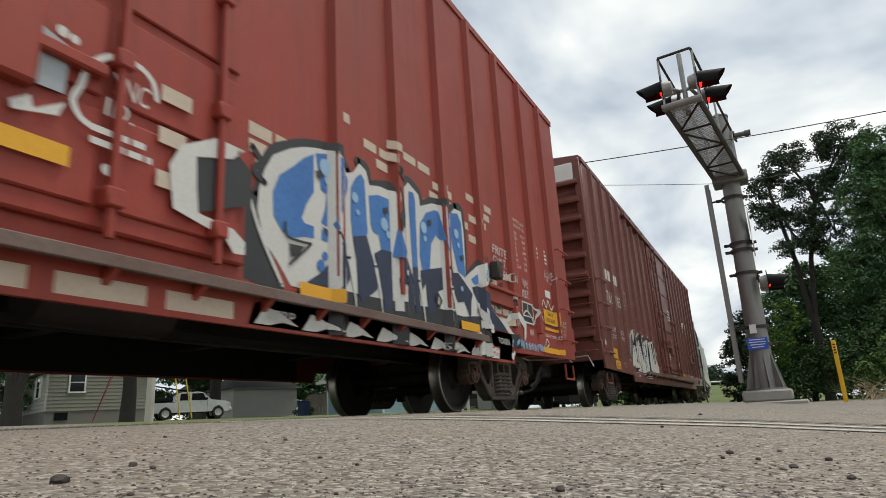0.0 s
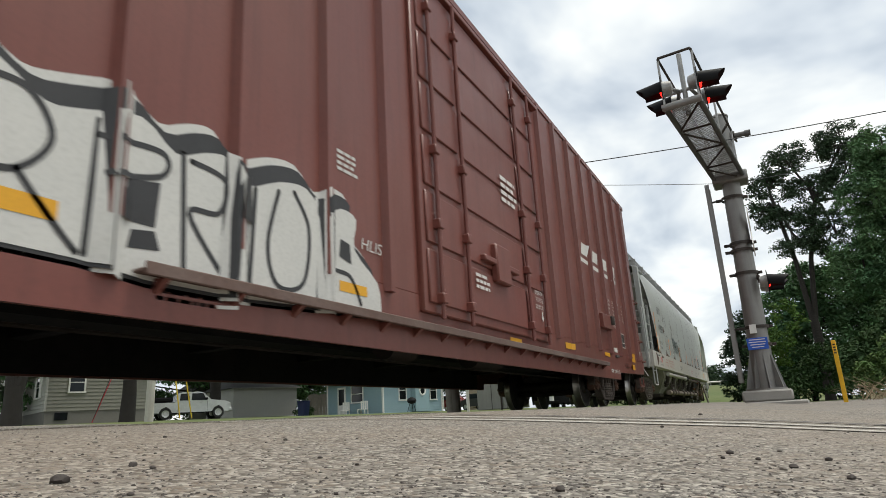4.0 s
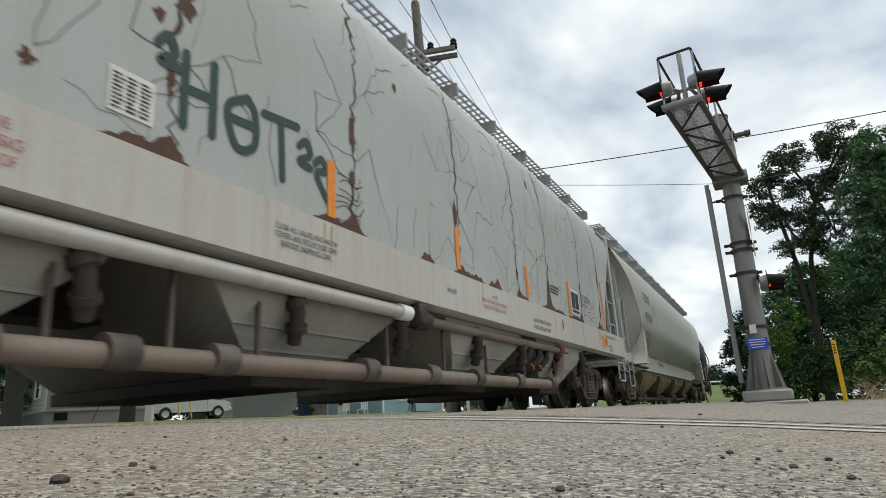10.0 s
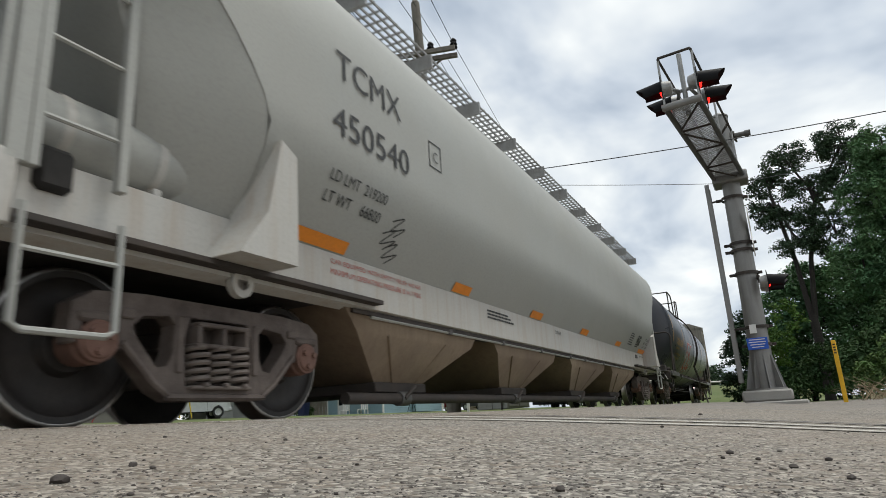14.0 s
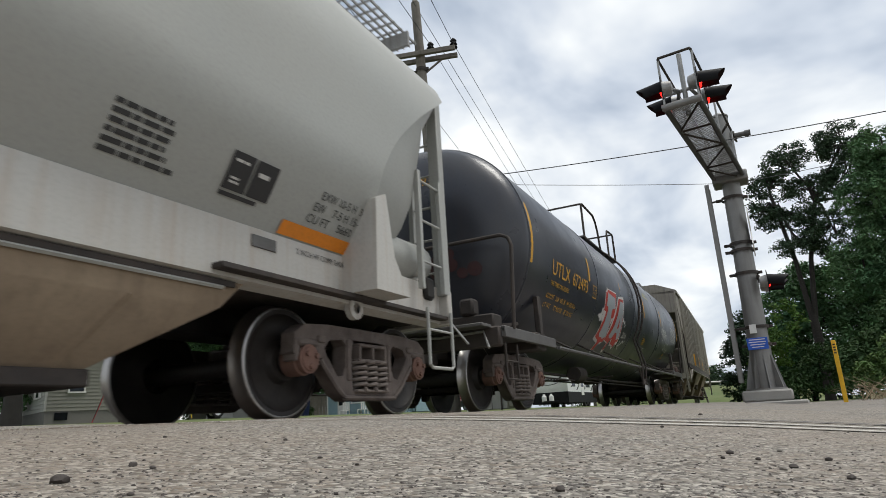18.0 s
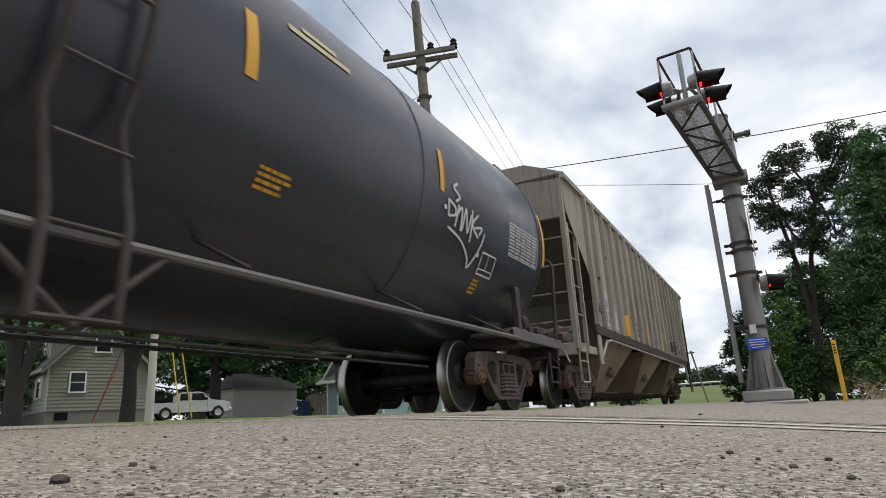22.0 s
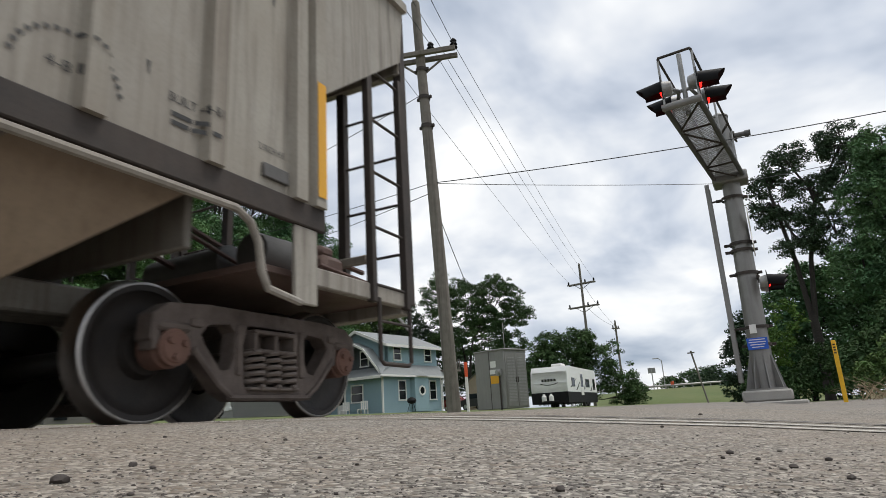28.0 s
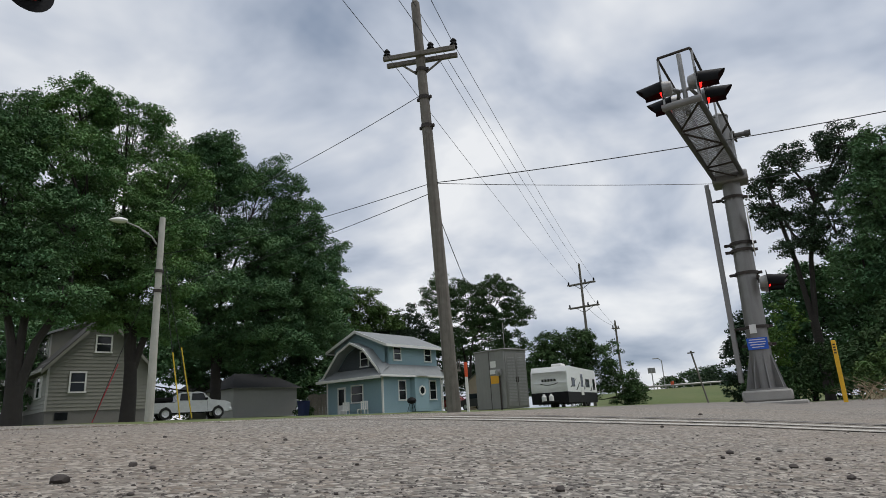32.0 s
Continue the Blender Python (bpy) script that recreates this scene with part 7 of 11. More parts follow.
    def tag(sh):
        k = 0.55
        for p in ([(-3.62, 2.12), (-3.55, 2.2), (-3.5, 2.1), (-3.6, 2.02), (-3.48, 2.02)], [(-3.42, 2.15), (-3.42, 1.68)], [(-3.42, 1.92), (-3.2, 1.94)], [(-3.2, 2.18), (-3.2, 1.7)],
                  [(-2.9, 2.08), (-3.08, 1.95), (-3.0, 1.7), (-2.84, 1.76), (-2.84, 2.0), (-2.92, 2.08)], [(-3.08, 1.88), (-2.82, 1.9)], [(-2.75, 2.04), (-2.4, 2.08)], [(-2.58, 2.06), (-2.56, 1.62)],
                  [(-2.38, 1.94), (-2.3, 2.0), (-2.26, 1.9), (-2.38, 1.82), (-2.25, 1.8)], [(-2.2, 1.86), (-2.12, 1.92), (-2.06, 1.84), (-2.18, 1.78), (-2.05, 1.6)]):
            add_stroke(sh, p, 0.062, at, 0.007)
    mark(car, "graffiti", PAINT["dark_green"], tag, "dark green sprayed tag")

    def doodle(sh):
        rng = random.Random(4)
        for c, r in (((-4.95, 1.95), 0.26), ((-1.75, 1.72), 0.22), ((5.95, 1.7), 0.28)):
            for k in range(7):
                z = c[1] - r + 2 * r * k / 7
                add_stroke(sh, [(c[0] - r * rng.uniform(0.6, 1), z), (c[0] - 0.05, z + rng.uniform(-0.04, 0.08)), (c[0] + 0.1, z - rng.uniform(-0.04, 0.06)), (c[0] + r * rng.uniform(0.6, 1), z + 0.05)], 0.008, at, 0.006)
    mark(car, "graffiti", PAINT["crack"], doodle, "thin dark paint-marker graffiti")
    # bits on the end platform
    for e in (-1, 1):
        sh = Shape().box(0.95, 1.2, e * 6.95, e * 7.25, 1.45, 2.05, 0.03)
        part("valve_box", sh, MAT["white_sill"], car)
        part("reservoir", Shape().turned([(-0.55, 0.001), (-0.52, 0.15), (0.52, 0.15), (0.55, 0.001)], (0.3, e * 7.4, 1.75), 16, "x"), MAT["grey_hop"], car)
    # discharge pipes along the bays
    part("air_pipe", Shape().tube([(1.5, -5.6, 0.88), (1.5, -0.95, 0.88)], 0.06, 12), MAT["white_sill"], car, "pale air pipe")
    part("air_pipe", Shape().tube([(1.46, -0.5, 0.86), (1.46, 3.9, 0.86)], 0.05, 12), MAT["pipe_brown"], car, "rusty air pipe")
    part("pipe_coupling", Shape().tube([(1.5, -0.97, 0.88), (1.5, -0.8, 0.88)], 0.075, 12), MAT["white"], car).data.name = "pipe_coupling"
    part("pipe_coupling", Shape().tube([(1.46, -0.62, 0.86), (1.46, -0.4, 0.86)], 0.1, 12).box(1.4, 1.6, -0.72, -0.6, 0.78, 0.98, 0.02), MAT["steel_dark"], car)
    part("outlet_pipe", Shape().tube([(1.37, -4.9, 0.34), (1.37, 3.7, 0.34), (1.37, 3.85, 0.37), (1.39, 3.94, 0.46), (1.43, 3.97, 0.6), (1.46, 3.98, 0.84)], 0.07, 12), MAT["pipe_brown"], car, "dusty brown discharge pipe")
    for y in (-4.3, -3.6, -2.9, -1.3, -0.2, 0.9, 2.2, 3.6):
        part("pipe_flange", Shape().tube([(1.37, y - 0.09, 0.36), (1.37, y + 0.09, 0.36)], 0.1, 12), MAT["truck"], car)
        part("pipe_hanger", Shape().box(1.36, 1.39, y + 0.3, y + 0.33, 0.3, 0.95), MAT["truck"], car)
    for y in (-5.3, -3.9, -2.3, -0.85, 0.85, 2.3, 3.9, 5.3):
        part("valve", Shape().tube([(1.42, y, 0.92), (1.44, y + 0.05, 0.72), (1.34, y + 0.12, 0.52)], 0.055, 10).tube([(1.43, y + 0.02, 0.82), (1.44, y + 0.04, 0.76)], 0.08, 10).tube([(1.4, y + 0.08, 0.64), (1.38, y + 0.1, 0.6)], 0.08, 10), MAT["steel_dark"], car, "dark hose with clamps")
    part("valve_lever", Shape().box(1.47, 1.51, 3.9, 4.32, 0.83, 0.85, 0.005).tube([(1.46, 3.85, 0.86), (1.46, 4.02, 0.86)], 0.08, 12), MAT["rust_lever"], car, "rusty red valve lever")
    for y in (2.6, 3.0, 3.35):
        part("air_hose", Shape().tube([(1.44, y, 0.84), (1.46, y - 0.06, 0.7), (1.38, y - 0.2, 0.56), (1.2, y - 0.34, 0.5)], 0.045, 10), MAT["black"], car, "black rubber air hose")
        part("hose_clamp", Shape().tube([(1.39, y - 0.18, 0.575), (1.375, y - 0.2, 0.56)], 0.052, 10), MAT["rust_orange"], car, "orange hose clamp")
    words_on = Shape()
    for j, r in enumerate(("CLOSE ALL VALVES AND HATCH", "COVERS AND SECURE DUST CAPS", "BEFORE SHIPPING CAR")):
        words(words_on, r, -2.66 + (0.06 if j == 2 else 0), 1.235 - 0.06 * j, 0.68 - (0.14 if j == 2 else 0), 0.042, sill, 0.006)
    part("lettering", words_on, MAT["ink"], car, fix=False)
    sheet_rows = Shape()
    for k in range(3):
        bars(sheet_rows, 9, -3.88 + 0.085 * k, 1.6, 0.075, 0.22, at, 0.008, 80 + k)
    part("lettering", sheet_rows, PAINT["crack"], car, fix=False)


mark_grey()


def mark_beige():
    car = BEIGE
    at = beige_map
    sill = side_map(1.25)

    def txt(sh):
        words(sh, "TCMX", -7.02, 2.7, 1.02, 0.26, at, 0.005)
        words(sh, "450540", -7.08, 2.18, 1.2, 0.25, at, 0.005)
        words(sh, "LD LMT  219200", -7.03, 1.81, 0.82, 0.09, at, 0.006)
        words(sh, "LT WT    66800", -7.03, 1.65, 0.8, 0.09, at, 0.006)
        for y0, y1, z0, z1 in ((-5.44, -5.17, 2.725, 2.74), (-5.44, -5.17, 2.45, 2.465), (-5.44, -5.425, 2.45, 2.74), (-5.185, -5.17, 2.45, 2.74)):
            rect(sh, y0, y1, z0, z1, at, 0.005)
        words(sh, "C", -5.36, 2.52, 0.1, 0.12, at, 0.005)
        words(sh, "EXW 10-5 H  3-8", 6.94, 1.65, 0.62, 0.06, at, 0.006)
        words(sh, "EW    7-5 H 15-1", 6.9, 1.56, 0.62, 0.06, at, 0.006)
        words(sh, "CU FT    5660", 6.87, 1.475, 0.58, 0.06, at, 0.006)
        words(sh, "2 INCH HF COMP SHOES", 6.88, 1.23, 0.65, 0.045, sill, 0.006)
        bars(sh, 6, 5.14, 1.45, 0.5, 0.29, at, 0.006, 31)
        words(sh, "DANGER", -0.5, 1.2, 0.3, 0.06, sill, 0.006)
        bars(sh, 3, -3.38, 1.15, 0.95, 0.13, sill, 0.006, 32)
        bars(sh, 2, -7.4, 1.24, 0.3, 0.07, sill, 0.006, 33)
        for k, (u, v) in enumerate(((-6.02, 1.72), (-6.1, 1.6), (-5.98, 1.5))):
            add_stroke(sh, [(u, v), (u + 0.18, v + 0.06), (u + 0.02, v - 0.08), (u + 0.24, v - 0.02), (u + 0.1, v - 0.12)], 0.012, at, 0.006)
    mark(car, "lettering", MAT["ink"], txt, "black stencilled lettering")

    def rtxt(sh):
        words(sh, "CAR EQUIPPED WITH SAFETY RELIEF VALVES", -6.66, 1.235, 1.53, 0.05, sill, 0.006)
        words(sh, "MAXIMUM OPERATING PRESSURE IS 14.7 PSIG", -6.66, 1.15, 1.53, 0.05, sill, 0.006)
    mark(car, "lettering", PAINT["redtext"], rtxt, "faded red stencilled lettering")

    def orange(sh):
        for y0, y1 in ((-7.3, -6.48), (-4.4, -3.94), (-1.76, -1.25), (1.05, 1.54), (4.0, 4.5), (6.65, 7.58)):
            rect(sh, y0, y1, 1.345, 1.44, at, 0.012)
    mark(car, "reflector_strip", MAT["orange"], orange, "orange reflector strips")
    mark(car, "stencil_panel", PAINT["black"], lambda sh: (rect(sh, 6.0, 6.2, 1.49, 1.72, at, 0.01), rect(sh, 6.22, 6.43, 1.49, 1.72, at, 0.01), rect(sh, 6.0, 6.34, 1.45, 1.475, at, 0.01)), "black stencil panel")
    mark(car, "stencil_frame", PAINT["spray_white"], lambda sh: [bars(sh, n, y, z, w, t, at, 0.013, k) for k, (n, y, z, w, t) in enumerate(((1, 6.03, 1.66, 0.13, 0.03), (2, 6.04, 1.53, 0.1, 0.05), (1, 6.26, 1.62, 0.1, 0.05)))], "white stencil writing")
    part("data_plate", Shape().box(1.24, 1.262, 6.4, 6.65, 1.19, 1.28, 0.004), MAT["galv_dark"], car, "grey metal data plate")
    # jacking boxes, tank on the end platform, crease line
    for e in (-1, 1):
        for s in (-1, 1):
            sh = Shape().plate([(e * 7.48, 1.0), (e * 7.5, 1.8), (e * 7.66, 1.88), (e * 7.78, 1.32), (e * 8.02, 1.0)], [], s * 1.24, s * 1.6)
            part("jacking_box", sh, MAT["white_sill"], car)
            part("towing_lug", Shape().turned([(-0.03, 0.05), (-0.03, 0.1), (0.03, 0.1), (0.03, 0.05)], (s * 1.24, e * 7.66, 0.9), 14, "x"), MAT["white_sill"], car)
        part("reservoir", Shape().turned([(-0.62, 0.001), (-0.6, 0.12), (-0.54, 0.22), (0.54, 0.22), (0.6, 0.12), (0.62, 0.001)], (1.02, e * 8.62, 1.6), 22, "y"), MAT["beige_hop"], car)
        for d in (-0.3, 0.3):
            part("reservoir_strap", Shape().turned([(d - 0.03, 0.226), (d + 0.03, 0.226)], (1.02, e * 8.62, 1.6), 22, "y").box(0.84, 1.2, e * 8.62 + d - 0.03, e * 8.62 + d + 0.03, 1.2, 1.4, 0.01), MAT["white_sill"], car)
        for x in (-0.55, 0.55):
            part("end_gusset", Shape().plate([(e * 9.2, 1.15), (e * 9.12, 2.5), (e * 8.95, 2.5), (e * 8.5, 1.15)], [], x - 0.012, x + 0.012), MAT["beige_hop"], car)
            part("gusset_flange", Shape().box(x - 0.06, x + 0.06, e * 9.16, e * 9.22, 1.15, 2.7, 0.008), MAT["beige_hop"], car)
        part("control_valve", Shape().box(0.75, 1.3, e * 8.9, e * 9.1, 1.16, 1.4, 0.03).box(0.9, 1.05, e * 8.86, e * 8.98, 1.4, 1.52, 0.02), MAT["black"], car, "black brake control valve")
    part("outlet_pipe", Shape().tube([(0.9, -6.0, 0.16), (0.9, 5.0, 0.16)], 0.055, 12), MAT["steel_dark"], car)
    for y in (-5.0, -1.75, 1.75, 4.85):
        part("pipe_coupling", Shape().tube([(0.9, y - 0.09, 0.16), (0.9, y + 0.09, 0.16)], 0.075, 12), MAT["galv_dark"], car)
        part("pipe_latch", Shape().tube([(0.97, y - 0.05, 0.16), (1.0, y + 0.12, 0.28)], 0.022, 6), MAT["steel_dark"], car)
    part("rod", Shape().tube([(1.2, -6.0, 0.87), (1.2, 6.2, 0.87)], 0.02, 6), MAT["beige_hop"], car)
    for y in (-4.4, -2.8, -1.2, 0.4, 1.4, 2.9, 4.5):
        part("rod_clip", Shape().box(1.14, 1.228, y - 0.04, y + 0.04, 0.845, 0.91, 0.006), MAT["galv_dark"], car)
    # Added dark strip, standing in for the shadow gap under the sill.
    part("sill_gap_shade", Shape().box(1.05, 1.22, -6.3, 6.3, 0.875, 0.912), MAT["steel_dark"], car)


mark_beige()


def mark_tank():
    car = TANK
    at = tank_map

    def yel(sh):
        words(sh, "UTLX", -6.25, 2.0, 0.94, 0.23, at, 0.006)
        words(sh, "672493", -5.13, 2.0, 0.95, 0.22, at, 0.006)
        words(sh, "THE TANK CAR PEOPLE", -6.26, 1.84, 0.97, 0.07, at, 0.008)
        for j, r in enumerate(("LD LMT   208 100 LB   94 350 KG", "LT WT     77 900 LB   35 350 KG")):
            words(sh, r, -6.29, 1.65 - 0.135 * j, 1.55, 0.07, at, 0.006)
        for y, z0, z1, w in ((-7.26, 2.0, 2.9, 0.09), (-4.1, 2.24, 2.68, 0.09), (-1.36, 2.43, 2.67, 0.03), (1.46, 2.18, 2.69, 0.11), (4.22, 2.22, 2.69, 0.09), (7.5, 2.03, 2.83, 0.09)):
            rect(sh, y, y + w, z0, z1, at, 0.007)
        for y0, y1, z0, z1 in ((-3.77, -3.52, 2.2, 2.215), (-3.77, -3.52, 1.98, 1.995), (-3.77, -3.755, 1.98, 2.215), (-3.535, -3.52, 1.98, 2.215)):
            rect(sh, y0, y1, z0, z1, at, 0.006)
        words(sh, "C", -3.69, 2.04, 0.08, 0.1, at, 0.006)
        bars(sh, 4, 1.78, 1.54, 0.34, 0.17, at, 0.006, 42)
        bars(sh, 4, 5.44, 1.37, 0.2, 0.17, at, 0.006, 43)
    mark(car, "lettering", PAINT["tank_yellow"], yel, "orange-yellow stencilled lettering")
    mark(car, "lettering", PAINT["tank_pale"], lambda sh: (rect(sh, 1.94, 2.72, 2.815, 2.87, at, 0.006), rect(sh, 2.12, 2.56, 2.9, 2.95, at, 0.006)), "pale yellow paint bars")

    def endtext(sh):
        def en(u, z, eps):
            return (u, -7.27 - 0.55 * math.sqrt(max(0.0, 1 - (u * u + (z - TANK_Z) ** 2) / TANK_R ** 2)) - 0.012, z)
        words(sh, "UTLX 672493", -0.7, 3.3, 1.05, 0.14, en, 0)
        bars(sh, 3, -0.6, 3.0, 0.6, 0.2, en, 0, 45)
        bars(sh, 2, -0.6, 2.7, 0.5, 0.14, en, 0, 46)
    mark(car, "lettering", PAINT["tank_yellow"], endtext)

    def smudge(sh):
        rng = random.Random(8)
        for k in range(9):
            u, z, r = rng.uniform(0.35, 0.95), rng.uniform(1.85, 2.2), rng.uniform(0.06, 0.13)
            add_disc(sh, (u, z), r, lambda a, b, eps: (a, -7.27 - 0.55 * math.sqrt(max(0.0, 1 - (a * a + (b - TANK_Z) ** 2) / TANK_R ** 2)) - 0.016, b), 0)
    mark(car, "graffiti", PAINT["old_red"], smudge, "faded dark red paint smudge")

    T = [(-2.58, 2.25), (-2.19, 2.22), (-1.94, 2.22), (-1.89, 2.0), (-2.13, 1.96), (-2.15, 1.88), (-2.04, 1.54), (-1.97, 1.43), (-2.08, 1.39), (-2.13, 1.36), (-2.24, 1.39), (-2.44, 1.39), (-2.55, 1.45), (-2.52, 1.68), (-2.49, 1.93), (-2.56, 1.98), (-2.65, 1.96)]
    A = [(-1.49, 2.21), (-1.23, 2.22), (-1.14, 2.2), (-1.04, 1.77), (-0.87, 1.46), (-1.0, 1.42), (-1.19, 1.55), (-1.36, 1.56), (-1.43, 1.44), (-1.53, 1.42), (-1.68, 1.43), (-1.75, 1.46), (-1.65, 1.65), (-1.56, 1.93)]
    T_RED = [(-2.73, 2.24), (-2.64, 2.24), (-2.61, 2.29), (-2.58, 2.31), (-1.86, 2.32), (-1.84, 2.28), (-1.86, 1.95), (-1.9, 1.8), (-2.06, 1.78), (-2.05, 1.69), (-1.95, 1.42), (-1.94, 1.35), (-1.99, 1.31), (-2.07, 1.32), (-2.16, 1.29), (-2.19, 1.23), (-2.2, 1.17), (-2.23, 1.14), (-2.3, 1.15), (-2.35, 1.21), (-2.32, 1.28), (-2.39, 1.33), (-2.7, 1.37), (-2.64, 1.86), (-2.78, 1.87), (-2.76, 2.09)]
    A_RED = [(-1.63, 2.21), (-1.57, 2.26), (-1.15, 2.29), (-1.03, 1.89), (-0.77, 1.4), (-0.89, 1.41), (-0.9, 1.33), (-0.93, 1.27), (-1.05, 1.32), (-1.27, 1.33), (-1.36, 1.43), (-1.44, 1.4), (-1.49, 1.32), (-1.46, 1.22), (-1.49, 1.18), (-1.55, 1.21), (-1.57, 1.34), (-1.92, 1.37), (-1.89, 1.54), (-1.8, 1.8)]
    T_EDGE = [(-2.76, 2.27), (-2.69, 2.27), (-2.65, 2.36), (-2.59, 2.33), (-1.83, 2.35), (-1.8, 2.3), (-1.82, 1.89), (-1.87, 1.83), (-1.95, 1.72), (-2.0, 1.64), (-1.93, 1.41), (-1.91, 1.35), (-2.03, 1.26), (-2.13, 1.29), (-2.17, 1.24), (-2.19, 1.17), (-2.18, 1.11), (-2.26, 1.1), (-2.35, 1.14), (-2.37, 1.21), (-2.36, 1.28), (-2.72, 1.32), (-2.74, 1.35), (-2.7, 1.65), (-2.78, 1.68), (-2.8, 1.75), (-2.8, 1.86), (-2.8, 2.05)]
    A_EDGE = [(-1.67, 2.25), (-1.58, 2.3), (-1.08, 2.36), (-0.99, 1.9), (-0.71, 1.39), (-0.71, 1.35), (-0.89, 1.35), (-0.88, 1.27), (-0.94, 1.24), (-1.07, 1.3), (-1.28, 1.3), (-1.41, 1.42), (-1.47, 1.31), (-1.42, 1.17), (-1.48, 1.13), (-1.57, 1.2), (-1.58, 1.32), (-1.92, 1.36), (-1.95, 1.52), (-1.88, 1.82), (-1.8, 1.99)]
    BLOCK = [(-2.8, 1.86), (-2.64, 1.85), (-2.66, 1.67), (-2.78, 1.68)]

    def wh(sh):
        for p in (T_EDGE, A_EDGE):
            add_fill(sh, p, at, 0.006)
        for y, z, r in ((-3.01, 1.74, 0.05), (-3.1, 1.74, 0.028), (-2.88, 1.73, 0.09), (-2.86, 1.85, 0.06), (-0.9, 1.87, 0.05), (-0.74, 1.83, 0.045), (-0.58, 1.79, 0.022), (-0.66, 1.75, 0.03)):
            add_disc(sh, (y, z), r, at, 0.006)
        words(sh, "2014", -0.66, 1.5, 0.42, 0.13, at, 0.007, 0.03)
        for p in ([(-0.6, 1.44), (-0.5, 1.38), (-0.58, 1.33), (-0.44, 1.36), (-0.36, 1.46)], [(-0.34, 1.4), (-0.28, 1.46), (-0.2, 1.42), (-0.14, 1.48)], [(-0.62, 1.36), (-0.4, 1.28)]):
            add_stroke(sh, p, 0.022, at, 0.007)
    mark(car, "graffiti", PAINT["spray_white"], wh, "white graffiti outline")
    mark(car, "graffiti", PAINT["red"], lambda sh: [add_fill(sh, p, at, 0.010) for p in (T_RED, A_RED)], "red graffiti shadow with drips")
    mark(car, "graffiti", PAINT["silver"], lambda sh: [add_fill(sh, p, at, 0.014) for p in (T, A)], "silver graffiti letters")
    mark(car, "graffiti", PAINT["spray_white"], lambda sh: add_fill(sh, BLOCK, at, 0.017), "white sprayed block")
    mark(car, "graffiti", PAINT["red"], lambda sh: add_fill(sh, [(-1.32, 1.88), (-1.22, 1.66), (-1.34, 1.64)], at, 0.017), "red graffiti detail")

    def shifted(y, z, eps):
        return tank_map(4.36 + (y - 4.15) * 0.85, 1.6 + (z - 1.12) * 0.68, max(eps, 0.012))

    def tag(sh):
        for p in ([(4.45, 2.3), (4.35, 2.2), (4.52, 2.1), (4.42, 2.0)], [(4.22, 1.95), (4.25, 1.72)], [(4.22, 1.96), (4.4, 1.9), (4.42, 1.78), (4.25, 1.72)], [(4.5, 1.95), (4.46, 1.62)], [(4.46, 1.78), (4.6, 1.95), (4.62, 1.6)],
                  [(4.66, 1.6), (4.72, 1.98), (4.82, 1.6), (4.88, 1.9)], [(4.92, 2.0), (4.94, 1.5)], [(5.1, 1.98), (4.95, 1.78), (5.16, 1.62)], [(5.05, 1.75), (5.25, 1.8), (5.2, 1.68)], [(4.3, 1.55), (4.7, 1.45), (5.0, 1.25), (5.1, 1.12), (5.3, 1.5), (5.36, 1.72)]):
            add_stroke(sh, p, 0.04, shifted, 0.007)
        for c in ((4.15, 1.82), (5.28, 1.36)):
            add_disc(sh, c, 0.04, shifted, 0.007)
        for y0, y1, z0, z1 in ((5.44, 5.86, 1.81, 1.83), (5.44, 5.86, 1.57, 1.59), (5.44, 5.46, 1.57, 1.83), (5.84, 5.86, 1.57, 1.83), (5.63, 5.645, 1.64, 1.83), (5.44, 5.86, 1.63, 1.645)):
            rect(sh, y0, y1, z0, z1, at, 0.008)
        for k in range(5):
            bars(sh, 9, 6.2 + 0.21 * k, 1.95, 0.19, 0.4, at, 0.008, 60 + k, 0.5)
        for y0, y1, z0, z1 in ((6.18, 7.27, 2.355, 2.37), (6.18, 7.27, 1.93, 1.94), (6.18, 6.19, 1.93, 2.36), (7.26, 7.27, 1.93, 2.36)):
            rect(sh, y0, y1, z0, z1, at, 0.008)
    mark(car, "graffiti", PAINT["spray_white"], tag, "white sprayed tag and stencil frame")


mark_tank()


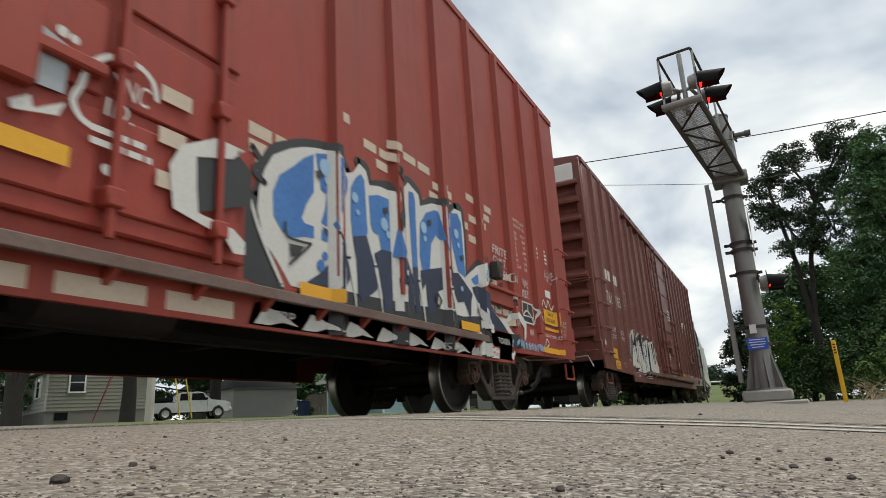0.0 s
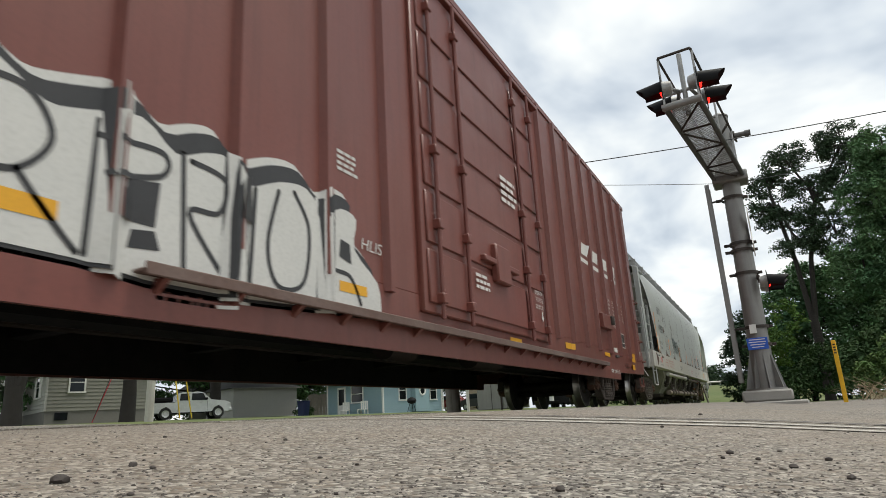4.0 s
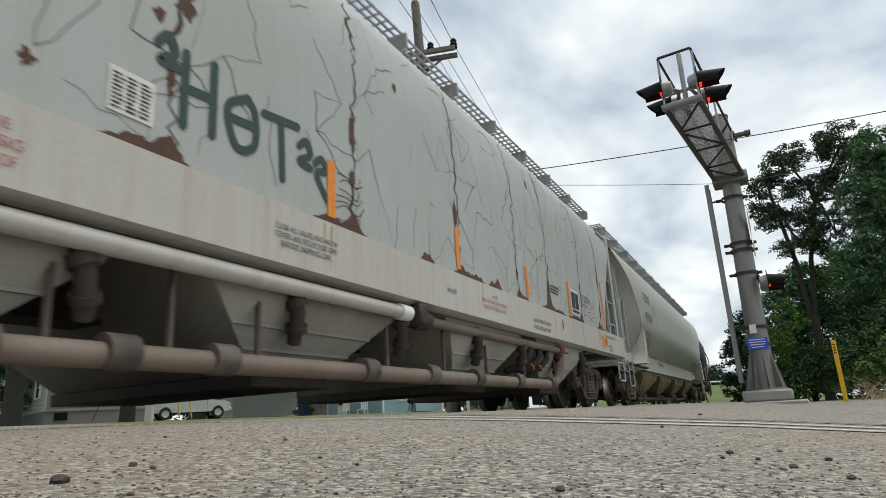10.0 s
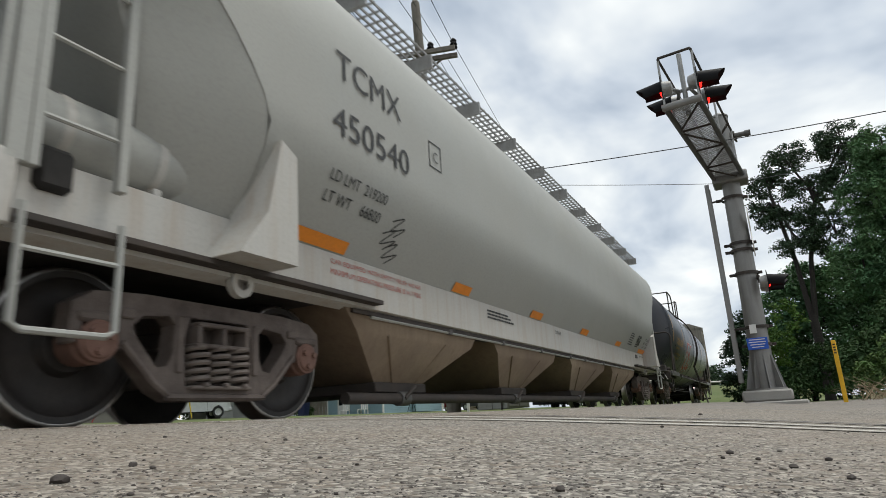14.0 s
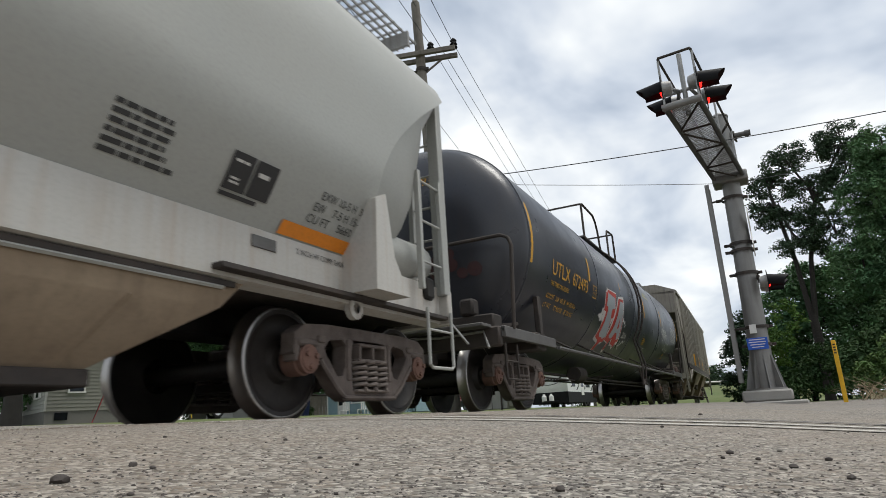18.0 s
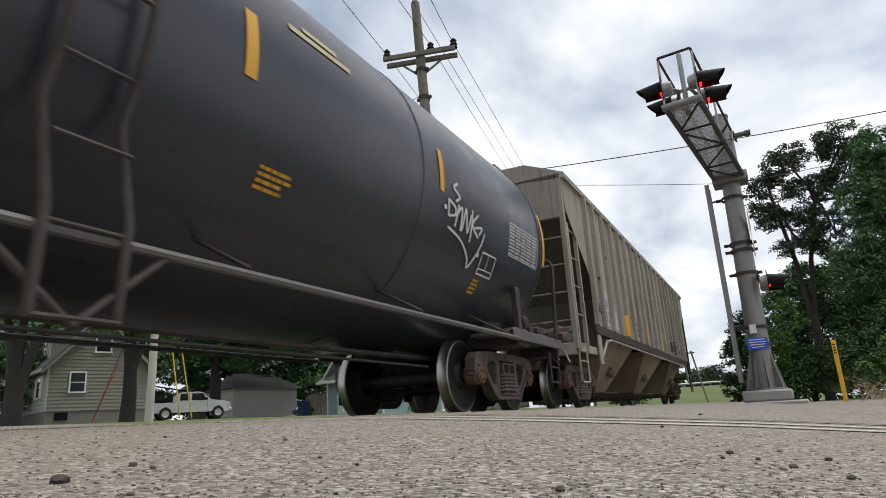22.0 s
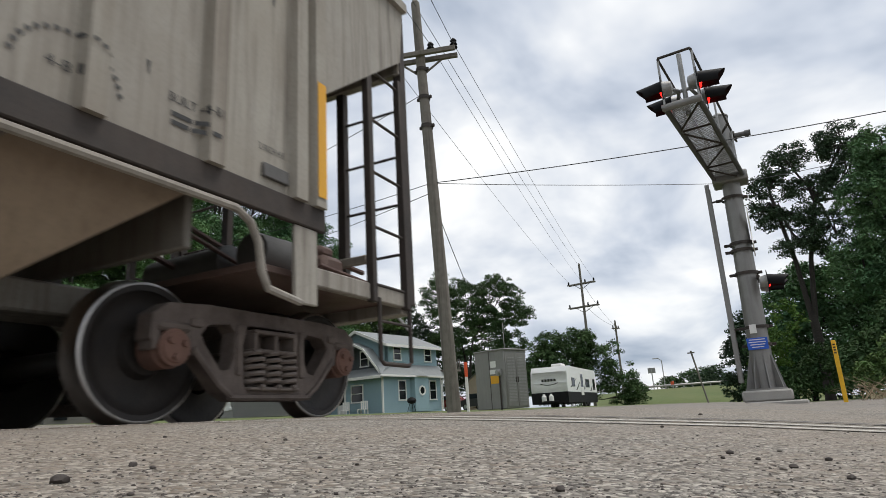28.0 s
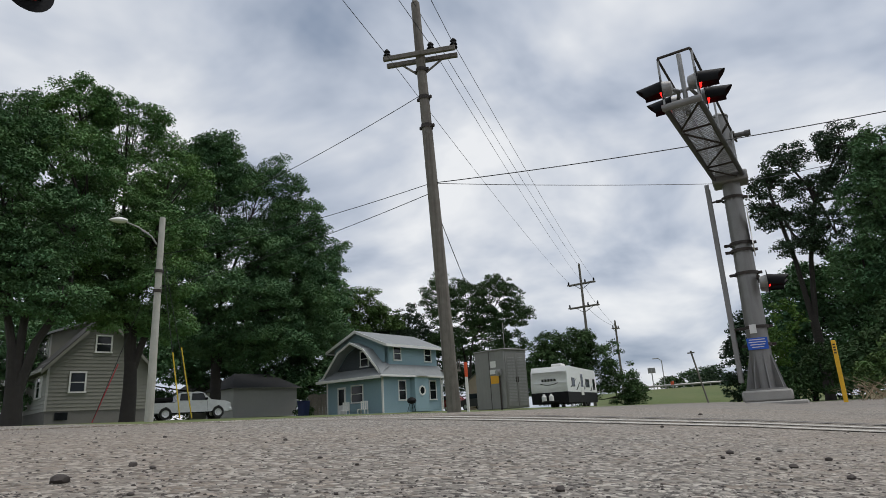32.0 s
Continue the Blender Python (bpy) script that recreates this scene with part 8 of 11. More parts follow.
def mark_white():
    at = side_map(1.57, WHITE_RIBS, 0.17, 0.075, 0.7)
    car = WHITE
    mark(car, "reflector_strip", MAT["yellow"], lambda sh: rect(sh, 6.46, 6.56, 1.55, 2.49, lambda y, z, eps: (1.57 + 0.078 + eps, y, z), 0.003), "yellow reflector strip")

    for pts in ([(-5.96, 1.55), (-5.95, 2.16), (-5.72, 2.3), (-5.6, 2.28), (-5.6, 1.58)], [(-5.26, 1.54), (-5.25, 2.1), (-5.0, 2.12), (-4.85, 2.0), (-4.85, 1.58)], [(-4.56, 1.6), (-4.34, 1.6), (-4.34, 1.83), (-4.56, 1.83)]):
        mark(car, "repainted_patch", PAINT["repaint"], lambda sh: add_fill(sh, smooth_line(pts, 4) if len(pts) > 4 else pts, at, 0.003), "pale blue repainted patch")
    for y0, y1, z0, z1 in ((-5.4, -4.85, 2.12, 4.0), (-2.3, -1.78, 1.55, 4.0), (3.1, 3.4, 1.56, 1.9)):
        mark(car, "grime", MAT["grimy_panel"], lambda sh: rect(sh, y0, y1, z0, z1, at, 0.002), "brown grime on a side panel")

    def txt(sh):
        words(sh, "IA", -5.9, 1.92, 0.25, 0.22, at, 0.006)
        words(sh, "32", -5.94, 1.64, 0.4, 0.24, at, 0.006)
        words(sh, "NR", -5.23, 1.9, 0.35, 0.2, at, 0.006)
        words(sh, "9", -5.2, 1.63, 0.14, 0.2, at, 0.006)
        words(sh, "CAPY.", -3.63, 1.94, 0.26, 0.09, at, 0.006)
        words(sh, "LD.LMT.", -3.63, 1.78, 0.3, 0.09, at, 0.006)
        words(sh, "LT.WT.", -3.63, 1.62, 0.3, 0.09, at, 0.006)
        bars(sh, 3, -2.8, 1.62, 0.4, 0.4, at, 0.006, 51)
        bars(sh, 6, -0.55, 1.6, 0.4, 0.4, at, 0.006, 52)
        bars(sh, 4, 0.2, 1.56, 0.5, 0.24, at, 0.006, 53)
        words(sh, "4-81", 4.5, 1.66, 0.16, 0.06, at, 0.006)
        words(sh, "CU.FT.4750", 3.0, 2.1, 0.42, 0.08, at, 0.006)
        bars(sh, 2, 3.75, 1.95, 0.4, 0.2, at, 0.006, 54)
        words(sh, "BUILT 4-81", 5.2, 1.78, 0.34, 0.06, at, 0.006)
        bars(sh, 2, 5.22, 1.64, 0.32, 0.11, at, 0.006, 55)
        words(sh, "2 INCH H.F.", 5.92, 1.75, 0.26, 0.05, at, 0.006)
        for k in range(16):
            a = math.pi * (0.05 + 0.9 * k / 15)
            add_disc(sh, (4.62 + 0.28 * math.cos(a), 1.62 + 0.26 * math.sin(a)), 0.016, at, 0.006, 6)
        rng = random.Random(2)
        for k in range(60):
            y, z = rng.uniform(-6.5, 6.6), rng.uniform(1.6, 3.6)
            add_stroke(sh, [(y, z), (y + rng.uniform(-0.01, 0.02), z - rng.uniform(0.03, 0.14))], rng.uniform(0.012, 0.04), at, 0.004, taper=True, cap=False)
    mark(car, "lettering", MAT["ink"], txt, "black stencilled lettering and scuffs")

    def panels(sh):
        rect(sh, 2.96, 3.45, 1.6, 1.92, at, 0.005)
        rect(sh, 3.72, 4.12, 1.55, 1.9, at, 0.005)
    mark(car, "stencil_panel", PAINT["black"], panels, "worn black stencil panel")

    def orange(sh):
        for y0, z0, z1 in ((-6.7, 1.52, 2.44), (-4.02, 1.52, 2.0), (-1.6, 1.52, 2.0), (0.75, 1.52, 2.0), (3.54, 1.55, 2.05), (6.42, 1.52, 2.35)):
            rect(sh, y0, y0 + 0.1, z0, z1, at, 0.008)
    mark(car, "reflector_strip", MAT["yellow"], orange, "orange reflector strips")
    part("route_card_board", Shape().box(1.57, 1.6, -6.5, -6.24, 1.78, 1.94, 0.006), MAT["galv_dark"], car)
    part("route_card_board", Shape().box(1.57, 1.6, 5.95, 6.2, 1.56, 1.66, 0.006), MAT["galv_dark"], car)
    for e in (-1, 1):
        sh = Shape()
        words(sh, "IANR", -0.3, 3.84, 0.6, 0.13, lambda u, z, eps: (u if e < 0 else -u, e * (8.205 if e < 0 else 7.985), z), 0)
        words(sh, "329", -0.22, 3.64, 0.42, 0.13, lambda u, z, eps: (u if e < 0 else -u, e * (8.205 if e < 0 else 7.985), z), 0)
        part("lettering", sh, MAT["ink"], car, fix=False)
    for y in (-4.85, -0.8, 3.9):
        part("vibrator_bracket", Shape().box(1.2, 1.33, y - 0.16, y + 0.16, 0.62, 0.74, 0.03, turn=Matrix.Rotation(radians(-25), 3, "Y")).box(1.24, 1.36, y - 0.07, y + 0.07, 0.58, 0.8, 0.02), MAT["truck"], car)


MAT["grimy_panel"] = stuff("smoky_grime", (0.27, 0.24, 0.185), 0.8, 0, (0.2, 0.175, 0.13), 1.2, 40, 0.6, 0.1, streak=(0.14, 0.115, 0.09), streak_amount=0.5)
mark_white()


# ---- crossing signals, poles, cabinet ----
def polar(az, dist):
    a = radians(az)
    return dist * math.sin(a), dist * math.cos(a)


def foot(az, dist, sink=0.03):
    x, y = polar(az, dist)
    return x, y, ground_z(x, y) - sink


def aim(az, el, dist):
    """A point at a bearing and elevation seen from the eye."""
    x, y = polar(az, dist)
    return Vector((x, y, EYE[2] + dist * math.tan(radians(el))))


def utility_pole(at, top, r0, r1, arms, label, lean=(0, 0), category="utility pole", bands=3):
    ob = thing("utility_pole", Matrix.Translation(at), label, category, "pole line")
    hgt = top - at[2]
    sh = Shape()
    n = 10
    pts = [(lean[0] * k / n, lean[1] * k / n, -0.3 + (hgt + 0.3) * k / n) for k in range(n + 1)]
    sh.tube(pts, r0, 16, r1=r1)
    sh.tube([pts[-1], (pts[-1][0], pts[-1][1], pts[-1][2] + 0.12)], r1, 16, r1=0.03)
    part("pole", sh, MAT["pole"], ob)
    for arm_z, arm_half, arm_turn in arms:
        T = Matrix.Rotation(radians(arm_turn), 3, "Z")
        f = (arm_z - at[2]) / hgt
        cx, cy, cz = lean[0] * f, lean[1] * f, arm_z - at[2]
        for side in (-0.17, 0.17):
            sh = Shape()
            c = T @ Vector((0, side, 0)) + Vector((cx, cy, cz))
            sh.box(c.x - arm_half, c.x + arm_half, c.y - 0.045, c.y + 0.045, c.z - 0.06, c.z + 0.06, 0.01, turn=T)
            part("crossarm", sh, MAT["pole"], ob)
        for a in (-1, 1):
            sh = Shape().tube([T @ Vector((a * arm_half * 0.6, 0.2, 0)) + Vector((cx, cy, cz)), Vector((cx, cy, cz - 0.55))], 0.028, 6)
            part("brace", sh, MAT["pole"], ob)
        for a in (-0.94, 0.3, 0.94):
            c = T @ Vector((a * arm_half, 0, 0)) + Vector((cx, cy, cz + 0.06))
            sh = Shape().turned([(0, 0.03), (0.05, 0.1), (0.1, 0.06), (0.14, 0.1), (0.19, 0.06), (0.24, 0.085), (0.3, 0.04), (0.34, 0.001)], c, 10, "z")
            part("insulator", sh, MAT["signal_black"], ob)
    for k in range(bands):
        z = hgt * (0.66 + 0.075 * k)
        f = z / hgt
        sh = Shape().turned([(z - 0.05, r0 + (r1 - r0) * f + 0.025), (z + 0.05, r0 + (r1 - r0) * f + 0.025)], (lean[0] * f, lean[1] * f, 0), 12, "z")
        for a in (-1, 1):
            sh.box(lean[0] * f + a * (r0 * 0.9) - 0.06, lean[0] * f + a * (r0 * 0.9) + 0.06, lean[1] * f - 0.03, lean[1] * f + 0.03, z - 0.04, z + 0.04, 0.01)
        part("band", sh, MAT["steel_dark"], ob)
    return ob


P1 = foot(-26.28, 14.0)
utility_pole(P1, 10.5, 0.158, 0.11, [(8.92, 0.92, 15.5)], "tall weathered wooden utility pole with a double crossarm", lean=(-0.38, -0.12))
P2 = foot(-14.1, 60.0)
utility_pole(P2, 13.6, 0.15, 0.1, [(11.7, 1.37, -10), (9.5, 1.5, -10)], "distant wooden utility pole with two crossarms", bands=0)
P3 = foot(-11.6, 80.0)
utility_pole(P3, 10.5, 0.16, 0.11, [(9.6, 0.5, 60)], "slim wooden utility pole in the distance", bands=0)


def wire(a, b, sag, r=0.012, label="thin black overhead wire between poles"):
    a, b = Vector(a), Vector(b)
    n = 16
    pts = [a.lerp(b, k / n) - Vector((0, 0, sag * 4 * (k / n) * (1 - k / n))) for k in range(n + 1)]
    return tagged(part("overhead_wire", Shape().tube(pts, r, 5), MAT["wire"]), label, "wire", "overhead wires")


def strung_wires():
    ends = (((-31.2, 32.5), (-35.5, 36.8)), ((-26.7, 33.3), (-29.6, 36.8)), ((-24.3, 33.3), (-26.2, 36.7)))
    for k, ((az, el), (az1, el1)) in enumerate(ends):
        p = aim(az, el, 13.6)
        back = aim(az1, el1, 11.9)
        wire(p, p + (back - p) * 9, 0.0, 0.0075)
        q = Vector(P2) + Matrix.Rotation(radians(-10), 3, "Z") @ Vector((1.25 * (k - 1), 0, 0))
        q.z = 12.0
        wire(p, q, 0.35, 0.007)
    top = aim(-28.3, 36.9, 13.6)
    wire(top, (P2[0], P2[1], 13.4), 0.3, 0.008)
    wire(aim(-28.0, 28.8, 13.8), aim(-51.3, 17.0, 25), 0.25, 0.009)
    mid = aim(-27.3, 21.1, 14.0)
    low = aim(-27.4, 20.2, 14.0)
    wire(mid, aim(12.5, 20.2, 15.0), 0.1, 0.011)
    wire(mid, aim(-0.2, 17.6, 17.5), 0.05, 0.008)
    wire(aim(-0.2, 17.6, 17.5), aim(12, 17.6, 30), 0.1, 0.01)
    wire(mid, aim(-51.4, 14.7, 25), 0.2, 0.009)
    wire(low, aim(-51.5, 11.9, 25), 0.2, 0.009)
    wire(low, aim(-24.6, 12.0, 17.0), 0.02, 0.01, "slack guy wire running down from the pole")
    for dz in (12.0, 9.8):
        wire(P2[:2] + (dz,), P3[:2] + (9.9,), 0.4, 0.012)


strung_wires()


def street_light():
    at = foot(-51.6, 25.0)
    ob = thing("street_lamp", Matrix.Translation(at), "pale wooden pole carrying a street lamp on a bent arm", "street lamp")
    top = EYE[2] + 25 * math.tan(radians(17.7)) - at[2]
    part("pole", Shape().tube([(0, 0, -0.3), (0.05, 0.02, top)], 0.15, 14, r1=0.105), MAT["pale_pole"], ob)
    # bracket reaches out square to the line of sight
    u = Vector((-math.cos(radians(51)), -math.sin(radians(51)), 0))
    z = top - 1.05
    pts = [Vector((0, 0, z)) + u * 0.1, Vector((0, 0, z + 0.3)) + u * 0.3, Vector((0, 0, z + 0.62)) + u * 0.75, Vector((0, 0, z + 0.8)) + u * 1.2]
    part("arm", Shape().tube(pts, 0.03, 8), MAT["galv"], ob)
    sh = Shape()
    c = Vector((0, 0, z + 0.85)) + u * 1.45
    rings = []
    for k in range(9):
        f = k / 8
        r = 0.17 * math.sin(math.pi * min(f * 0.85 + 0.15, 1.0)) + 0.01
        p = c + u * (0.4 * (f - 0.5) * 1.6)
        rings.append([p + Vector((-u.y * r * math.cos(a), u.x * r * math.cos(a), r * 0.62 * math.sin(a))) for a in [2 * math.pi * j / 12 for j in range(12)]])
    sh.loft(rings, caps=True)
    part("lamp_head", sh, MAT["white"], ob, "grey cobra-head lamp")
    for h in (0.62, 0.72):
        part("band", Shape().turned([(top * h - 0.06, 0.15), (top * h + 0.06, 0.15)], (0.03, 0.01, 0), 12, "z"), MAT["steel_dark"], ob)
    # guy wires with coloured guards
    for az, el, dist, az1, el1, col, lab, top_el in ((-55.6, 1.28, 26.5, -54.1, 5.7, "guard_red", "red plastic guy wire guard", 14.5), (-48.4, 1.25, 25.5, -49.45, 7.0, "guard_yellow", "yellow plastic guy wire guard", 15.5), (-49.3, 1.3, 24.2, -50.1, 6.6, "guard_yellow", "yellow plastic guy wire guard", 15.0)):
        a, b = aim(az, el, dist), aim(az1, el1, dist - 0.3)
        tagged(part("guy_guard", Shape().tube([a, b], 0.02, 6), MAT[col]), lab + " over a slanting wire", "guy guard", "guy wires")
        wire(a, aim(-51.45, top_el, 25), 0.0, 0.011, "steel guy wire stretched down from the lamp pole")


MAT["guard_red"] = stuff("red_plastic", (0.42, 0.04, 0.05), 0.5, 0, (0.35, 0.03, 0.04), 4, 30, 0.3, 0.05)
MAT["guard_yellow"] = stuff("yellow_plastic", (0.7, 0.5, 0.03), 0.5, 0, (0.6, 0.42, 0.03), 4, 30, 0.3, 0.05)
street_light()


def signal_lamp(ob, p, side, lit, scale=1.0, tilt=0):
    """A hooded flashing lamp that faces along +x or -x."""
    sh = Shape()
    k = scale
    c = Vector(p)
    sh.turned([(0, 0.001), (0, 0.255 * k), (side * 0.015, 0.255 * k), (side * 0.02, 0.11 * k)], c, 28, "x")
    body = part("lamp", sh, MAT["signal_black"], ob, "round black lamp backboard")
    sh = Shape()
    sh.turned([(-side * 0.17, 0.05), (-side * 0.15, 0.12 * k), (0, 0.155 * k)], c, 20, "x", cap=True)
    part("lamp_housing", sh, MAT["galv"], body)
    rings = []
    nn = 20
    for f in (0.0, 0.5, 1.0):
        ring = []
        for j in range(nn + 1):
            a = radians(-38 + 256 * j / nn)
            r = (0.165 - 0.03 * f) * k
            ln_ = 0.46 * k * f * (0.72 + 0.28 * max(0, math.sin(a)))
            ring.append((c.x + side * (0.01 + ln_), c.y + r * math.cos(a), c.z + r * math.sin(a) - 0.04 * f))
        rings.append(ring)
    hood = Shape().loft(rings, closed=False)
    rings2 = [[(x, y + (c.y - y) * 0.06, zz + (c.z - zz) * 0.06) for x, y, zz in r] for r in rings]
    hood.loft(rings2, closed=False)
    part("hood", hood, MAT["signal_black"], body)
    lens = Shape().turned([(side * 0.022, 0.152 * k), (side * 0.05, 0.12 * k), (side * 0.066, 0.06 * k), (side * 0.07, 0.001)], c, 20, "x")
    part("lens", lens, MAT["red_lamp"] if lit else MAT["red_dark"], body, "glowing red lens" if lit else "dark red lens")


def cantilever():
    """Railway crossing cantilever: mast, walkway arm with rails, flashing lamps, crossbuck, ladder, sign."""
    B = Vector((-0.17, 16.0, -0.05))
    ob = thing("crossing_signal", Matrix.Translation(B), "aluminium crossing signal mast with cantilever walkway and red lamps", "crossing signal")
    A = MAT["alum"]
    sh = Shape().box(-0.75, 0.75, -0.75, 0.75, -0.2, 0.12, 0.03)
    part("footing", sh, MAT["concrete"], ob, "stepped concrete footing")
    sh = Shape().box(-0.5, 0.5, -0.5, 0.5, 0.12, 0.36, 0.04)
    part("plinth", sh, MAT["concrete"], ob)
    sh = Shape()
    top = 6.95
    sh.tube([(0, 0, 0.36), (0.02, 0, 2.5), (0.05, 0, 5.2), (0.07, 0, top)], 0.235, 24, r1=0.185)
    sh.turned([(top, 0.2), (top + 0.03, 0.205), (top + 0.09, 0.15), (top + 0.11, 0.001)], (0.07, 0, 0), 24, "z")
    part("mast", sh, A, ob)
    part("base_flange", Shape().turned([(0.36, 0.42), (0.4, 0.42)], (0, 0, 0), 24, "z", cap=True), A, ob)
    for k in range(8):
        a = k * math.pi / 4 + 0.2
        c, s = math.cos(a), math.sin(a)
        sh = Shape().add([(c * 0.22, s * 0.22, 0.4), (c * 0.41, s * 0.41, 0.4), (c * 0.22, s * 0.22, 1.2), (c * 0.22 - s * 0.02, s * 0.22 + c * 0.02, 0.4), (c * 0.41 - s * 0.02, s * 0.41 + c * 0.02, 0.4), (c * 0.22 - s * 0.02, s * 0.22 + c * 0.02, 1.2)],
                         [(0, 1, 2), (5, 4, 3), (0, 3, 4, 1), (1, 4, 5, 2), (2, 5, 3, 0)])
        part("gusset", sh, A, ob)
    for z in (3.0, 3.55, 3.72, 4.85, 1.35, 1.75):
        part("clamp_band", Shape().turned([(z - 0.035, 0.255), (z + 0.035, 0.255)], (0.03, 0, 0), 20, "z").box(-0.34, -0.22, -0.04, 0.04, z - 0.03, z + 0.03, 0.008).box(0.26, 0.36, -0.04, 0.04, z - 0.03, z + 0.03, 0.008), MAT["steel_dark"], ob)
    # walkway arm, from the mast towards the road
    z = 5.33
    d = Vector((-0.50, -4.9, 0))
    ln = d.length
    d.normalize()
    n = Vector((-d.y, d.x, 0)) * -1.0
    o = Vector((0.05, 0, z))

    def q(along_, across, up):
        return o + d * along_ + n * across + Vector((0, 0, up))

    sh = Shape()
    sh.box(-0.34, 0.44, -0.3, 0.3, z - 0.12, z + 0.12, 0.03)
    part("arm_collar", sh, A, ob)
    for s in (-1, 1):
        part("arm_chord", Shape().tube([q(0.1, s * 0.31, 0), q(ln, s * 0.29, 0)], 0.052, 10), MAT["arm_steel"], ob)
        part("upper_rail", Shape().tube([q(0.0, s * 0.30, 0.92), q(ln * 0.55, s * 0.30, 0.95), q(ln - 0.03, s * 0.29, 1.0)], 0.024, 8), MAT["steel_dark"], ob)
        for f in (0.16, 0.6, 0.99):
            part("rail_post", Shape().tube([q(ln * f, s * 0.3, 0), q(ln * f, s * 0.3, 0.97)], 0.02, 8), MAT["galv"], ob)
    part("end_bar", Shape().tube([q(ln, -0.34, 0), q(ln, 0.34, 0)], 0.065, 10), MAT["alum"], ob)
    part("end_rail", Shape().tube([q(ln, -0.29, 1.0), q(ln, 0.29, 1.0)], 0.026, 8), MAT["steel_dark"], ob)
    bays = 4
    for k in range(bays + 1):
        part("cross_brace", Shape().tube([q(ln * k / bays * 0.98 + 0.08, -0.3, -0.02), q(ln * k / bays * 0.98 + 0.08, 0.3, -0.02)], 0.022, 6), MAT["steel_dark"], ob)
    for k in range(bays):
        a, b = (k + 0.04) / bays * ln, (k + 0.96) / bays * ln
        part("diagonal_brace", Shape().tube([q(a, 0.3 if k % 2 else -0.3, -0.03), q(b, -0.3 if k % 2 else 0.3, -0.03)], 0.022, 6), MAT["steel_dark"], ob)
    sh = Shape()
    m = 26
    for k in range(m):
        x = -0.28 + 0.56 * k / (m - 1)
        a, b = q(0.3, x, 0.05), q(ln - 0.05, x, 0.05)
        c = (a + b) / 2
        sh.box(c.x - 0.004, c.x + 0.004, c.y - ln / 2 + 0.15, c.y + ln / 2 - 0.15, c.z - 0.015, c.z + 0.015, turn=Matrix.Rotation(math.atan2(-d.x, d.y), 3, "Z"))
    for k in range(62):
        a = q(0.3 + (ln - 0.4) * k / 61, -0.28, 0.06)
        b = q(0.3 + (ln - 0.4) * k / 61, 0.28, 0.06)
        sh.tube([a, b], 0.006, 4)
    g = part("walkway_grating", sh, MAT["galv"], ob, "galvanised grating floor", fix=False)
    # lamp post at the arm's end and four hooded lamps, two each way
    part("lamp_post", Shape().tube([q(ln - 0.55, 0, -0.02), q(ln - 0.55, 0, 1.25)], 0.045, 10), MAT["galv"], ob)
    part("lamp_crossarm", Shape().tube([q(ln - 0.55, -0.42, 0.5), q(ln - 0.55, 0.42, 0.5)], 0.035, 8), MAT["galv"], ob)

    base = ln - 0.55
    for s, (al, up) in ((-1, (base - 0.32, 0.42)), (-1, (base + 0.4, 0.42)), (1, (base - 0.32, 0.42)), (1, (base + 0.4, 0.42))):
        p = q(al, 0, up)
        signal_lamp(ob, (p.x + s * 0.3, p.y, p.z), s, True)
    for s in (-1, 1):
        part("lamp_bracket", Shape().tube([q(base - 0.32, 0, 0.42) + Vector((s * 0.2, 0, 0)), q(base, 0, 0.5) + Vector((s * 0.1, 0, 0)), q(base + 0.4, 0, 0.42) + Vector((s * 0.2, 0, 0))], 0.035, 8), MAT["galv"], ob)
    # lamps lower on the mast, facing the other road
    for dy in (-0.34, 0.34):
        signal_lamp(ob, (0.42, dy, 2.72), 1, dy < 0, 0.95)
    part("lamp_bracket", Shape().tube([(0.25, -0.36, 2.85), (0.25, 0.36, 2.85)], 0.04, 8), MAT["steel_dark"], ob)
    # side bracket with bell near the mast top
    part("bracket_tube", Shape().tube([(0.0, 0, 6.42), (0.56, 0, 6.42)], 0.06, 12).box(0.28, 0.34, -0.1, 0.1, 6.33, 6.51, 0.01), MAT["galv_dark"], ob)
    part("tube_cap", Shape().tube([(0.55, 0, 6.42), (0.68, 0, 6.42)], 0.075, 12), MAT["arm_steel"], ob)
    part("arm_brace", Shape().tube([(0.05, -0.1, 6.5), (0.2, -1.2, 6.25)], 0.03, 8), MAT["steel_dark"], ob)
    # crossbuck boards, seen from the edge
    for a in (-48, 48):
        T = Matrix.Rotation(radians(a), 3, "X")
        sh = Shape().box(0.27, 0.295, -0.6, 0.6, 3.85, 4.08, 0.003, turn=T)
        part("crossbuck_board", sh, MAT["white"], ob, "white crossbuck board")
    # ladder at the side of the mast
    for dy in (-0.2, 0.2):
        part("ladder_stile", Shape().box(-0.53, -0.43, dy - 0.02, dy + 0.02, 0.55, 5.25, 0.005), A, ob)
    for k in range(15):
        part("ladder_rung", Shape().tube([(-0.48, -0.2, 0.8 + 0.3 * k), (-0.48, 0.2, 0.8 + 0.3 * k)], 0.016, 6), A, ob)
    for z in (1.75, 4.85):
        part("ladder_bracket", Shape().tube([(-0.48, 0, z), (-0.2, 0, z)], 0.022, 6), MAT["steel_dark"], ob)
    # blue notice
    sg = part("notice", Shape().box(-0.22, 0.2, -0.275, -0.262, 1.24, 1.5, 0.004), MAT["blue_sign"], ob, "blue notice plate with white bars of text")
    sh = Shape()
    for k in range(4):
        w = (0.16, 0.175, 0.15, 0.12)[k]
        sh.box(-0.01 - w, -0.01 + w, -0.279, -0.276, 1.45 - 0.055 * k, 1.468 - 0.055 * k)
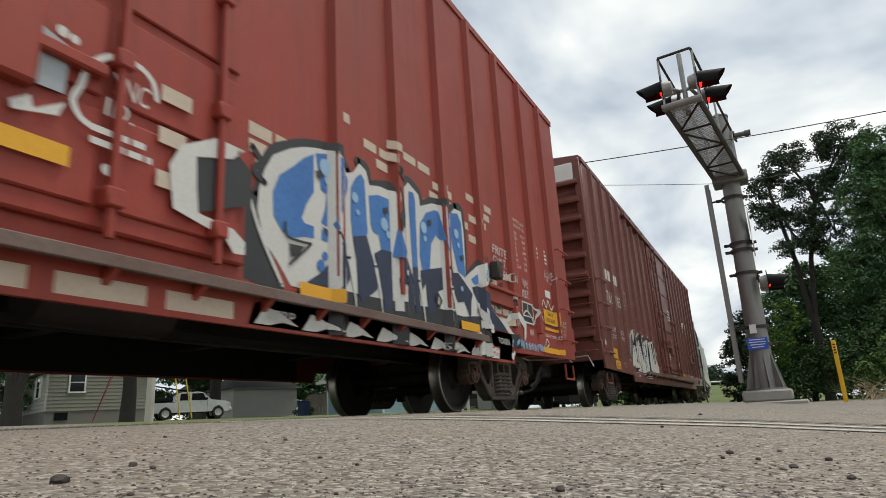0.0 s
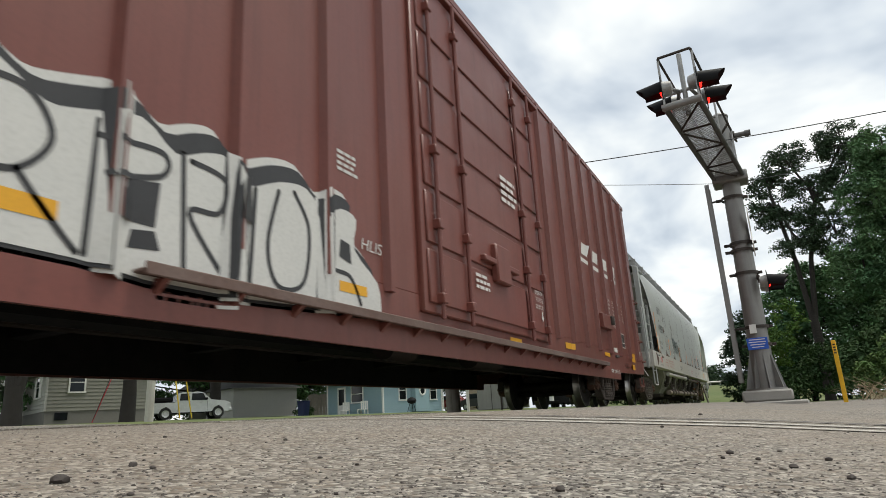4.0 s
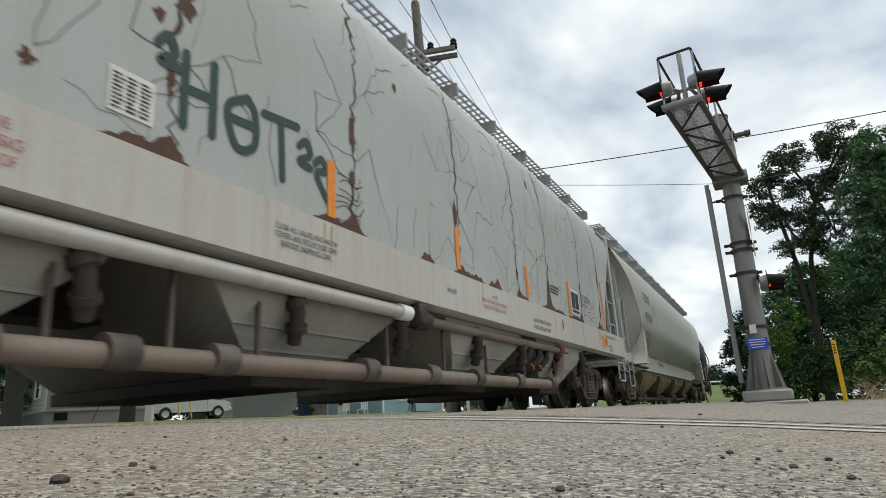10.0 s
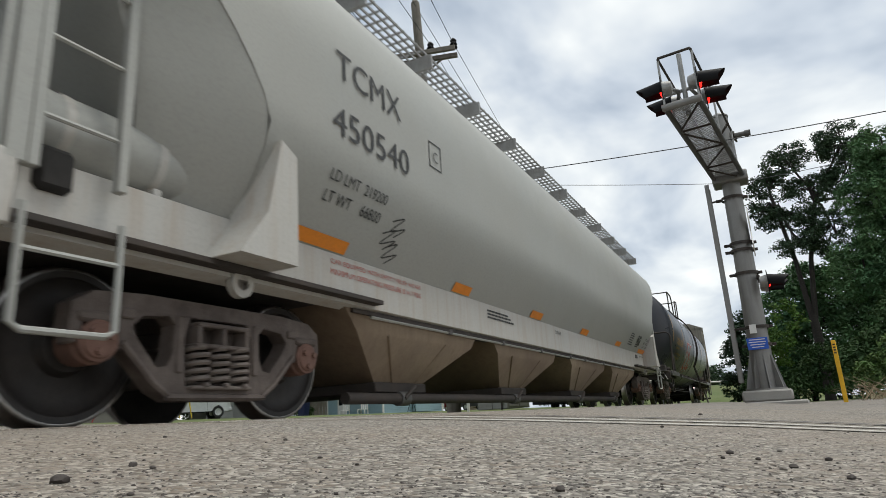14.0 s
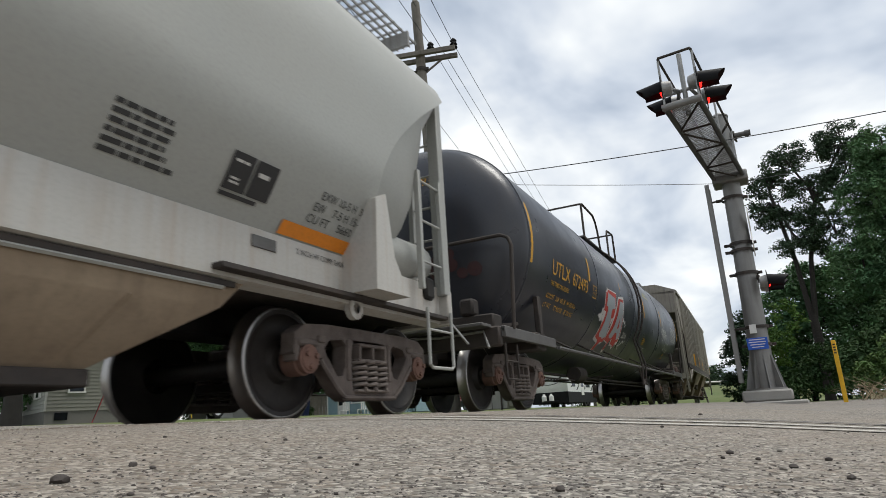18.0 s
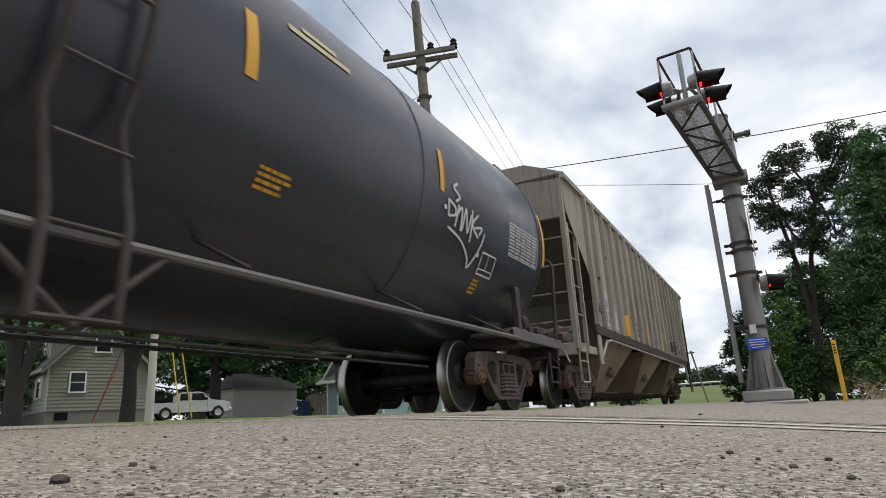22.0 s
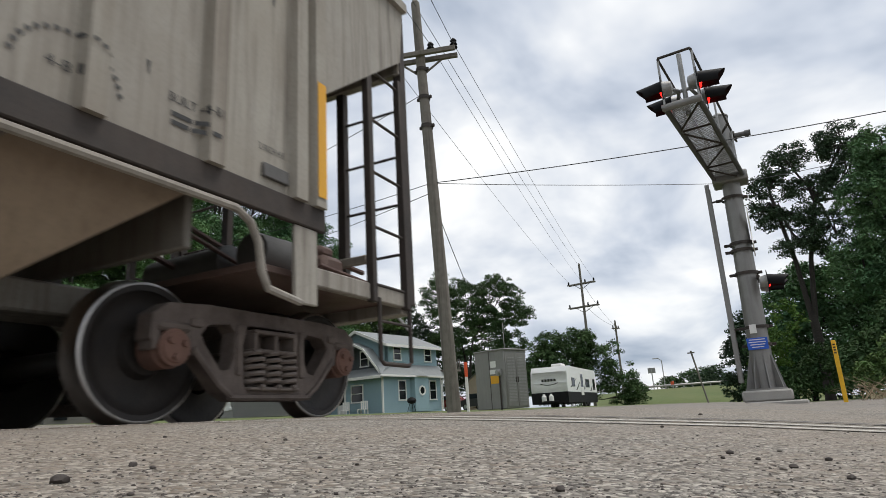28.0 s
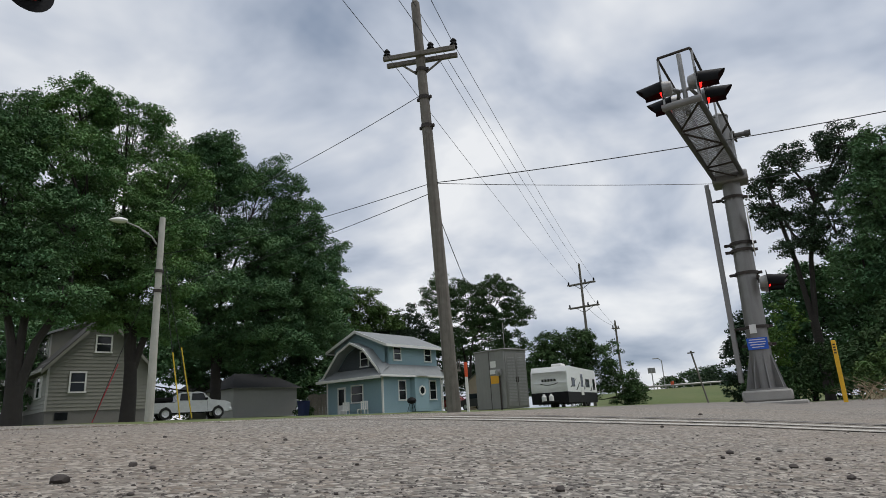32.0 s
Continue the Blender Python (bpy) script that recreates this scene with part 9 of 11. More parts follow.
    part("text_bars", sh, MAT["white"], sg)
    part("tag_plate", Shape().box(-0.12, 0.02, -0.265, -0.25, 1.6, 1.8, 0.004), MAT["white"], ob)


MAT["arm_steel"] = stuff("grey_painted_arm", (0.1, 0.096, 0.094), 0.6, 0.3, (0.06, 0.058, 0.056), 4, 50, 0.5, 0.15)
cantilever()


def far_signal():
    """The signal across the track: its mast stands out of sight, one hooded lamp hangs into view."""
    c = aim(-63.4, 33.6, 8.2)
    ob = thing("crossing_signal", Matrix.Translation((-12.4, 2.2, ground_z(-12.4, 2.2) - 0.1)), "crossing signal across the track with a black hooded lamp", "crossing signal")
    p = c - ob.location
    part("footing", Shape().box(-0.5, 0.5, -0.5, 0.5, -0.2, 0.3, 0.03), MAT["concrete"], ob)
    part("mast", Shape().tube([(0, 0, 0.2), (0, 0, p.z + 0.9)], 0.17, 16), MAT["alum"], ob)
    part("arm", Shape().tube([(0, 0, p.z + 0.75), (p.x, p.y, p.z + 0.75)], 0.06, 10), MAT["arm_steel"], ob)
    part("drop_bracket", Shape().tube([(p.x - 0.1, p.y, p.z + 0.75), (p.x - 0.1, p.y, p.z)], 0.035, 8), MAT["arm_steel"], ob)
    signal_lamp(ob, p, 1, False, 1.35)


far_signal()


def marker_posts():
    ob = thing("marker_post", Matrix.Translation(foot(4.56, 13.5)) @ pose(0, 0, 0, 0, 0, -8), "flat yellow cable marker post in the gravel", "marker post")
    part("post", Shape().box(-0.036, 0.036, -0.012, 0.012, -0.1, 1.12, 0.006), MAT["yellow_post"], ob)
    sh = Shape()
    for k in range(4):
        part("text_bar", Shape().box(-0.02, 0.02, -0.0155, -0.0125, 0.88 + 0.05 * k, 0.905 + 0.05 * k), MAT["ink"], ob)
    ob = thing("marker_post", Matrix.Translation(foot(-25.07, 20)), "white fibreglass marker post with an orange top", "marker post")
    part("post", Shape().tube([(0, 0, -0.2), (0, 0, 1.05)], 0.05, 10), MAT["white"], ob)
    part("cap", Shape().tube([(0, 0, 1.05), (0, 0, 1.5)], 0.053, 10), MAT["marker_orange"], ob, "orange sleeve")
    ob = thing("fence_post", Matrix.Translation(foot(-5.0, 40)), "thin leaning grey post on the grass", "post")
    part("post", Shape().tube([(0, 0, -0.2), (-0.55, 0, 3.0)], 0.05, 8), MAT["pole"], ob)
    part("crosspiece", Shape().box(-0.75, -0.35, -0.03, 0.03, 2.85, 2.92), MAT["pole"], ob)


MAT["yellow_post"] = stuff("yellow_post_plastic", (0.75, 0.43, 0.015), 0.5, 0, (0.66, 0.36, 0.015), 4, 40, 0.4, 0.05)
MAT["marker_orange"] = stuff("orange_plastic", (0.72, 0.09, 0.02), 0.5, 0, (0.6, 0.07, 0.02), 4, 40, 0.4, 0.05)
marker_posts()


def frame_at(corner, yaw):
    """Local frame at a place: x to the right along the near side, y away from the eye, z up."""
    return Matrix.Translation(corner) @ Matrix.Rotation(yaw, 4, "Z")


def signal_cabinet():
    c = Vector(foot(-21.62, 24.0))
    l = Vector(foot(-24.25, 25.0))
    yaw = math.atan2(c.y - l.y, c.x - l.x)
    ob = thing("equipment_cabinet", frame_at(c, yaw), "grey metal railway equipment cabinet with louvred doors", "cabinet")
    w, dp, h = 1.5, 1.3, 2.2
    G = MAT["cabinet"]
    part("body", Shape().box(-w, 0, 0, dp, 0.05, h, 0.012), G, ob)
    part("roof", Shape().box(-w - 0.04, 0.05, -0.04, dp + 0.05, h, h + 0.06, 0.015), G, ob)
    for k in range(2):
        y0 = 0.06 + k * 0.6
        d = part("door", Shape().box(0.003, 0.03, y0, y0 + 0.57, 0.12, h - 0.12, 0.008), G, ob)
        sh = Shape()
        for j in range(30):
            z = 0.3 + j * 0.055
            sh.box(0.03, 0.042, y0 + 0.07, y0 + 0.5, z, z + 0.028)
        part("louvre", sh, MAT["galv"], d)
        part("latch", Shape().box(0.03, 0.06, y0 + (0.5 if k == 0 else 0.02), y0 + (0.54 if k == 0 else 0.06), 1.0, 1.2, 0.005), MAT["steel_dark"], d)
    part("seam", Shape().box(-w * 0.5 - 0.01, -w * 0.5 + 0.01, -0.012, 0.0, 0.05, h), MAT["steel_dark"], ob)
    part("meter_box", Shape().box(-0.34, -0.14, -0.12, 0, 1.25, 1.5, 0.01).turned([(-0.2, 0.001), (-0.2, 0.08), (-0.12, 0.085)], (-0.24, 0, 1.38), 16, "y"), MAT["galv"], ob)
    part("conduit", Shape().tube([(-0.24, -0.05, 0.0), (-0.24, -0.05, 1.25)], 0.028, 8), MAT["steel_dark"], ob)
    part("sticker", Shape().box(-0.72, -0.3, -0.008, -0.002, 0.98, 1.28), MAT["yellow"], ob, "yellow notice sticker")
    part("sticker", Shape().box(-0.75, -0.3, -0.008, -0.002, 1.34, 1.5), MAT["white"], ob, "white notice sticker")
    part("sticker", Shape().box(-0.7, -0.42, -0.008, -0.002, 1.58, 1.82), MAT["white"], ob, "white notice sticker")
    part("antenna", Shape().tube([(-0.35, 0.5, h), (-0.35, 0.5, h + 1.1)], 0.012, 6), MAT["galv"], ob)


MAT["cabinet"] = stuff("grey_cabinet_paint", (0.25, 0.245, 0.23), 0.5, 0.3, (0.2, 0.195, 0.185), 2, 40, 0.5, 0.08, streak=(0.15, 0.14, 0.13), streak_amount=0.4)
signal_cabinet()


# ---- houses ----
def lapped(sh, x0, x1, z0, z1, y=0.0, lap=0.12, top=None, slot=0):
    """Lap siding on a wall that faces -y, in one piece; top(x) may cut it along a gable."""
    n = max(1, int((z1 - z0) / lap))
    grid = frange(x0, x1, 240)
    vs, fs, last = [], [], None
    for k in range(n):
        row = []
        for z, yy in ((z0 + (z1 - z0) * k / n, y - 0.03), (z0 + (z1 - z0) * (k + 1) / n, y)):
            xs = [x for x in grid if top(x) >= z] if top else [x0, x1]
            row.append((xs[0], xs[-1], z, yy) if len(xs) > 1 else None)
        if None in row:
            break
        b = len(vs)
        for xa, xb, z, yy in row:
            vs += [(xa, yy, z), (xb, yy, z)]
        fs.append((b, b + 1, b + 3, b + 2))
        if last is not None:
            fs.append((last + 2, last + 3, b + 1, b))
        last = b
    sh.add(vs, fs, slot)
    return sh


def turned_shape(sh, m):
    sh.v = [tuple(m @ Vector(p)) for p in sh.v]
    return sh


def window(parent, m, x, z, w, h, trim, sash=True):
    """A sash window on a wall facing -y; m is the wall's frame in the house."""
    t = 0.09
    fr = Shape().box(x - w / 2 - t, x + w / 2 + t, -0.07, 0.02, z + h, z + h + t, 0.006)
    fr.box(x - w / 2 - t, x - w / 2, -0.07, 0.02, z, z + h, 0.006).box(x + w / 2, x + w / 2 + t, -0.07, 0.02, z, z + h, 0.006)
    fr.box(x - w / 2 - t - 0.03, x + w / 2 + t + 0.03, -0.1, 0.02, z - t, z, 0.006)
    wn = part("window", turned_shape(fr, m), trim, parent)
    for k in range(2):
        za, zb = z + h / 2 * k, z + h / 2 * (k + 1)
        part("pane", turned_shape(Shape().box(x - w / 2, x + w / 2, -0.046, -0.038, za + 0.02, zb - 0.02), m), MAT["pane"], wn)
    sh = Shape().box(x - w / 2, x + w / 2, -0.06, -0.01, z + h / 2 - 0.025, z + h / 2 + 0.025)
    part("meeting_rail", turned_shape(sh, m), trim, wn)
    return wn


MAT["blue_siding"] = stuff("pale_blue_siding", (0.27, 0.385, 0.43), 0.7, 0, (0.23, 0.34, 0.38), 0.8, 20, 0.5, 0.05)
MAT["grey_siding"] = stuff("grey_beige_siding", (0.24, 0.235, 0.2), 0.8, 0, (0.19, 0.185, 0.16), 0.8, 20, 0.5, 0.05)
MAT["white_siding"] = stuff("off_white_siding", (0.42, 0.415, 0.385), 0.75, 0, (0.36, 0.355, 0.325), 0.8, 20, 0.5, 0.05)
MAT["pale_roof"] = stuff("pale_grey_shingles", (0.27, 0.285, 0.285), 0.9, 0, (0.21, 0.22, 0.22), 1.2, 14, 0.6, 0.3)
MAT["dark_roof"] = stuff("dark_shingles", (0.06, 0.058, 0.056), 0.9, 0, (0.09, 0.085, 0.08), 1.2, 14, 0.6, 0.3)
MAT["foundation"] = stuff("block_foundation", (0.2, 0.19, 0.175), 0.9, 0, (0.15, 0.14, 0.13), 2, 20, 0.5, 0.3)


def blue_house():
    c = Vector(foot(-32.57, 48.0))
    yaw = radians(-10)
    L, M, eave, up, apex = 5.9, 7.1, 2.75, 5.2, 6.45
    ob = thing("house", frame_at(c, yaw), "pale blue two-storey house with white trim and gambrel roof", "house")
    W, B = MAT["white"], MAT["blue_siding"]
    front = Matrix.Identity(4)                                   # gable wall, faces -y, from x = -L to 0
    side = Matrix.Rotation(radians(90), 4, "Z")                  # side wall, x runs to +y
    sh = lapped(Shape(), -L, 0, 0, eave, 0.0)
    part("front_wall", sh, B, ob)
    sh = turned_shape(lapped(Shape(), 0, M, 0, eave, 0.0), side)
    part("side_wall", sh, B, ob)
    part("core", Shape().box(-L + 0.02, -0.02, 0.02, M, 0, eave + 0.02).box(-L + 0.02, -0.02, M - 0.1, M + 0.01, 0, eave), B, ob)
    # front gambrel with a recessed balcony, below the main gable
    zA, zi, cx = eave + 0.05, apex - 0.95, -L / 2

    def gable(x):
        u = abs(x - cx)
        return zi - 0.12 - (0.65 * u / 1.3 if u < 1.3 else 0.65 + (zi - 0.65 - zA) * (u - 1.3) / (L / 2 - 1.1))

    part("balcony_wall", lapped(Shape(), -L + 0.2, -0.2, zA, zi - 0.1, 0.62, top=gable), MAT["gable_dark"], ob)
    window(ob, Matrix.Translation((0, 0.62, 0)), cx + 0.6, zA + 0.85, 0.75, 1.1, W)
    pts = [(-L - 0.4, zA - 0.05), (cx - 1.4, zi - 0.62), (cx, zi), (cx + 1.4, zi - 0.62), (0.4, zA - 0.05)]
    for (xa, za), (xb, zb) in zip(pts, pts[1:]):
        n = Vector((za - zb, 0, xb - xa)).normalized() * 0.15
        q = [(xa, za), (xb, zb), (xb - n.x, zb - n.z), (xa - n.x, za - n.z)]
        part("barge_board", Shape().add([(x, -0.42, z) for x, z in q] + [(x, -0.34, z) for x, z in q], [(0, 1, 2, 3), (7, 6, 5, 4), (0, 4, 5, 1), (3, 2, 6, 7)]), W, ob)
        sh = Shape().add([(xa, -0.36, za), (xb, -0.36, zb), (xb, 1.3, zb), (xa, 1.3, za), (xa, -0.36, za - 0.08), (xb, -0.36, zb - 0.08), (xb, 1.3, zb - 0.08), (xa, 1.3, za - 0.08)], [(0, 1, 2, 3), (7, 6, 5, 4)])
        part("gambrel_slope", sh, MAT["pale_roof"], ob)
    # upper gable wall behind and above the gambrel
    part("gable_wall", lapped(Shape(), -L + 0.1, -0.3, zA + 1.0, apex - 0.1, 0.72, top=lambda x: up + (apex - 0.1 - up) * (1 - abs(x - cx) / (L / 2))), B, ob)
    # porch roof skirt
    sh = Shape().add([(-L - 0.5, -0.75, eave - 0.05), (0.5, -0.75, eave - 0.05), (0.1, 0.9, eave + 0.85), (-L - 0.1, 0.9, eave + 0.85), (-L - 0.5, -0.75, eave - 0.2), (0.5, -0.75, eave - 0.2)],
                     [(0, 1, 2, 3), (4, 5, 1, 0)])
    part("porch_roof", sh, MAT["pale_roof"], ob)
    part("fascia", Shape().box(-L - 0.52, 0.52, -0.8, -0.74, eave - 0.24, eave - 0.03, 0.01), W, ob)
    # side roof skirt and upper wall
    sh = Shape().add([(0.55, -0.7, eave), (0.55, M + 0.3, eave), (-0.35, M + 0.3, eave + 0.95), (-0.35, -0.2, eave + 0.95)], [(0, 1, 2, 3)])
    sh.add([(0.55, -0.7, eave - 0.03), (0.55, M + 0.3, eave - 0.03), (-0.35, M + 0.3, eave + 0.9), (-0.35, -0.2, eave + 0.9)], [(3, 2, 1, 0)])
    part("side_roof", sh, MAT["pale_roof"], ob)
    part("gutter", Shape().box(0.5, 0.6, -0.75, M + 0.35, eave - 0.14, eave + 0.01, 0.01), W, ob)
    sh = turned_shape(lapped(Shape(), 1.1, M, eave + 0.8, up, 0.0), Matrix.Translation((-0.3, 0, 0)) @ side)
    part("upper_wall", sh, B, ob)
    part("upper_core", Shape().box(-L + 0.3, -0.33, 1.1, M, eave, up), B, ob)
    # main roof: two slopes with white rake boards
    for k in (-1, 1):
        x1 = cx + k * (L / 2 + 0.35)
        za, zb = apex, up - 0.12
        sh = Shape().add([(cx, 0.2, za), (cx, M + 0.3, za), (x1, M + 0.3, zb), (x1, 0.2, zb), (cx, 0.2, za - 0.1), (cx, M + 0.3, za - 0.1), (x1, M + 0.3, zb - 0.1), (x1, 0.2, zb - 0.1)],
                         [(0, 1, 2, 3), (7, 6, 5, 4), (3, 2, 6, 7), (0, 3, 7, 4)])
        part("roof_slope", sh, MAT["pale_roof"], ob)
        q = [(cx, za + 0.01), (x1, zb + 0.01), (x1, zb - 0.2), (cx, za - 0.2)]
        part("rake_board", Shape().add([(x, 0.12, z) for x, z in q] + [(x, 0.19, z) for x, z in q], [(0, 1, 2, 3), (7, 6, 5, 4), (0, 4, 5, 1), (3, 2, 6, 7)]), W, ob)
        part("eave_board", Shape().box(x1 - 0.03, x1 + 0.03, 0.19, M + 0.3, zb - 0.2, zb + 0.01, 0.005), W, ob)
    for y in (1.5, 5.3):
        window(ob, Matrix.Translation((-0.3, 0, 0)) @ side, y + 0.6, 4.0, 0.75, 0.95, W)
    for y in (2.2, 6.0):
        window(ob, side, y, 0.95, 0.75, 1.4, W)
    sh = Shape().turned([(0, 0.25), (-0.06, 0.3), (-0.06, 0.4), (0, 0.42)], (0, 0, 0), 8, "y")
    oct_ = part("octagon_window", turned_shape(sh, side @ Matrix.Translation((4.05, -0.5, 1.6))), W, ob, "white octagonal window frame")
    part("pane", turned_shape(Shape().turned([(-0.53, 0.3), (-0.531, 0.001)], (4.05, 0, 1.6), 8, "y"), side), MAT["pane"], oct_)
    # entry door, front window, porch posts
    d = part("door", Shape().box(-L + 1.15, -L + 2.05, -0.05, 0.02, 0.1, 2.15, 0.01), W, ob, "white storm door")
    part("pane", Shape().box(-L + 1.3, -L + 1.9, -0.06, -0.05, 0.8, 2.0), MAT["pane"], d)
    window(ob, front, -L + 3.3, 0.95, 1.15, 1.2, W)
    for x in (-L, 0):
        part("corner_board", Shape().box(x - 0.07, x + 0.07, -0.05, 0.07, 0, eave, 0.006), W, ob)
    part("corner_board", Shape().box(-0.07, 0.07, M - 0.06, M + 0.08, 0, eave, 0.006), W, ob)
    part("downpipe", Shape().tube([(0.5, M + 0.2, eave), (0.1, M + 0.12, eave - 0.3), (0.1, M + 0.12, 0.1)], 0.05, 6), W, ob)
    part("bay", Shape().box(0, 0.5, 3.2, 4.9, 0, eave - 0.05, 0.02), B, ob)
    part("bay_roof", Shape().add([(0.5, 3.0, eave - 0.02), (0.5, 5.1, eave - 0.02), (1.0, 4.05, eave - 0.05), (-0.2, 4.05, eave + 0.75)], [(0, 2, 3), (2, 1, 3), (0, 1, 2)]), MAT["pale_roof"], ob)
    part("deck", Shape().box(-0.6, 0.9, M + 0.0, M + 1.8, eave + 0.4, eave + 0.55, 0.01), MAT["pole"], ob, "wooden rear deck")
    for k in range(7):
        part("deck_baluster", Shape().box(0.84, 0.9, M + 0.1 + 0.26 * k, M + 0.15 + 0.26 * k, eave + 0.55, eave + 1.4), MAT["pole"], ob)
    for s in (0, 1):
        x, y = -L + 3.2 + 1.3 * s + s * 0.6, -1.3
        ch = thing("lawn_chair", ob.matrix_basis @ pose(x, y, 0, 0, 0, 20), "white slatted lawn chair on the grass", "chair", "lawn chairs")
        sh = Shape()
        part("seat", Shape().box(-0.3, 0.3, -0.3, 0.3, 0.33, 0.37, 0.01), W, ch)
        for k in range(4):
            part("slat", Shape().box(-0.28 + 0.15 * k, -0.17 + 0.15 * k, 0.28, 0.31, 0.36, 0.95, 0.004), W, ch)
        for a in (-0.27, 0.27):
            for b in (-0.27, 0.27):
                part("leg", Shape().box(a - 0.03, a + 0.03, b - 0.03, b + 0.03, 0.0, 0.34), W, ch)
    g = thing("barbecue_grill", ob.matrix_basis @ pose(1.6, 1.4, 0.0), "black kettle grill on legs beside the house", "grill")
    part("bowl", Shape().turned([(0.55, 0.05), (0.62, 0.3), (0.78, 0.36), (0.92, 0.3), (1.02, 0.12), (1.04, 0.001)], (0, 0, 0), 14, "z"), MAT["signal_black"], g)
    for k in range(3):
        a = 2.1 * k
        part("leg", Shape().tube([(0.15 * math.cos(a), 0.15 * math.sin(a), 0.6), (0.35 * math.cos(a), 0.35 * math.sin(a), 0.0)], 0.02, 6), MAT["signal_black"], g)


# The balcony recess's shade is put into this dark copy of the siding.
MAT["gable_dark"] = stuff("shaded_recess_siding", (0.07, 0.08, 0.09), 0.8, 0, (0.05, 0.06, 0.065), 0.8, 20, 0.5, 0.05)
blue_house()


def grey_house():
    c = Vector(foot(-58.8, 42.0))
    D, F, eave, apex = 5.35, 9.5, 3.45, 7.3 - c.z
    ob = thing("house", frame_at(c, radians(70)), "grey-beige storey-and-a-half house with steep dark gable roof", "house")
    S, Wt, P = MAT["grey_siding"], MAT["white"], MAT["white_siding"]

    def gab(x):
        return eave + (apex - eave) * (1 - abs(x - D / 2) / (D / 2)) + 0.01

    part("foundation", Shape().box(0.02, D, 0.03, F, -0.3, 0.72, 0.01), MAT["foundation"], ob)
    part("gable_wall", lapped(Shape(), 0, D, 0.7, apex, 0.0, 0.2, top=gab), S, ob)
    side = Matrix.Rotation(radians(-90), 4, "Z")
    part("front_wall", turned_shape(lapped(Shape(), -F, 0, 0.7, eave, 0.0, 0.2), side), P, ob)
    part("core", Shape().box(0.05, D, 0.05, F, 0.6, eave), S, ob)
    for s in (0, 1):
        x0, x1 = (-0.4, D / 2) if s == 0 else (D + 0.4, D / 2)
        za, zb = eave - 0.45, apex + 0.08
        sh = Shape().add([(x0, -0.3, za), (x0, F, za), (x1, F, zb), (x1, -0.3, zb), (x0, -0.3, za - 0.14), (x0, F, za - 0.14), (x1, F, zb - 0.14), (x1, -0.3, zb - 0.14)],
                         [(0, 1, 2, 3), (7, 6, 5, 4), (0, 3, 7, 4), (0, 4, 5, 1)])
        part("roof_slope", sh, MAT["dark_roof"], ob)
        sh = Shape().add([(x0, -0.33, za - 0.3), (x1, -0.33, zb - 0.3), (x1, -0.33, zb - 0.08), (x0, -0.33, za - 0.08), (x0, -0.28, za - 0.3), (x1, -0.28, zb - 0.3), (x1, -0.28, zb - 0.08), (x0, -0.28, za - 0.08)],
                         [(0, 1, 2, 3), (7, 6, 5, 4), (0, 4, 5, 1), (3, 2, 6, 7)])
        part("rake_board", sh, S, ob)
    part("eave_board", Shape().box(-0.45, -0.38, -0.3, F, eave - 0.62, eave - 0.43, 0.01), P, ob)
    # shed dormer on the front slope, its cheek towards the gable
    y0, zt = 2.5, 5.35
    xd = 0.45
    zr = eave - 0.45 + (apex + 0.53 - eave) * (xd + 0.4) / (D / 2 + 0.4)
    dm = part("dormer", turned_shape(lapped(Shape(), -F, -y0, zr - 0.1, zt, 0.0, 0.2), Matrix.Translation((xd, 0, 0)) @ side), P, ob)
    sh = Shape().add([(xd, y0, zr - 0.3), (xd, y0, zt), (D / 2, y0, apex + 0.02), (D / 2, y0, apex - 0.3)], [(0, 1, 2, 3)])
    part("dormer_cheek", sh, S, dm)
    part("corner_board", Shape().box(xd - 0.05, xd + 0.05, y0 - 0.04, y0 + 0.06, zr - 0.2, zt, 0.005), P, dm)
    sh = Shape().add([(xd - 0.35, y0 - 0.25, zt + 0.02), (xd - 0.35, F, zt + 0.02), (D / 2, F, apex + 0.14), (D / 2, y0 - 0.25, apex + 0.14), (xd - 0.35, y0 - 0.25, zt - 0.12), (xd - 0.35, F, zt - 0.12), (D / 2, y0 - 0.25, apex)],
                     [(0, 1, 2, 3), (0, 4, 5, 1), (0, 3, 6, 4)])
    part("dormer_roof", sh, MAT["pale_roof"], ob)
    I = Matrix.Identity(4)
    window(ob, I, 1.5, 1.75, 0.72, 1.05, Wt)
    window(ob, I, 2.72, 4.05, 0.75, 0.9, Wt)
    for y in (2.0, 6.0):
        window(ob, side, -y, 1.55, 0.8, 1.15, Wt)
        for dy in (-0.68, 0.68):
            part("shutter", turned_shape(Shape().box(-y + dy - 0.18, -y + dy + 0.18, -0.06, 0.0, 1.5, 2.75, 0.01), side), Wt, ob)
        window(ob, Matrix.Translation((xd, 0, 0)) @ side, -y - 1.6, zr + 0.25, 0.7, 1.0, Wt)
        for dy in (-0.6, 0.6):
            part("shutter", turned_shape(Shape().box(-y - 1.6 + dy - 0.16, -y - 1.6 + dy + 0.16, -0.06, 0.0, zr + 0.2, zr + 1.3, 0.01), Matrix.Translation((xd, 0, 0)) @ side), Wt, ob)
    part("basement_window", Shape().box(0.5, 1.15, -0.02, 0.02, 0.2, 0.62), MAT["pane"], ob)
    part("corner_board", Shape().box(-0.06, 0.06, -0.05, 0.06, 0.7, eave - 0.3, 0.005), P, ob)
    ac = thing("air_conditioner", ob.matrix_basis @ pose(-1.2, 1.6, 0.0), "grey box-shaped outdoor air conditioner by the wall", "air conditioner")
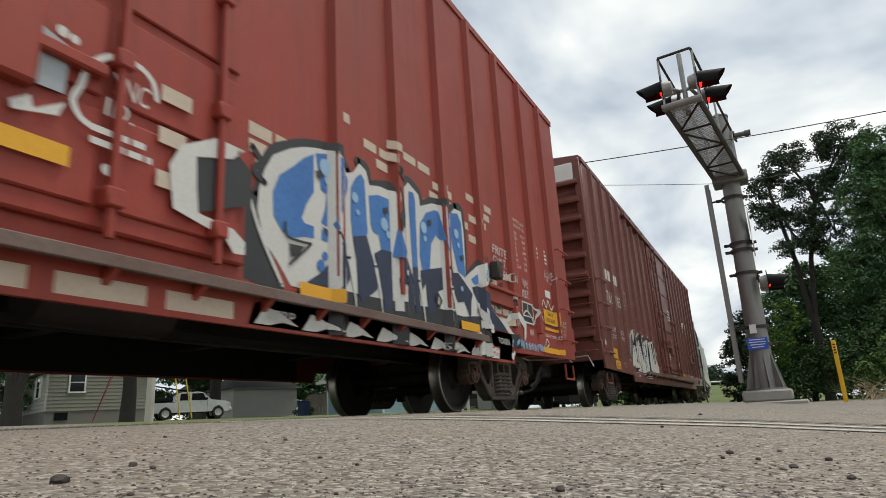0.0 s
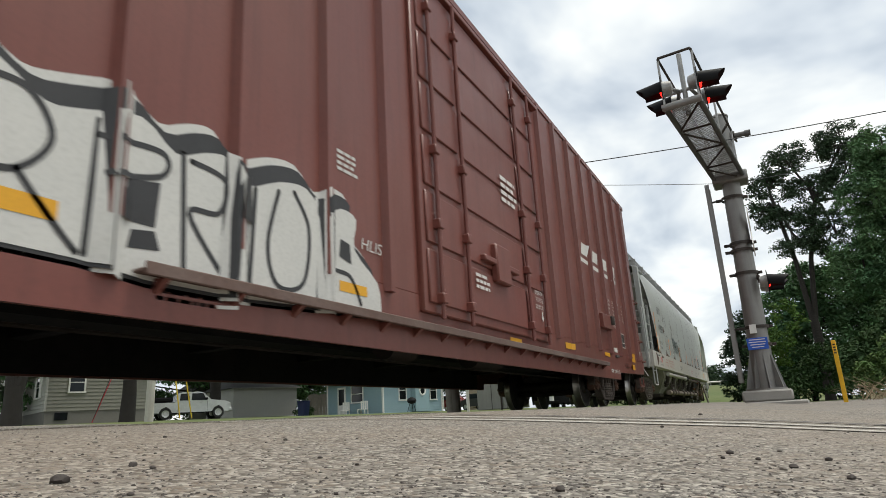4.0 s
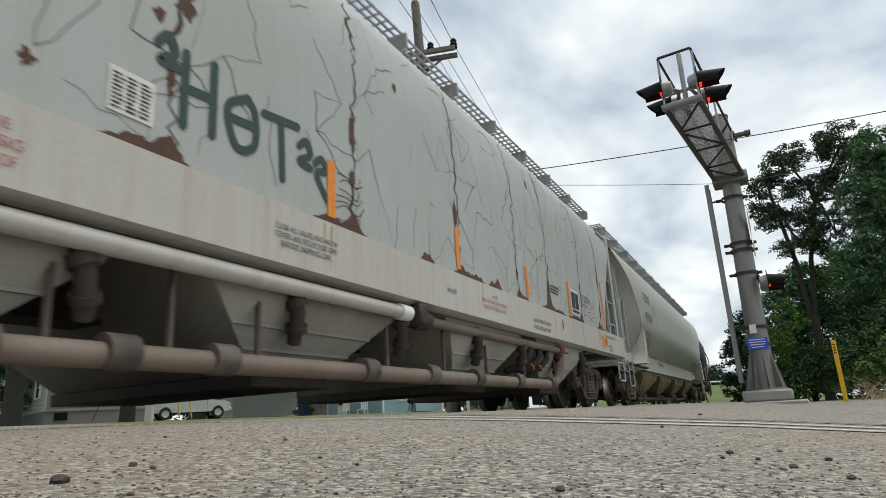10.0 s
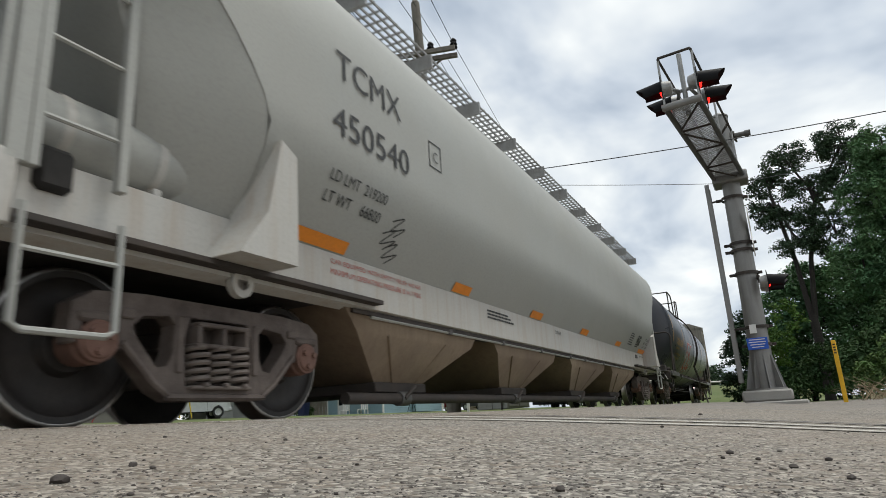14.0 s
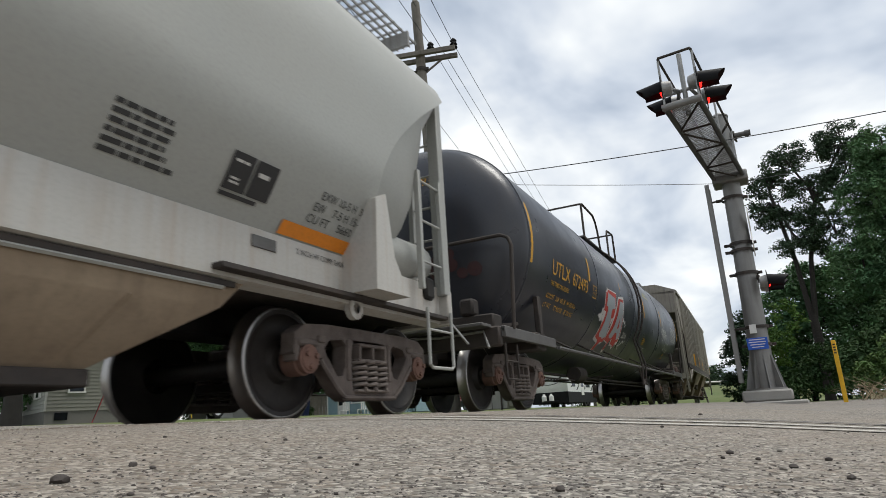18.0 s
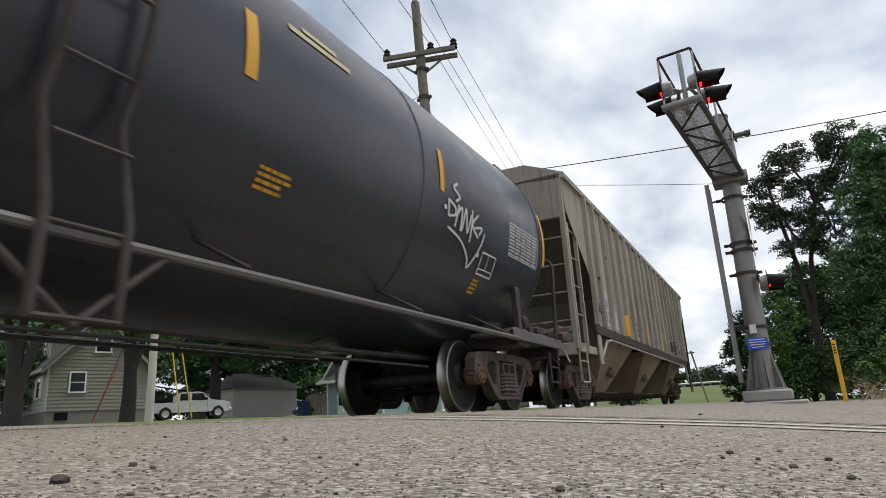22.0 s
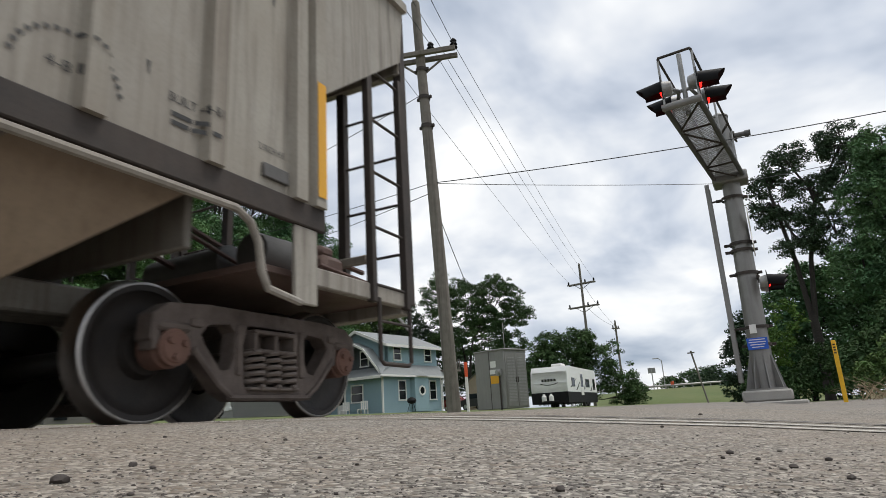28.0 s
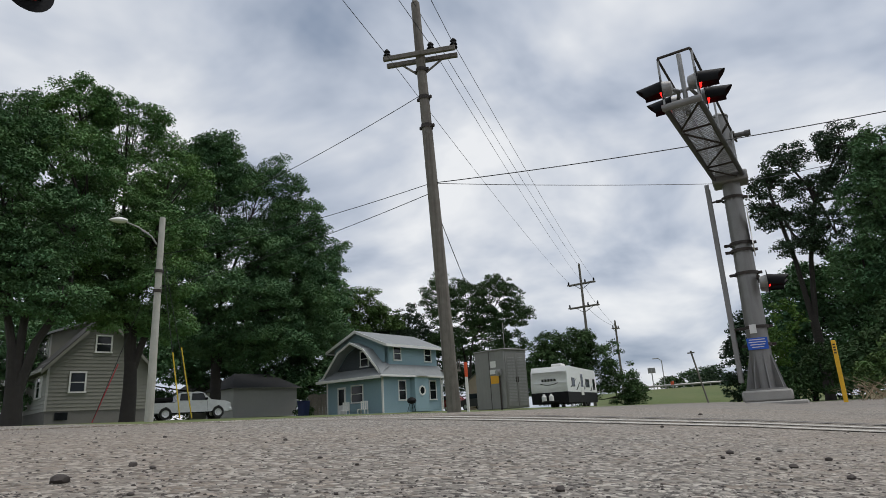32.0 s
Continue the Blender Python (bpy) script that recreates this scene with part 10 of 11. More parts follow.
    part("casing", Shape().box(-0.4, 0.4, -0.35, 0.35, 0.02, 0.6, 0.03), MAT["cabinet"], ac)
    for k in range(7):
        part("slat", Shape().box(-0.36, 0.36, -0.36, -0.345, 0.1 + 0.065 * k, 0.13 + 0.065 * k), MAT["galv_dark"], ac)


grey_house()


MAT["charcoal_roof"] = stuff("charcoal_shingles", (0.03, 0.031, 0.033), 0.9, 0, (0.045, 0.045, 0.045), 3, 40, 0.6, 0.3)


def garage():
    c = Vector(foot(-45.2, 55.0))
    r = Vector(foot(-40.0, 57.5))
    yaw = math.atan2(r.y - c.y, r.x - c.x)
    w = (r - c).length
    ob = thing("garage", frame_at(c, yaw), "low garage with white lap siding and dark hip roof", "garage")
    part("near_wall", lapped(Shape(), 0, w, 0, 2.35, 0.0, 0.2), MAT["white_siding"], ob)
    part("core", Shape().box(0.02, w - 0.02, 0.02, 5.5, 0, 2.35), MAT["white_siding"], ob)
    sh = Shape().add([(-0.3, -0.3, 2.35), (w + 0.3, -0.3, 2.35), (w + 0.3, 5.8, 2.35), (-0.3, 5.8, 2.35), (1.2, 2.7, 3.75), (w - 1.2, 2.7, 3.75)],
                     [(0, 1, 5, 4), (1, 2, 5), (2, 3, 4, 5), (3, 0, 4), (3, 2, 1, 0)])
    part("roof", sh, MAT["charcoal_roof"], ob)
    part("fascia", Shape().box(-0.3, w + 0.3, -0.33, -0.29, 2.27, 2.36), MAT["grey_siding"], ob)
    c2 = Vector(foot(-48.6, 62.0))
    ob = thing("garage", frame_at(c2, yaw), "pale sided outbuilding with a gable roof behind the pickup", "garage")
    part("near_wall", lapped(Shape(), 0, 4.2, 0, 3.6, 0.0, 0.2, top=lambda x: 2.3 + 1.4 * (1 - abs(x - 2.1) / 2.1)), MAT["grey_siding"], ob)
    for s in (0, 1):
        x0 = -0.3 if s == 0 else 4.5
        sh = Shape().add([(x0, -0.3, 2.15), (x0, 5, 2.15), (2.1, 5, 3.85), (2.1, -0.3, 3.85), (x0, -0.3, 2.03), (2.1, -0.3, 3.7)], [(0, 1, 2, 3), (0, 3, 5, 4)])
        part("roof_slope", sh, MAT["dark_roof"], ob)
    b = thing("rubbish_bin", Matrix.Translation(foot(-39.4, 54)), "dark blue wheeled rubbish bin beside the garage", "bin")
    part("body", Shape().loft([[(-0.3, -0.3, 0), (0.3, -0.3, 0), (0.3, 0.3, 0), (-0.3, 0.3, 0)], [(-0.36, -0.36, 1.1), (0.36, -0.36, 1.1), (0.36, 0.36, 1.1), (-0.36, 0.36, 1.1)]], caps=True), MAT["bin_blue"], b)
    part("lid", Shape().box(-0.4, 0.4, -0.4, 0.4, 1.1, 1.18, 0.03), MAT["bin_blue"], b)
    f = thing("fence", Matrix.Translation(foot(-39.0, 58)) @ pose(0, 0, 0, 0, 0, 50), "dark wooden board fence beside the garage", "fence")
    for k in range(14):
        part("board", Shape().box(0.25 * k, 0.25 * k + 0.24, 0, 0.03, 0, 1.75 + 0.03 * (k % 3), 0.004), MAT["pole"], f)


MAT["bin_blue"] = stuff("dark_blue_plastic", (0.02, 0.035, 0.11), 0.5, 0, (0.02, 0.03, 0.09), 2, 30, 0.4, 0.05)
garage()


def wheel_of(parent, x, y, z, r, w, axis="y"):
    t = part("wheel", Shape().turned([(-w / 2, r * 0.6), (-w / 2, r * 0.95), (-w * 0.35, r), (w * 0.35, r), (w / 2, r * 0.95), (w / 2, r * 0.6)], (x, y, z), 24, axis), MAT["rubber"], parent)
    part("rim", Shape().turned([(-w * 0.46, 0.001), (-w * 0.46, r * 0.25), (-w * 0.36, r * 0.3), (-w * 0.4, r * 0.58), (-w * 0.5, r * 0.62)], (x, y, z), 20, axis), MAT["chrome"], t)


MAT["rubber"] = stuff("tyre_rubber", (0.02, 0.02, 0.02), 0.85, 0, (0.035, 0.033, 0.03), 6, 50, 0.5, 0.2)
MAT["chrome"] = stuff("alloy_wheel", (0.6, 0.6, 0.6), 0.3, 0.9, (0.45, 0.45, 0.45), 4, 40, 0.3, 0.03)
MAT["car_white"] = stuff("white_car_paint", (0.62, 0.63, 0.63), 0.25, 0, (0.56, 0.57, 0.57), 1.5, 30, 0.3, 0.0, coat=0.4)
MAT["car_dark"] = stuff("dark_red_car_paint", (0.16, 0.015, 0.015), 0.25, 0, (0.13, 0.012, 0.012), 1.5, 30, 0.3, 0.0, coat=0.4)


def pickup():
    """A crew-cab pickup seen from its side; x runs from tail to nose."""
    l, r = Vector(foot(-52.0, 47.6)), Vector(foot(-45.25, 48.6))
    yaw = math.atan2(r.y - l.y, r.x - l.x)
    k = (r - l).length / 5.7
    ob = thing("pickup_truck", frame_at(l, yaw), "white crew-cab pickup truck parked in front of a garage", "pickup truck")
    P = MAT["car_white"]
    out = [(0.05, 0.62), (0.05, 1.12), (1.95, 1.14), (2.0, 1.2), (2.1, 1.68), (2.35, 1.82), (3.45, 1.83), (3.75, 1.74), (4.25, 1.28), (5.2, 1.17), (5.5, 1.05), (5.6, 0.8), (5.6, 0.5), (5.35, 0.42),
           (5.05, 0.42), (5.0, 0.72), (4.75, 0.88), (4.45, 0.72), (4.4, 0.42), (1.65, 0.42), (1.6, 0.72), (1.35, 0.88), (1.05, 0.72), (1.0, 0.45), (0.3, 0.48)]
    part("body", Shape().plate([(x * k, z) for x, z in out], [], 0.0, 1.95, "y"), P, ob)
    for a, b, c in ((2.2, 2.85, 0.08), (2.95, 3.95, 0.25)):
        part("side_window", Shape().plate([(a * k, 1.25), (a * k + 0.03, 1.72), ((b - c) * k, 1.72), (b * k, 1.25)], [], -0.012, 0.02, "y"), MAT["pane"], ob)
    part("bed_cover", Shape().box(0.1 * k, 1.9 * k, 0.02, 1.93, 1.13, 1.18, 0.02).box(0.4 * k, 1.8 * k, 0.1, 1.8, 1.17, 1.5, 0.08), MAT["signal_black"], ob, "black load cover on the bed")
    part("sill_trim", Shape().box(1.7 * k, 4.35 * k, -0.03, 0.05, 0.38, 0.46, 0.01), MAT["signal_black"], ob)
    part("front_bumper", Shape().box(5.4 * k, 5.68 * k, -0.02, 1.97, 0.42, 0.72, 0.06), MAT["chrome"], ob)
    part("rear_bumper", Shape().box(-0.1 * k, 0.1 * k, 0.0, 1.95, 0.45, 0.65, 0.04), MAT["chrome"], ob)
    part("headlight", Shape().box(5.35 * k, 5.58 * k, -0.012, 0.25, 0.82, 1.03, 0.03), MAT["chrome"], ob, "clear headlight")
    part("tail_light", Shape().box(0.03 * k, 0.14 * k, -0.012, 0.12, 0.75, 1.08, 0.02), MAT["car_dark"], ob, "red tail light")
    part("mirror", Shape().box(3.85 * k, 4.0 * k, -0.22, -0.02, 1.25, 1.42, 0.04), MAT["signal_black"], ob)
    for x in (2.88, 3.6):
        part("door_handle", Shape().box(x * k - 0.1, x * k + 0.1, -0.025, 0, 1.08, 1.12, 0.008), MAT["chrome"], ob)
    for x in (2.1, 2.9, 4.0):
        part("door_seam", Shape().box(x * k - 0.006, x * k + 0.006, -0.006, 0.0, 0.5, 1.2), MAT["signal_black"], ob)
    for x in (1.32, 4.72):
        for y in (0.03, 1.92):
            wheel_of(ob, x * k, y, 0.4, 0.4, 0.26)


pickup()


def trailer():
    c = Vector(foot(-16.25, 43.5))
    ob = thing("travel_trailer", frame_at(c, 0), "white travel trailer with dark underside and striped side", "trailer")
    w, ln, h = 2.55, 7.6, 2.72
    Wt = MAT["white"]
    prof = [(0.0, 0.95), (-0.05, 1.5), (0.12, 2.4), (0.35, h), (ln, h - 0.08), (ln + 0.05, 0.55), (0.5, 0.55)]
    part("shell", Shape().plate(prof, [], -w, 0, "x"), MAT["trailer_white"], ob)
    part("skirt", Shape().box(-w - 0.005, 0.005, -0.06, ln + 0.06, 0.28, 1.02, 0.02), MAT["signal_black"], ob, "black lower body")
    part("roof_unit", Shape().box(-w * 0.6, -w * 0.3, 1.6, 2.5, h - 0.02, h + 0.28, 0.06), Wt, ob, "white roof air conditioner")
    sh = Shape()
    for k in range(26):
        z = 0.98 + k * 0.055
        sh.box(-w + 0.05, -0.05, -0.062 + 0.004 * k if k > 12 else -0.05 - 0.001 * k, 0.2, z, z + 0.012)
    part("front_ribs", sh, Wt, ob)
    # curved logo stroke and bar stand for the maker's mark
    sh = Shape().tube([(-w / 2 - 0.62 + 1.24 * k / 10, -0.06, 1.62 - 0.12 * math.sin(math.pi * k / 10)) for k in range(11)], 0.022, 6)
    for k in range(5):
        sh.box(-w / 2 - 0.5 + 0.21 * k, -w / 2 - 0.34 + 0.21 * k, -0.07, -0.02, 1.74, 1.9, 0.02)
    part("maker_mark", sh, MAT["ink"], ob, "dark bars and a curved stroke")
    for a, b, z0, z1, nm in ((1.0, 1.75, 1.35, 1.95, "window"), (3.2, 3.9, 0.8, 2.3, "door"), (4.6, 5.6, 1.35, 1.95, "window"), (6.6, 7.2, 1.2, 2.0, "window")):
        o = part(nm, Shape().box(0.0, 0.02, a, b, z0, z1, 0.005), MAT["ink"] if nm == "window" else Wt, ob)
        part("pane", Shape().box(0.02, 0.028, a + 0.06, b - 0.06, max(z0, 1.3) + 0.06, z1 - 0.06), MAT["pane"], o)
    for a, b, c2, d in ((0.6, 1.3, 2.2, 1.9), (2.0, 1.15, 3.1, 1.7), (4.0, 1.2, 4.6, 1.7), (5.7, 1.1, 6.5, 1.5)):
        part("stripe", Shape().plate([(a, b), (a + 0.3, b), (c2, d), (c2 - 0.1, d)], [], 0.002, 0.012), MAT["ink"], ob, "dark slanted stripe")
    for k in range(2):
        x = -w / 2 - 0.28 + 0.5 * k
        part("gas_bottle", Shape().turned([(0.42, 0.1), (0.45, 0.16), (0.75, 0.16), (0.82, 0.1), (0.9, 0.06), (0.92, 0.001)], (x, -0.45, 0), 14, "z"), Wt, ob)
    part("drawbar", Shape().tube([(-w / 2 - 0.7, 0.1, 0.42), (-w / 2, -1.1, 0.42), (-w / 2 + 0.7, 0.1, 0.42)], 0.05, 6), MAT["signal_black"], ob)
    for y in (4.2, 5.1):
        for x in (-w + 0.1, -0.1):
            wheel_of(ob, x, y, 0.33, 0.33, 0.2, "x")


MAT["trailer_white"] = stuff("white_trailer_skin", (0.72, 0.72, 0.7), 0.35, 0, (0.66, 0.66, 0.64), 1, 30, 0.3, 0.02)
trailer()


def parked_cars():
    for az, d, m, lab in ((-27.3, 62, MAT["car_dark"], "dark red car parked behind the pole"), (-24.4, 56, MAT["ink"], "black car parked beside the house")):
        ob = thing("car", frame_at(Vector(foot(az, d)), radians(-20)), lab, "car", "parked cars")
        prof = [(0, 0.35), (0.05, 0.85), (0.7, 0.95), (1.2, 1.38), (2.7, 1.4), (3.3, 0.98), (4.2, 0.85), (4.4, 0.6), (4.35, 0.3)]
        part("body", Shape().plate([(x - 2, z) for x, z in prof], [], 0, 1.75, "y"), m, ob)
        part("side_window", Shape().plate([(-1.2, 0.98), (-0.75, 1.33), (0.65, 1.34), (1.15, 0.98)], [], -0.01, 0.01, "y"), MAT["pane"], ob)
        for x in (-1.25, 1.5):
            for y in (0.05, 1.7):
                wheel_of(ob, x, y, 0.32, 0.32, 0.2)
    ob = thing("shed", frame_at(Vector(foot(-25.2, 60)), radians(-15)), "tan shed with a gable roof behind the cars", "shed")
    part("wall", lapped(Shape(), 0, 4, 0, 3.6, 0.0, 0.2, top=lambda x: 2.4 + 1.1 * (1 - abs(x - 2) / 2)), MAT["tan_wall"], ob)
    for s in (0, 1):
        x0 = -0.3 if s == 0 else 4.3
        part("roof_slope", Shape().add([(x0, -0.2, 2.25), (x0, 4, 2.25), (2, 4, 3.6), (2, -0.2, 3.6)], [(0, 1, 2, 3)]), MAT["pale_roof"], ob)


MAT["tan_wall"] = stuff("tan_siding", (0.42, 0.34, 0.24), 0.8, 0, (0.36, 0.29, 0.2), 0.8, 20, 0.5, 0.05)
parked_cars()


# ---- trees and shrubs ----
# The patches passed as dirt are paler leaves, standing in for lit clumps.
def leaf_mat(name, a, b, light):
    return stuff(name, a, 0.75, 0, b, 0.9, 5, 0.85, 0.0, dirt=light, dirt_amount=0.85, per_island=0.28, spec=0.2)


MAT["bark"] = stuff("grey_brown_bark", (0.04, 0.034, 0.03), 0.95, 0, (0.022, 0.019, 0.017), 2.5, 25, 0.7, 0.6, depth=0.03)
LEAF = dict(
    maple=leaf_mat("maple_leaves", (0.11, 0.215, 0.08), (0.06, 0.132, 0.057), (0.21, 0.34, 0.108)),
    maple_dark=leaf_mat("dark_maple_leaves", (0.078, 0.162, 0.07), (0.045, 0.1, 0.052), (0.148, 0.252, 0.098)),
    bright=leaf_mat("bright_green_leaves", (0.088, 0.152, 0.044), (0.056, 0.104, 0.032), (0.131, 0.196, 0.058)),
    mid=leaf_mat("mid_green_leaves", (0.053, 0.098, 0.035), (0.030, 0.064, 0.028), (0.086, 0.140, 0.047)),
    olive=leaf_mat("olive_leaves", (0.044, 0.073, 0.040), (0.025, 0.047, 0.028), (0.069, 0.107, 0.056)),
    vine=leaf_mat("vine_leaves", (0.108, 0.196, 0.042), (0.065, 0.133, 0.029), (0.144, 0.228, 0.058)),
)


def leaf_cloud(rng, centres, radii, counts, size):
    """Leaf quads scattered through flattened sprays (centre, radii)."""
    n = int(counts.sum())
    idx = np.repeat(np.arange(len(counts)), counts)
    d = rng.normal(size=(n, 3))
    d /= np.linalg.norm(d, axis=1)[:, None]
    rad = rng.random(n) ** 0.45
    p = centres[idx] + d * radii[idx] * rad[:, None]
    p[:, 2] -= 0.35 * radii[idx][:, 0] * (d[:, 0] ** 2 + d[:, 1] ** 2) * rad ** 2
    nrm = d * 0.45 + rng.normal(size=(n, 3)) * 0.5 + np.array([0, 0, 0.7])
    nrm /= np.linalg.norm(nrm, axis=1)[:, None]
    a = np.cross(nrm, rng.normal(size=(n, 3)))
    a /= np.linalg.norm(a, axis=1)[:, None]
    b = np.cross(nrm, a)
    s = size * rng.uniform(0.55, 1.4, n)[:, None]
    return np.stack([p - a * s, p + b * s * 0.48, p + a * s, p - b * s * 0.48], axis=1).reshape(-1, 3)


def cloud_mesh(name, V, mat):
    n = len(V) // 4
    me = bpy.data.meshes.new(name)
    me.vertices.add(len(V)); me.vertices.foreach_set("co", V.astype(np.float32).ravel())
    me.loops.add(4 * n); me.loops.foreach_set("vertex_index", np.arange(4 * n, dtype=np.int32))
    me.polygons.add(n)
    me.polygons.foreach_set("loop_start", (np.arange(n) * 4).astype(np.int32))
    me.materials.append(mat)
    me.update(calc_edges=True)
    return me


def tree(az, dist, trunk_r, crown, leaf, label, seed, size=0.1, spray=0.6, dense=1.0, forks=None, fork=0.0, category="tree", name="tree"):
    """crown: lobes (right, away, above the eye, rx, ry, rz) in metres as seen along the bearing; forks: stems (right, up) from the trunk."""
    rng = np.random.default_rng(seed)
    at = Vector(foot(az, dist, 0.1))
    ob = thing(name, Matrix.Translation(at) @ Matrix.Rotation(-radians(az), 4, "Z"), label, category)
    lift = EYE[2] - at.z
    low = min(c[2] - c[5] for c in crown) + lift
    fork = fork or max(low * 0.62, 0.5)
    tips = []
    if trunk_r > 0:
        part("trunk", Shape().tube([(0, 0, -0.3), (0.02, 0, 0.25), (0.05, 0, fork * 0.5), (0.0, 0, fork)], trunk_r * 1.25, 12, r1=trunk_r * 0.86), MAT["bark"], ob)
        stems = forks or [(-0.16, 1.0), (0.16, 1.0)]
        for i, (dx, up) in enumerate(stems):
            h = max(low * 0.75 + 0.8, low + 1.2 - fork)
            e = Vector((dx * h, rng.normal(0, 0.3), fork + up * h))
            m = Vector((dx * h * 0.35, e.y * 0.4, fork + up * h * 0.45))
            part("limb", Shape().tube([(dx * 0.3, 0, fork - trunk_r * 0.8), m, e], trunk_r * 0.62, 8, r1=trunk_r * 0.34, caps=False), MAT["bark"], ob)
            tips.append(e)
    C, R, K = [], [], []
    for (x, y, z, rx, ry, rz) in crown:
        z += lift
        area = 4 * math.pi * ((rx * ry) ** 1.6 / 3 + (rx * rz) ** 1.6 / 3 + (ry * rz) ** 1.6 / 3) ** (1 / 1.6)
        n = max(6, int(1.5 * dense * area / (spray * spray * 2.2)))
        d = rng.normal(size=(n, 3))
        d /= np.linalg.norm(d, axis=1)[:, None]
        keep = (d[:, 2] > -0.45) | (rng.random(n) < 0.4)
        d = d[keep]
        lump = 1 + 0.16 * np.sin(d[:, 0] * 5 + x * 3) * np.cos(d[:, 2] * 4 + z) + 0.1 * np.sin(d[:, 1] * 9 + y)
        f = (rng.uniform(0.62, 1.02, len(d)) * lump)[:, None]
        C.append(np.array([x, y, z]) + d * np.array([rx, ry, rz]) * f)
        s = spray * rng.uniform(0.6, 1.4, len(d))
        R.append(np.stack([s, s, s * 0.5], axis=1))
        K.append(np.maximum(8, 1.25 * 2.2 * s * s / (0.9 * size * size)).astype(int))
        if trunk_r > 0:
            c = Vector((x, y, z))
            b = min(tips, key=lambda q: (q - c).length)
            m = b.lerp(c, 0.55) + Vector((0, 0, -0.06 * (c - b).length))
            part("limb", Shape().tube([b - (b - Vector((0, 0, fork))) * 0.08, b.lerp(m, 0.5), m, c, c + Vector((0, 0, rz * 0.6))], trunk_r * 0.36, 6, r1=0.02, caps=False), MAT["bark"], ob)
            tw = Shape()
            for q in range(9):
                e = C[-1][int(rng.integers(len(d)))]
                tw.tube([m.lerp(c, rng.uniform(0, 1)), Vector(e) * 0.5 + c * 0.5 + Vector((0, 0, 0.1 * rz)), Vector(e)], trunk_r * 0.1 + 0.008, 4, r1=0.006, caps=False)
            part("branch", tw, MAT["bark"], ob, fix=False)
    V = leaf_cloud(rng, np.concatenate(C), np.concatenate(R), np.concatenate(K), size)
    part("crown", cloud_mesh("crown", V, leaf), None, ob)
    return ob


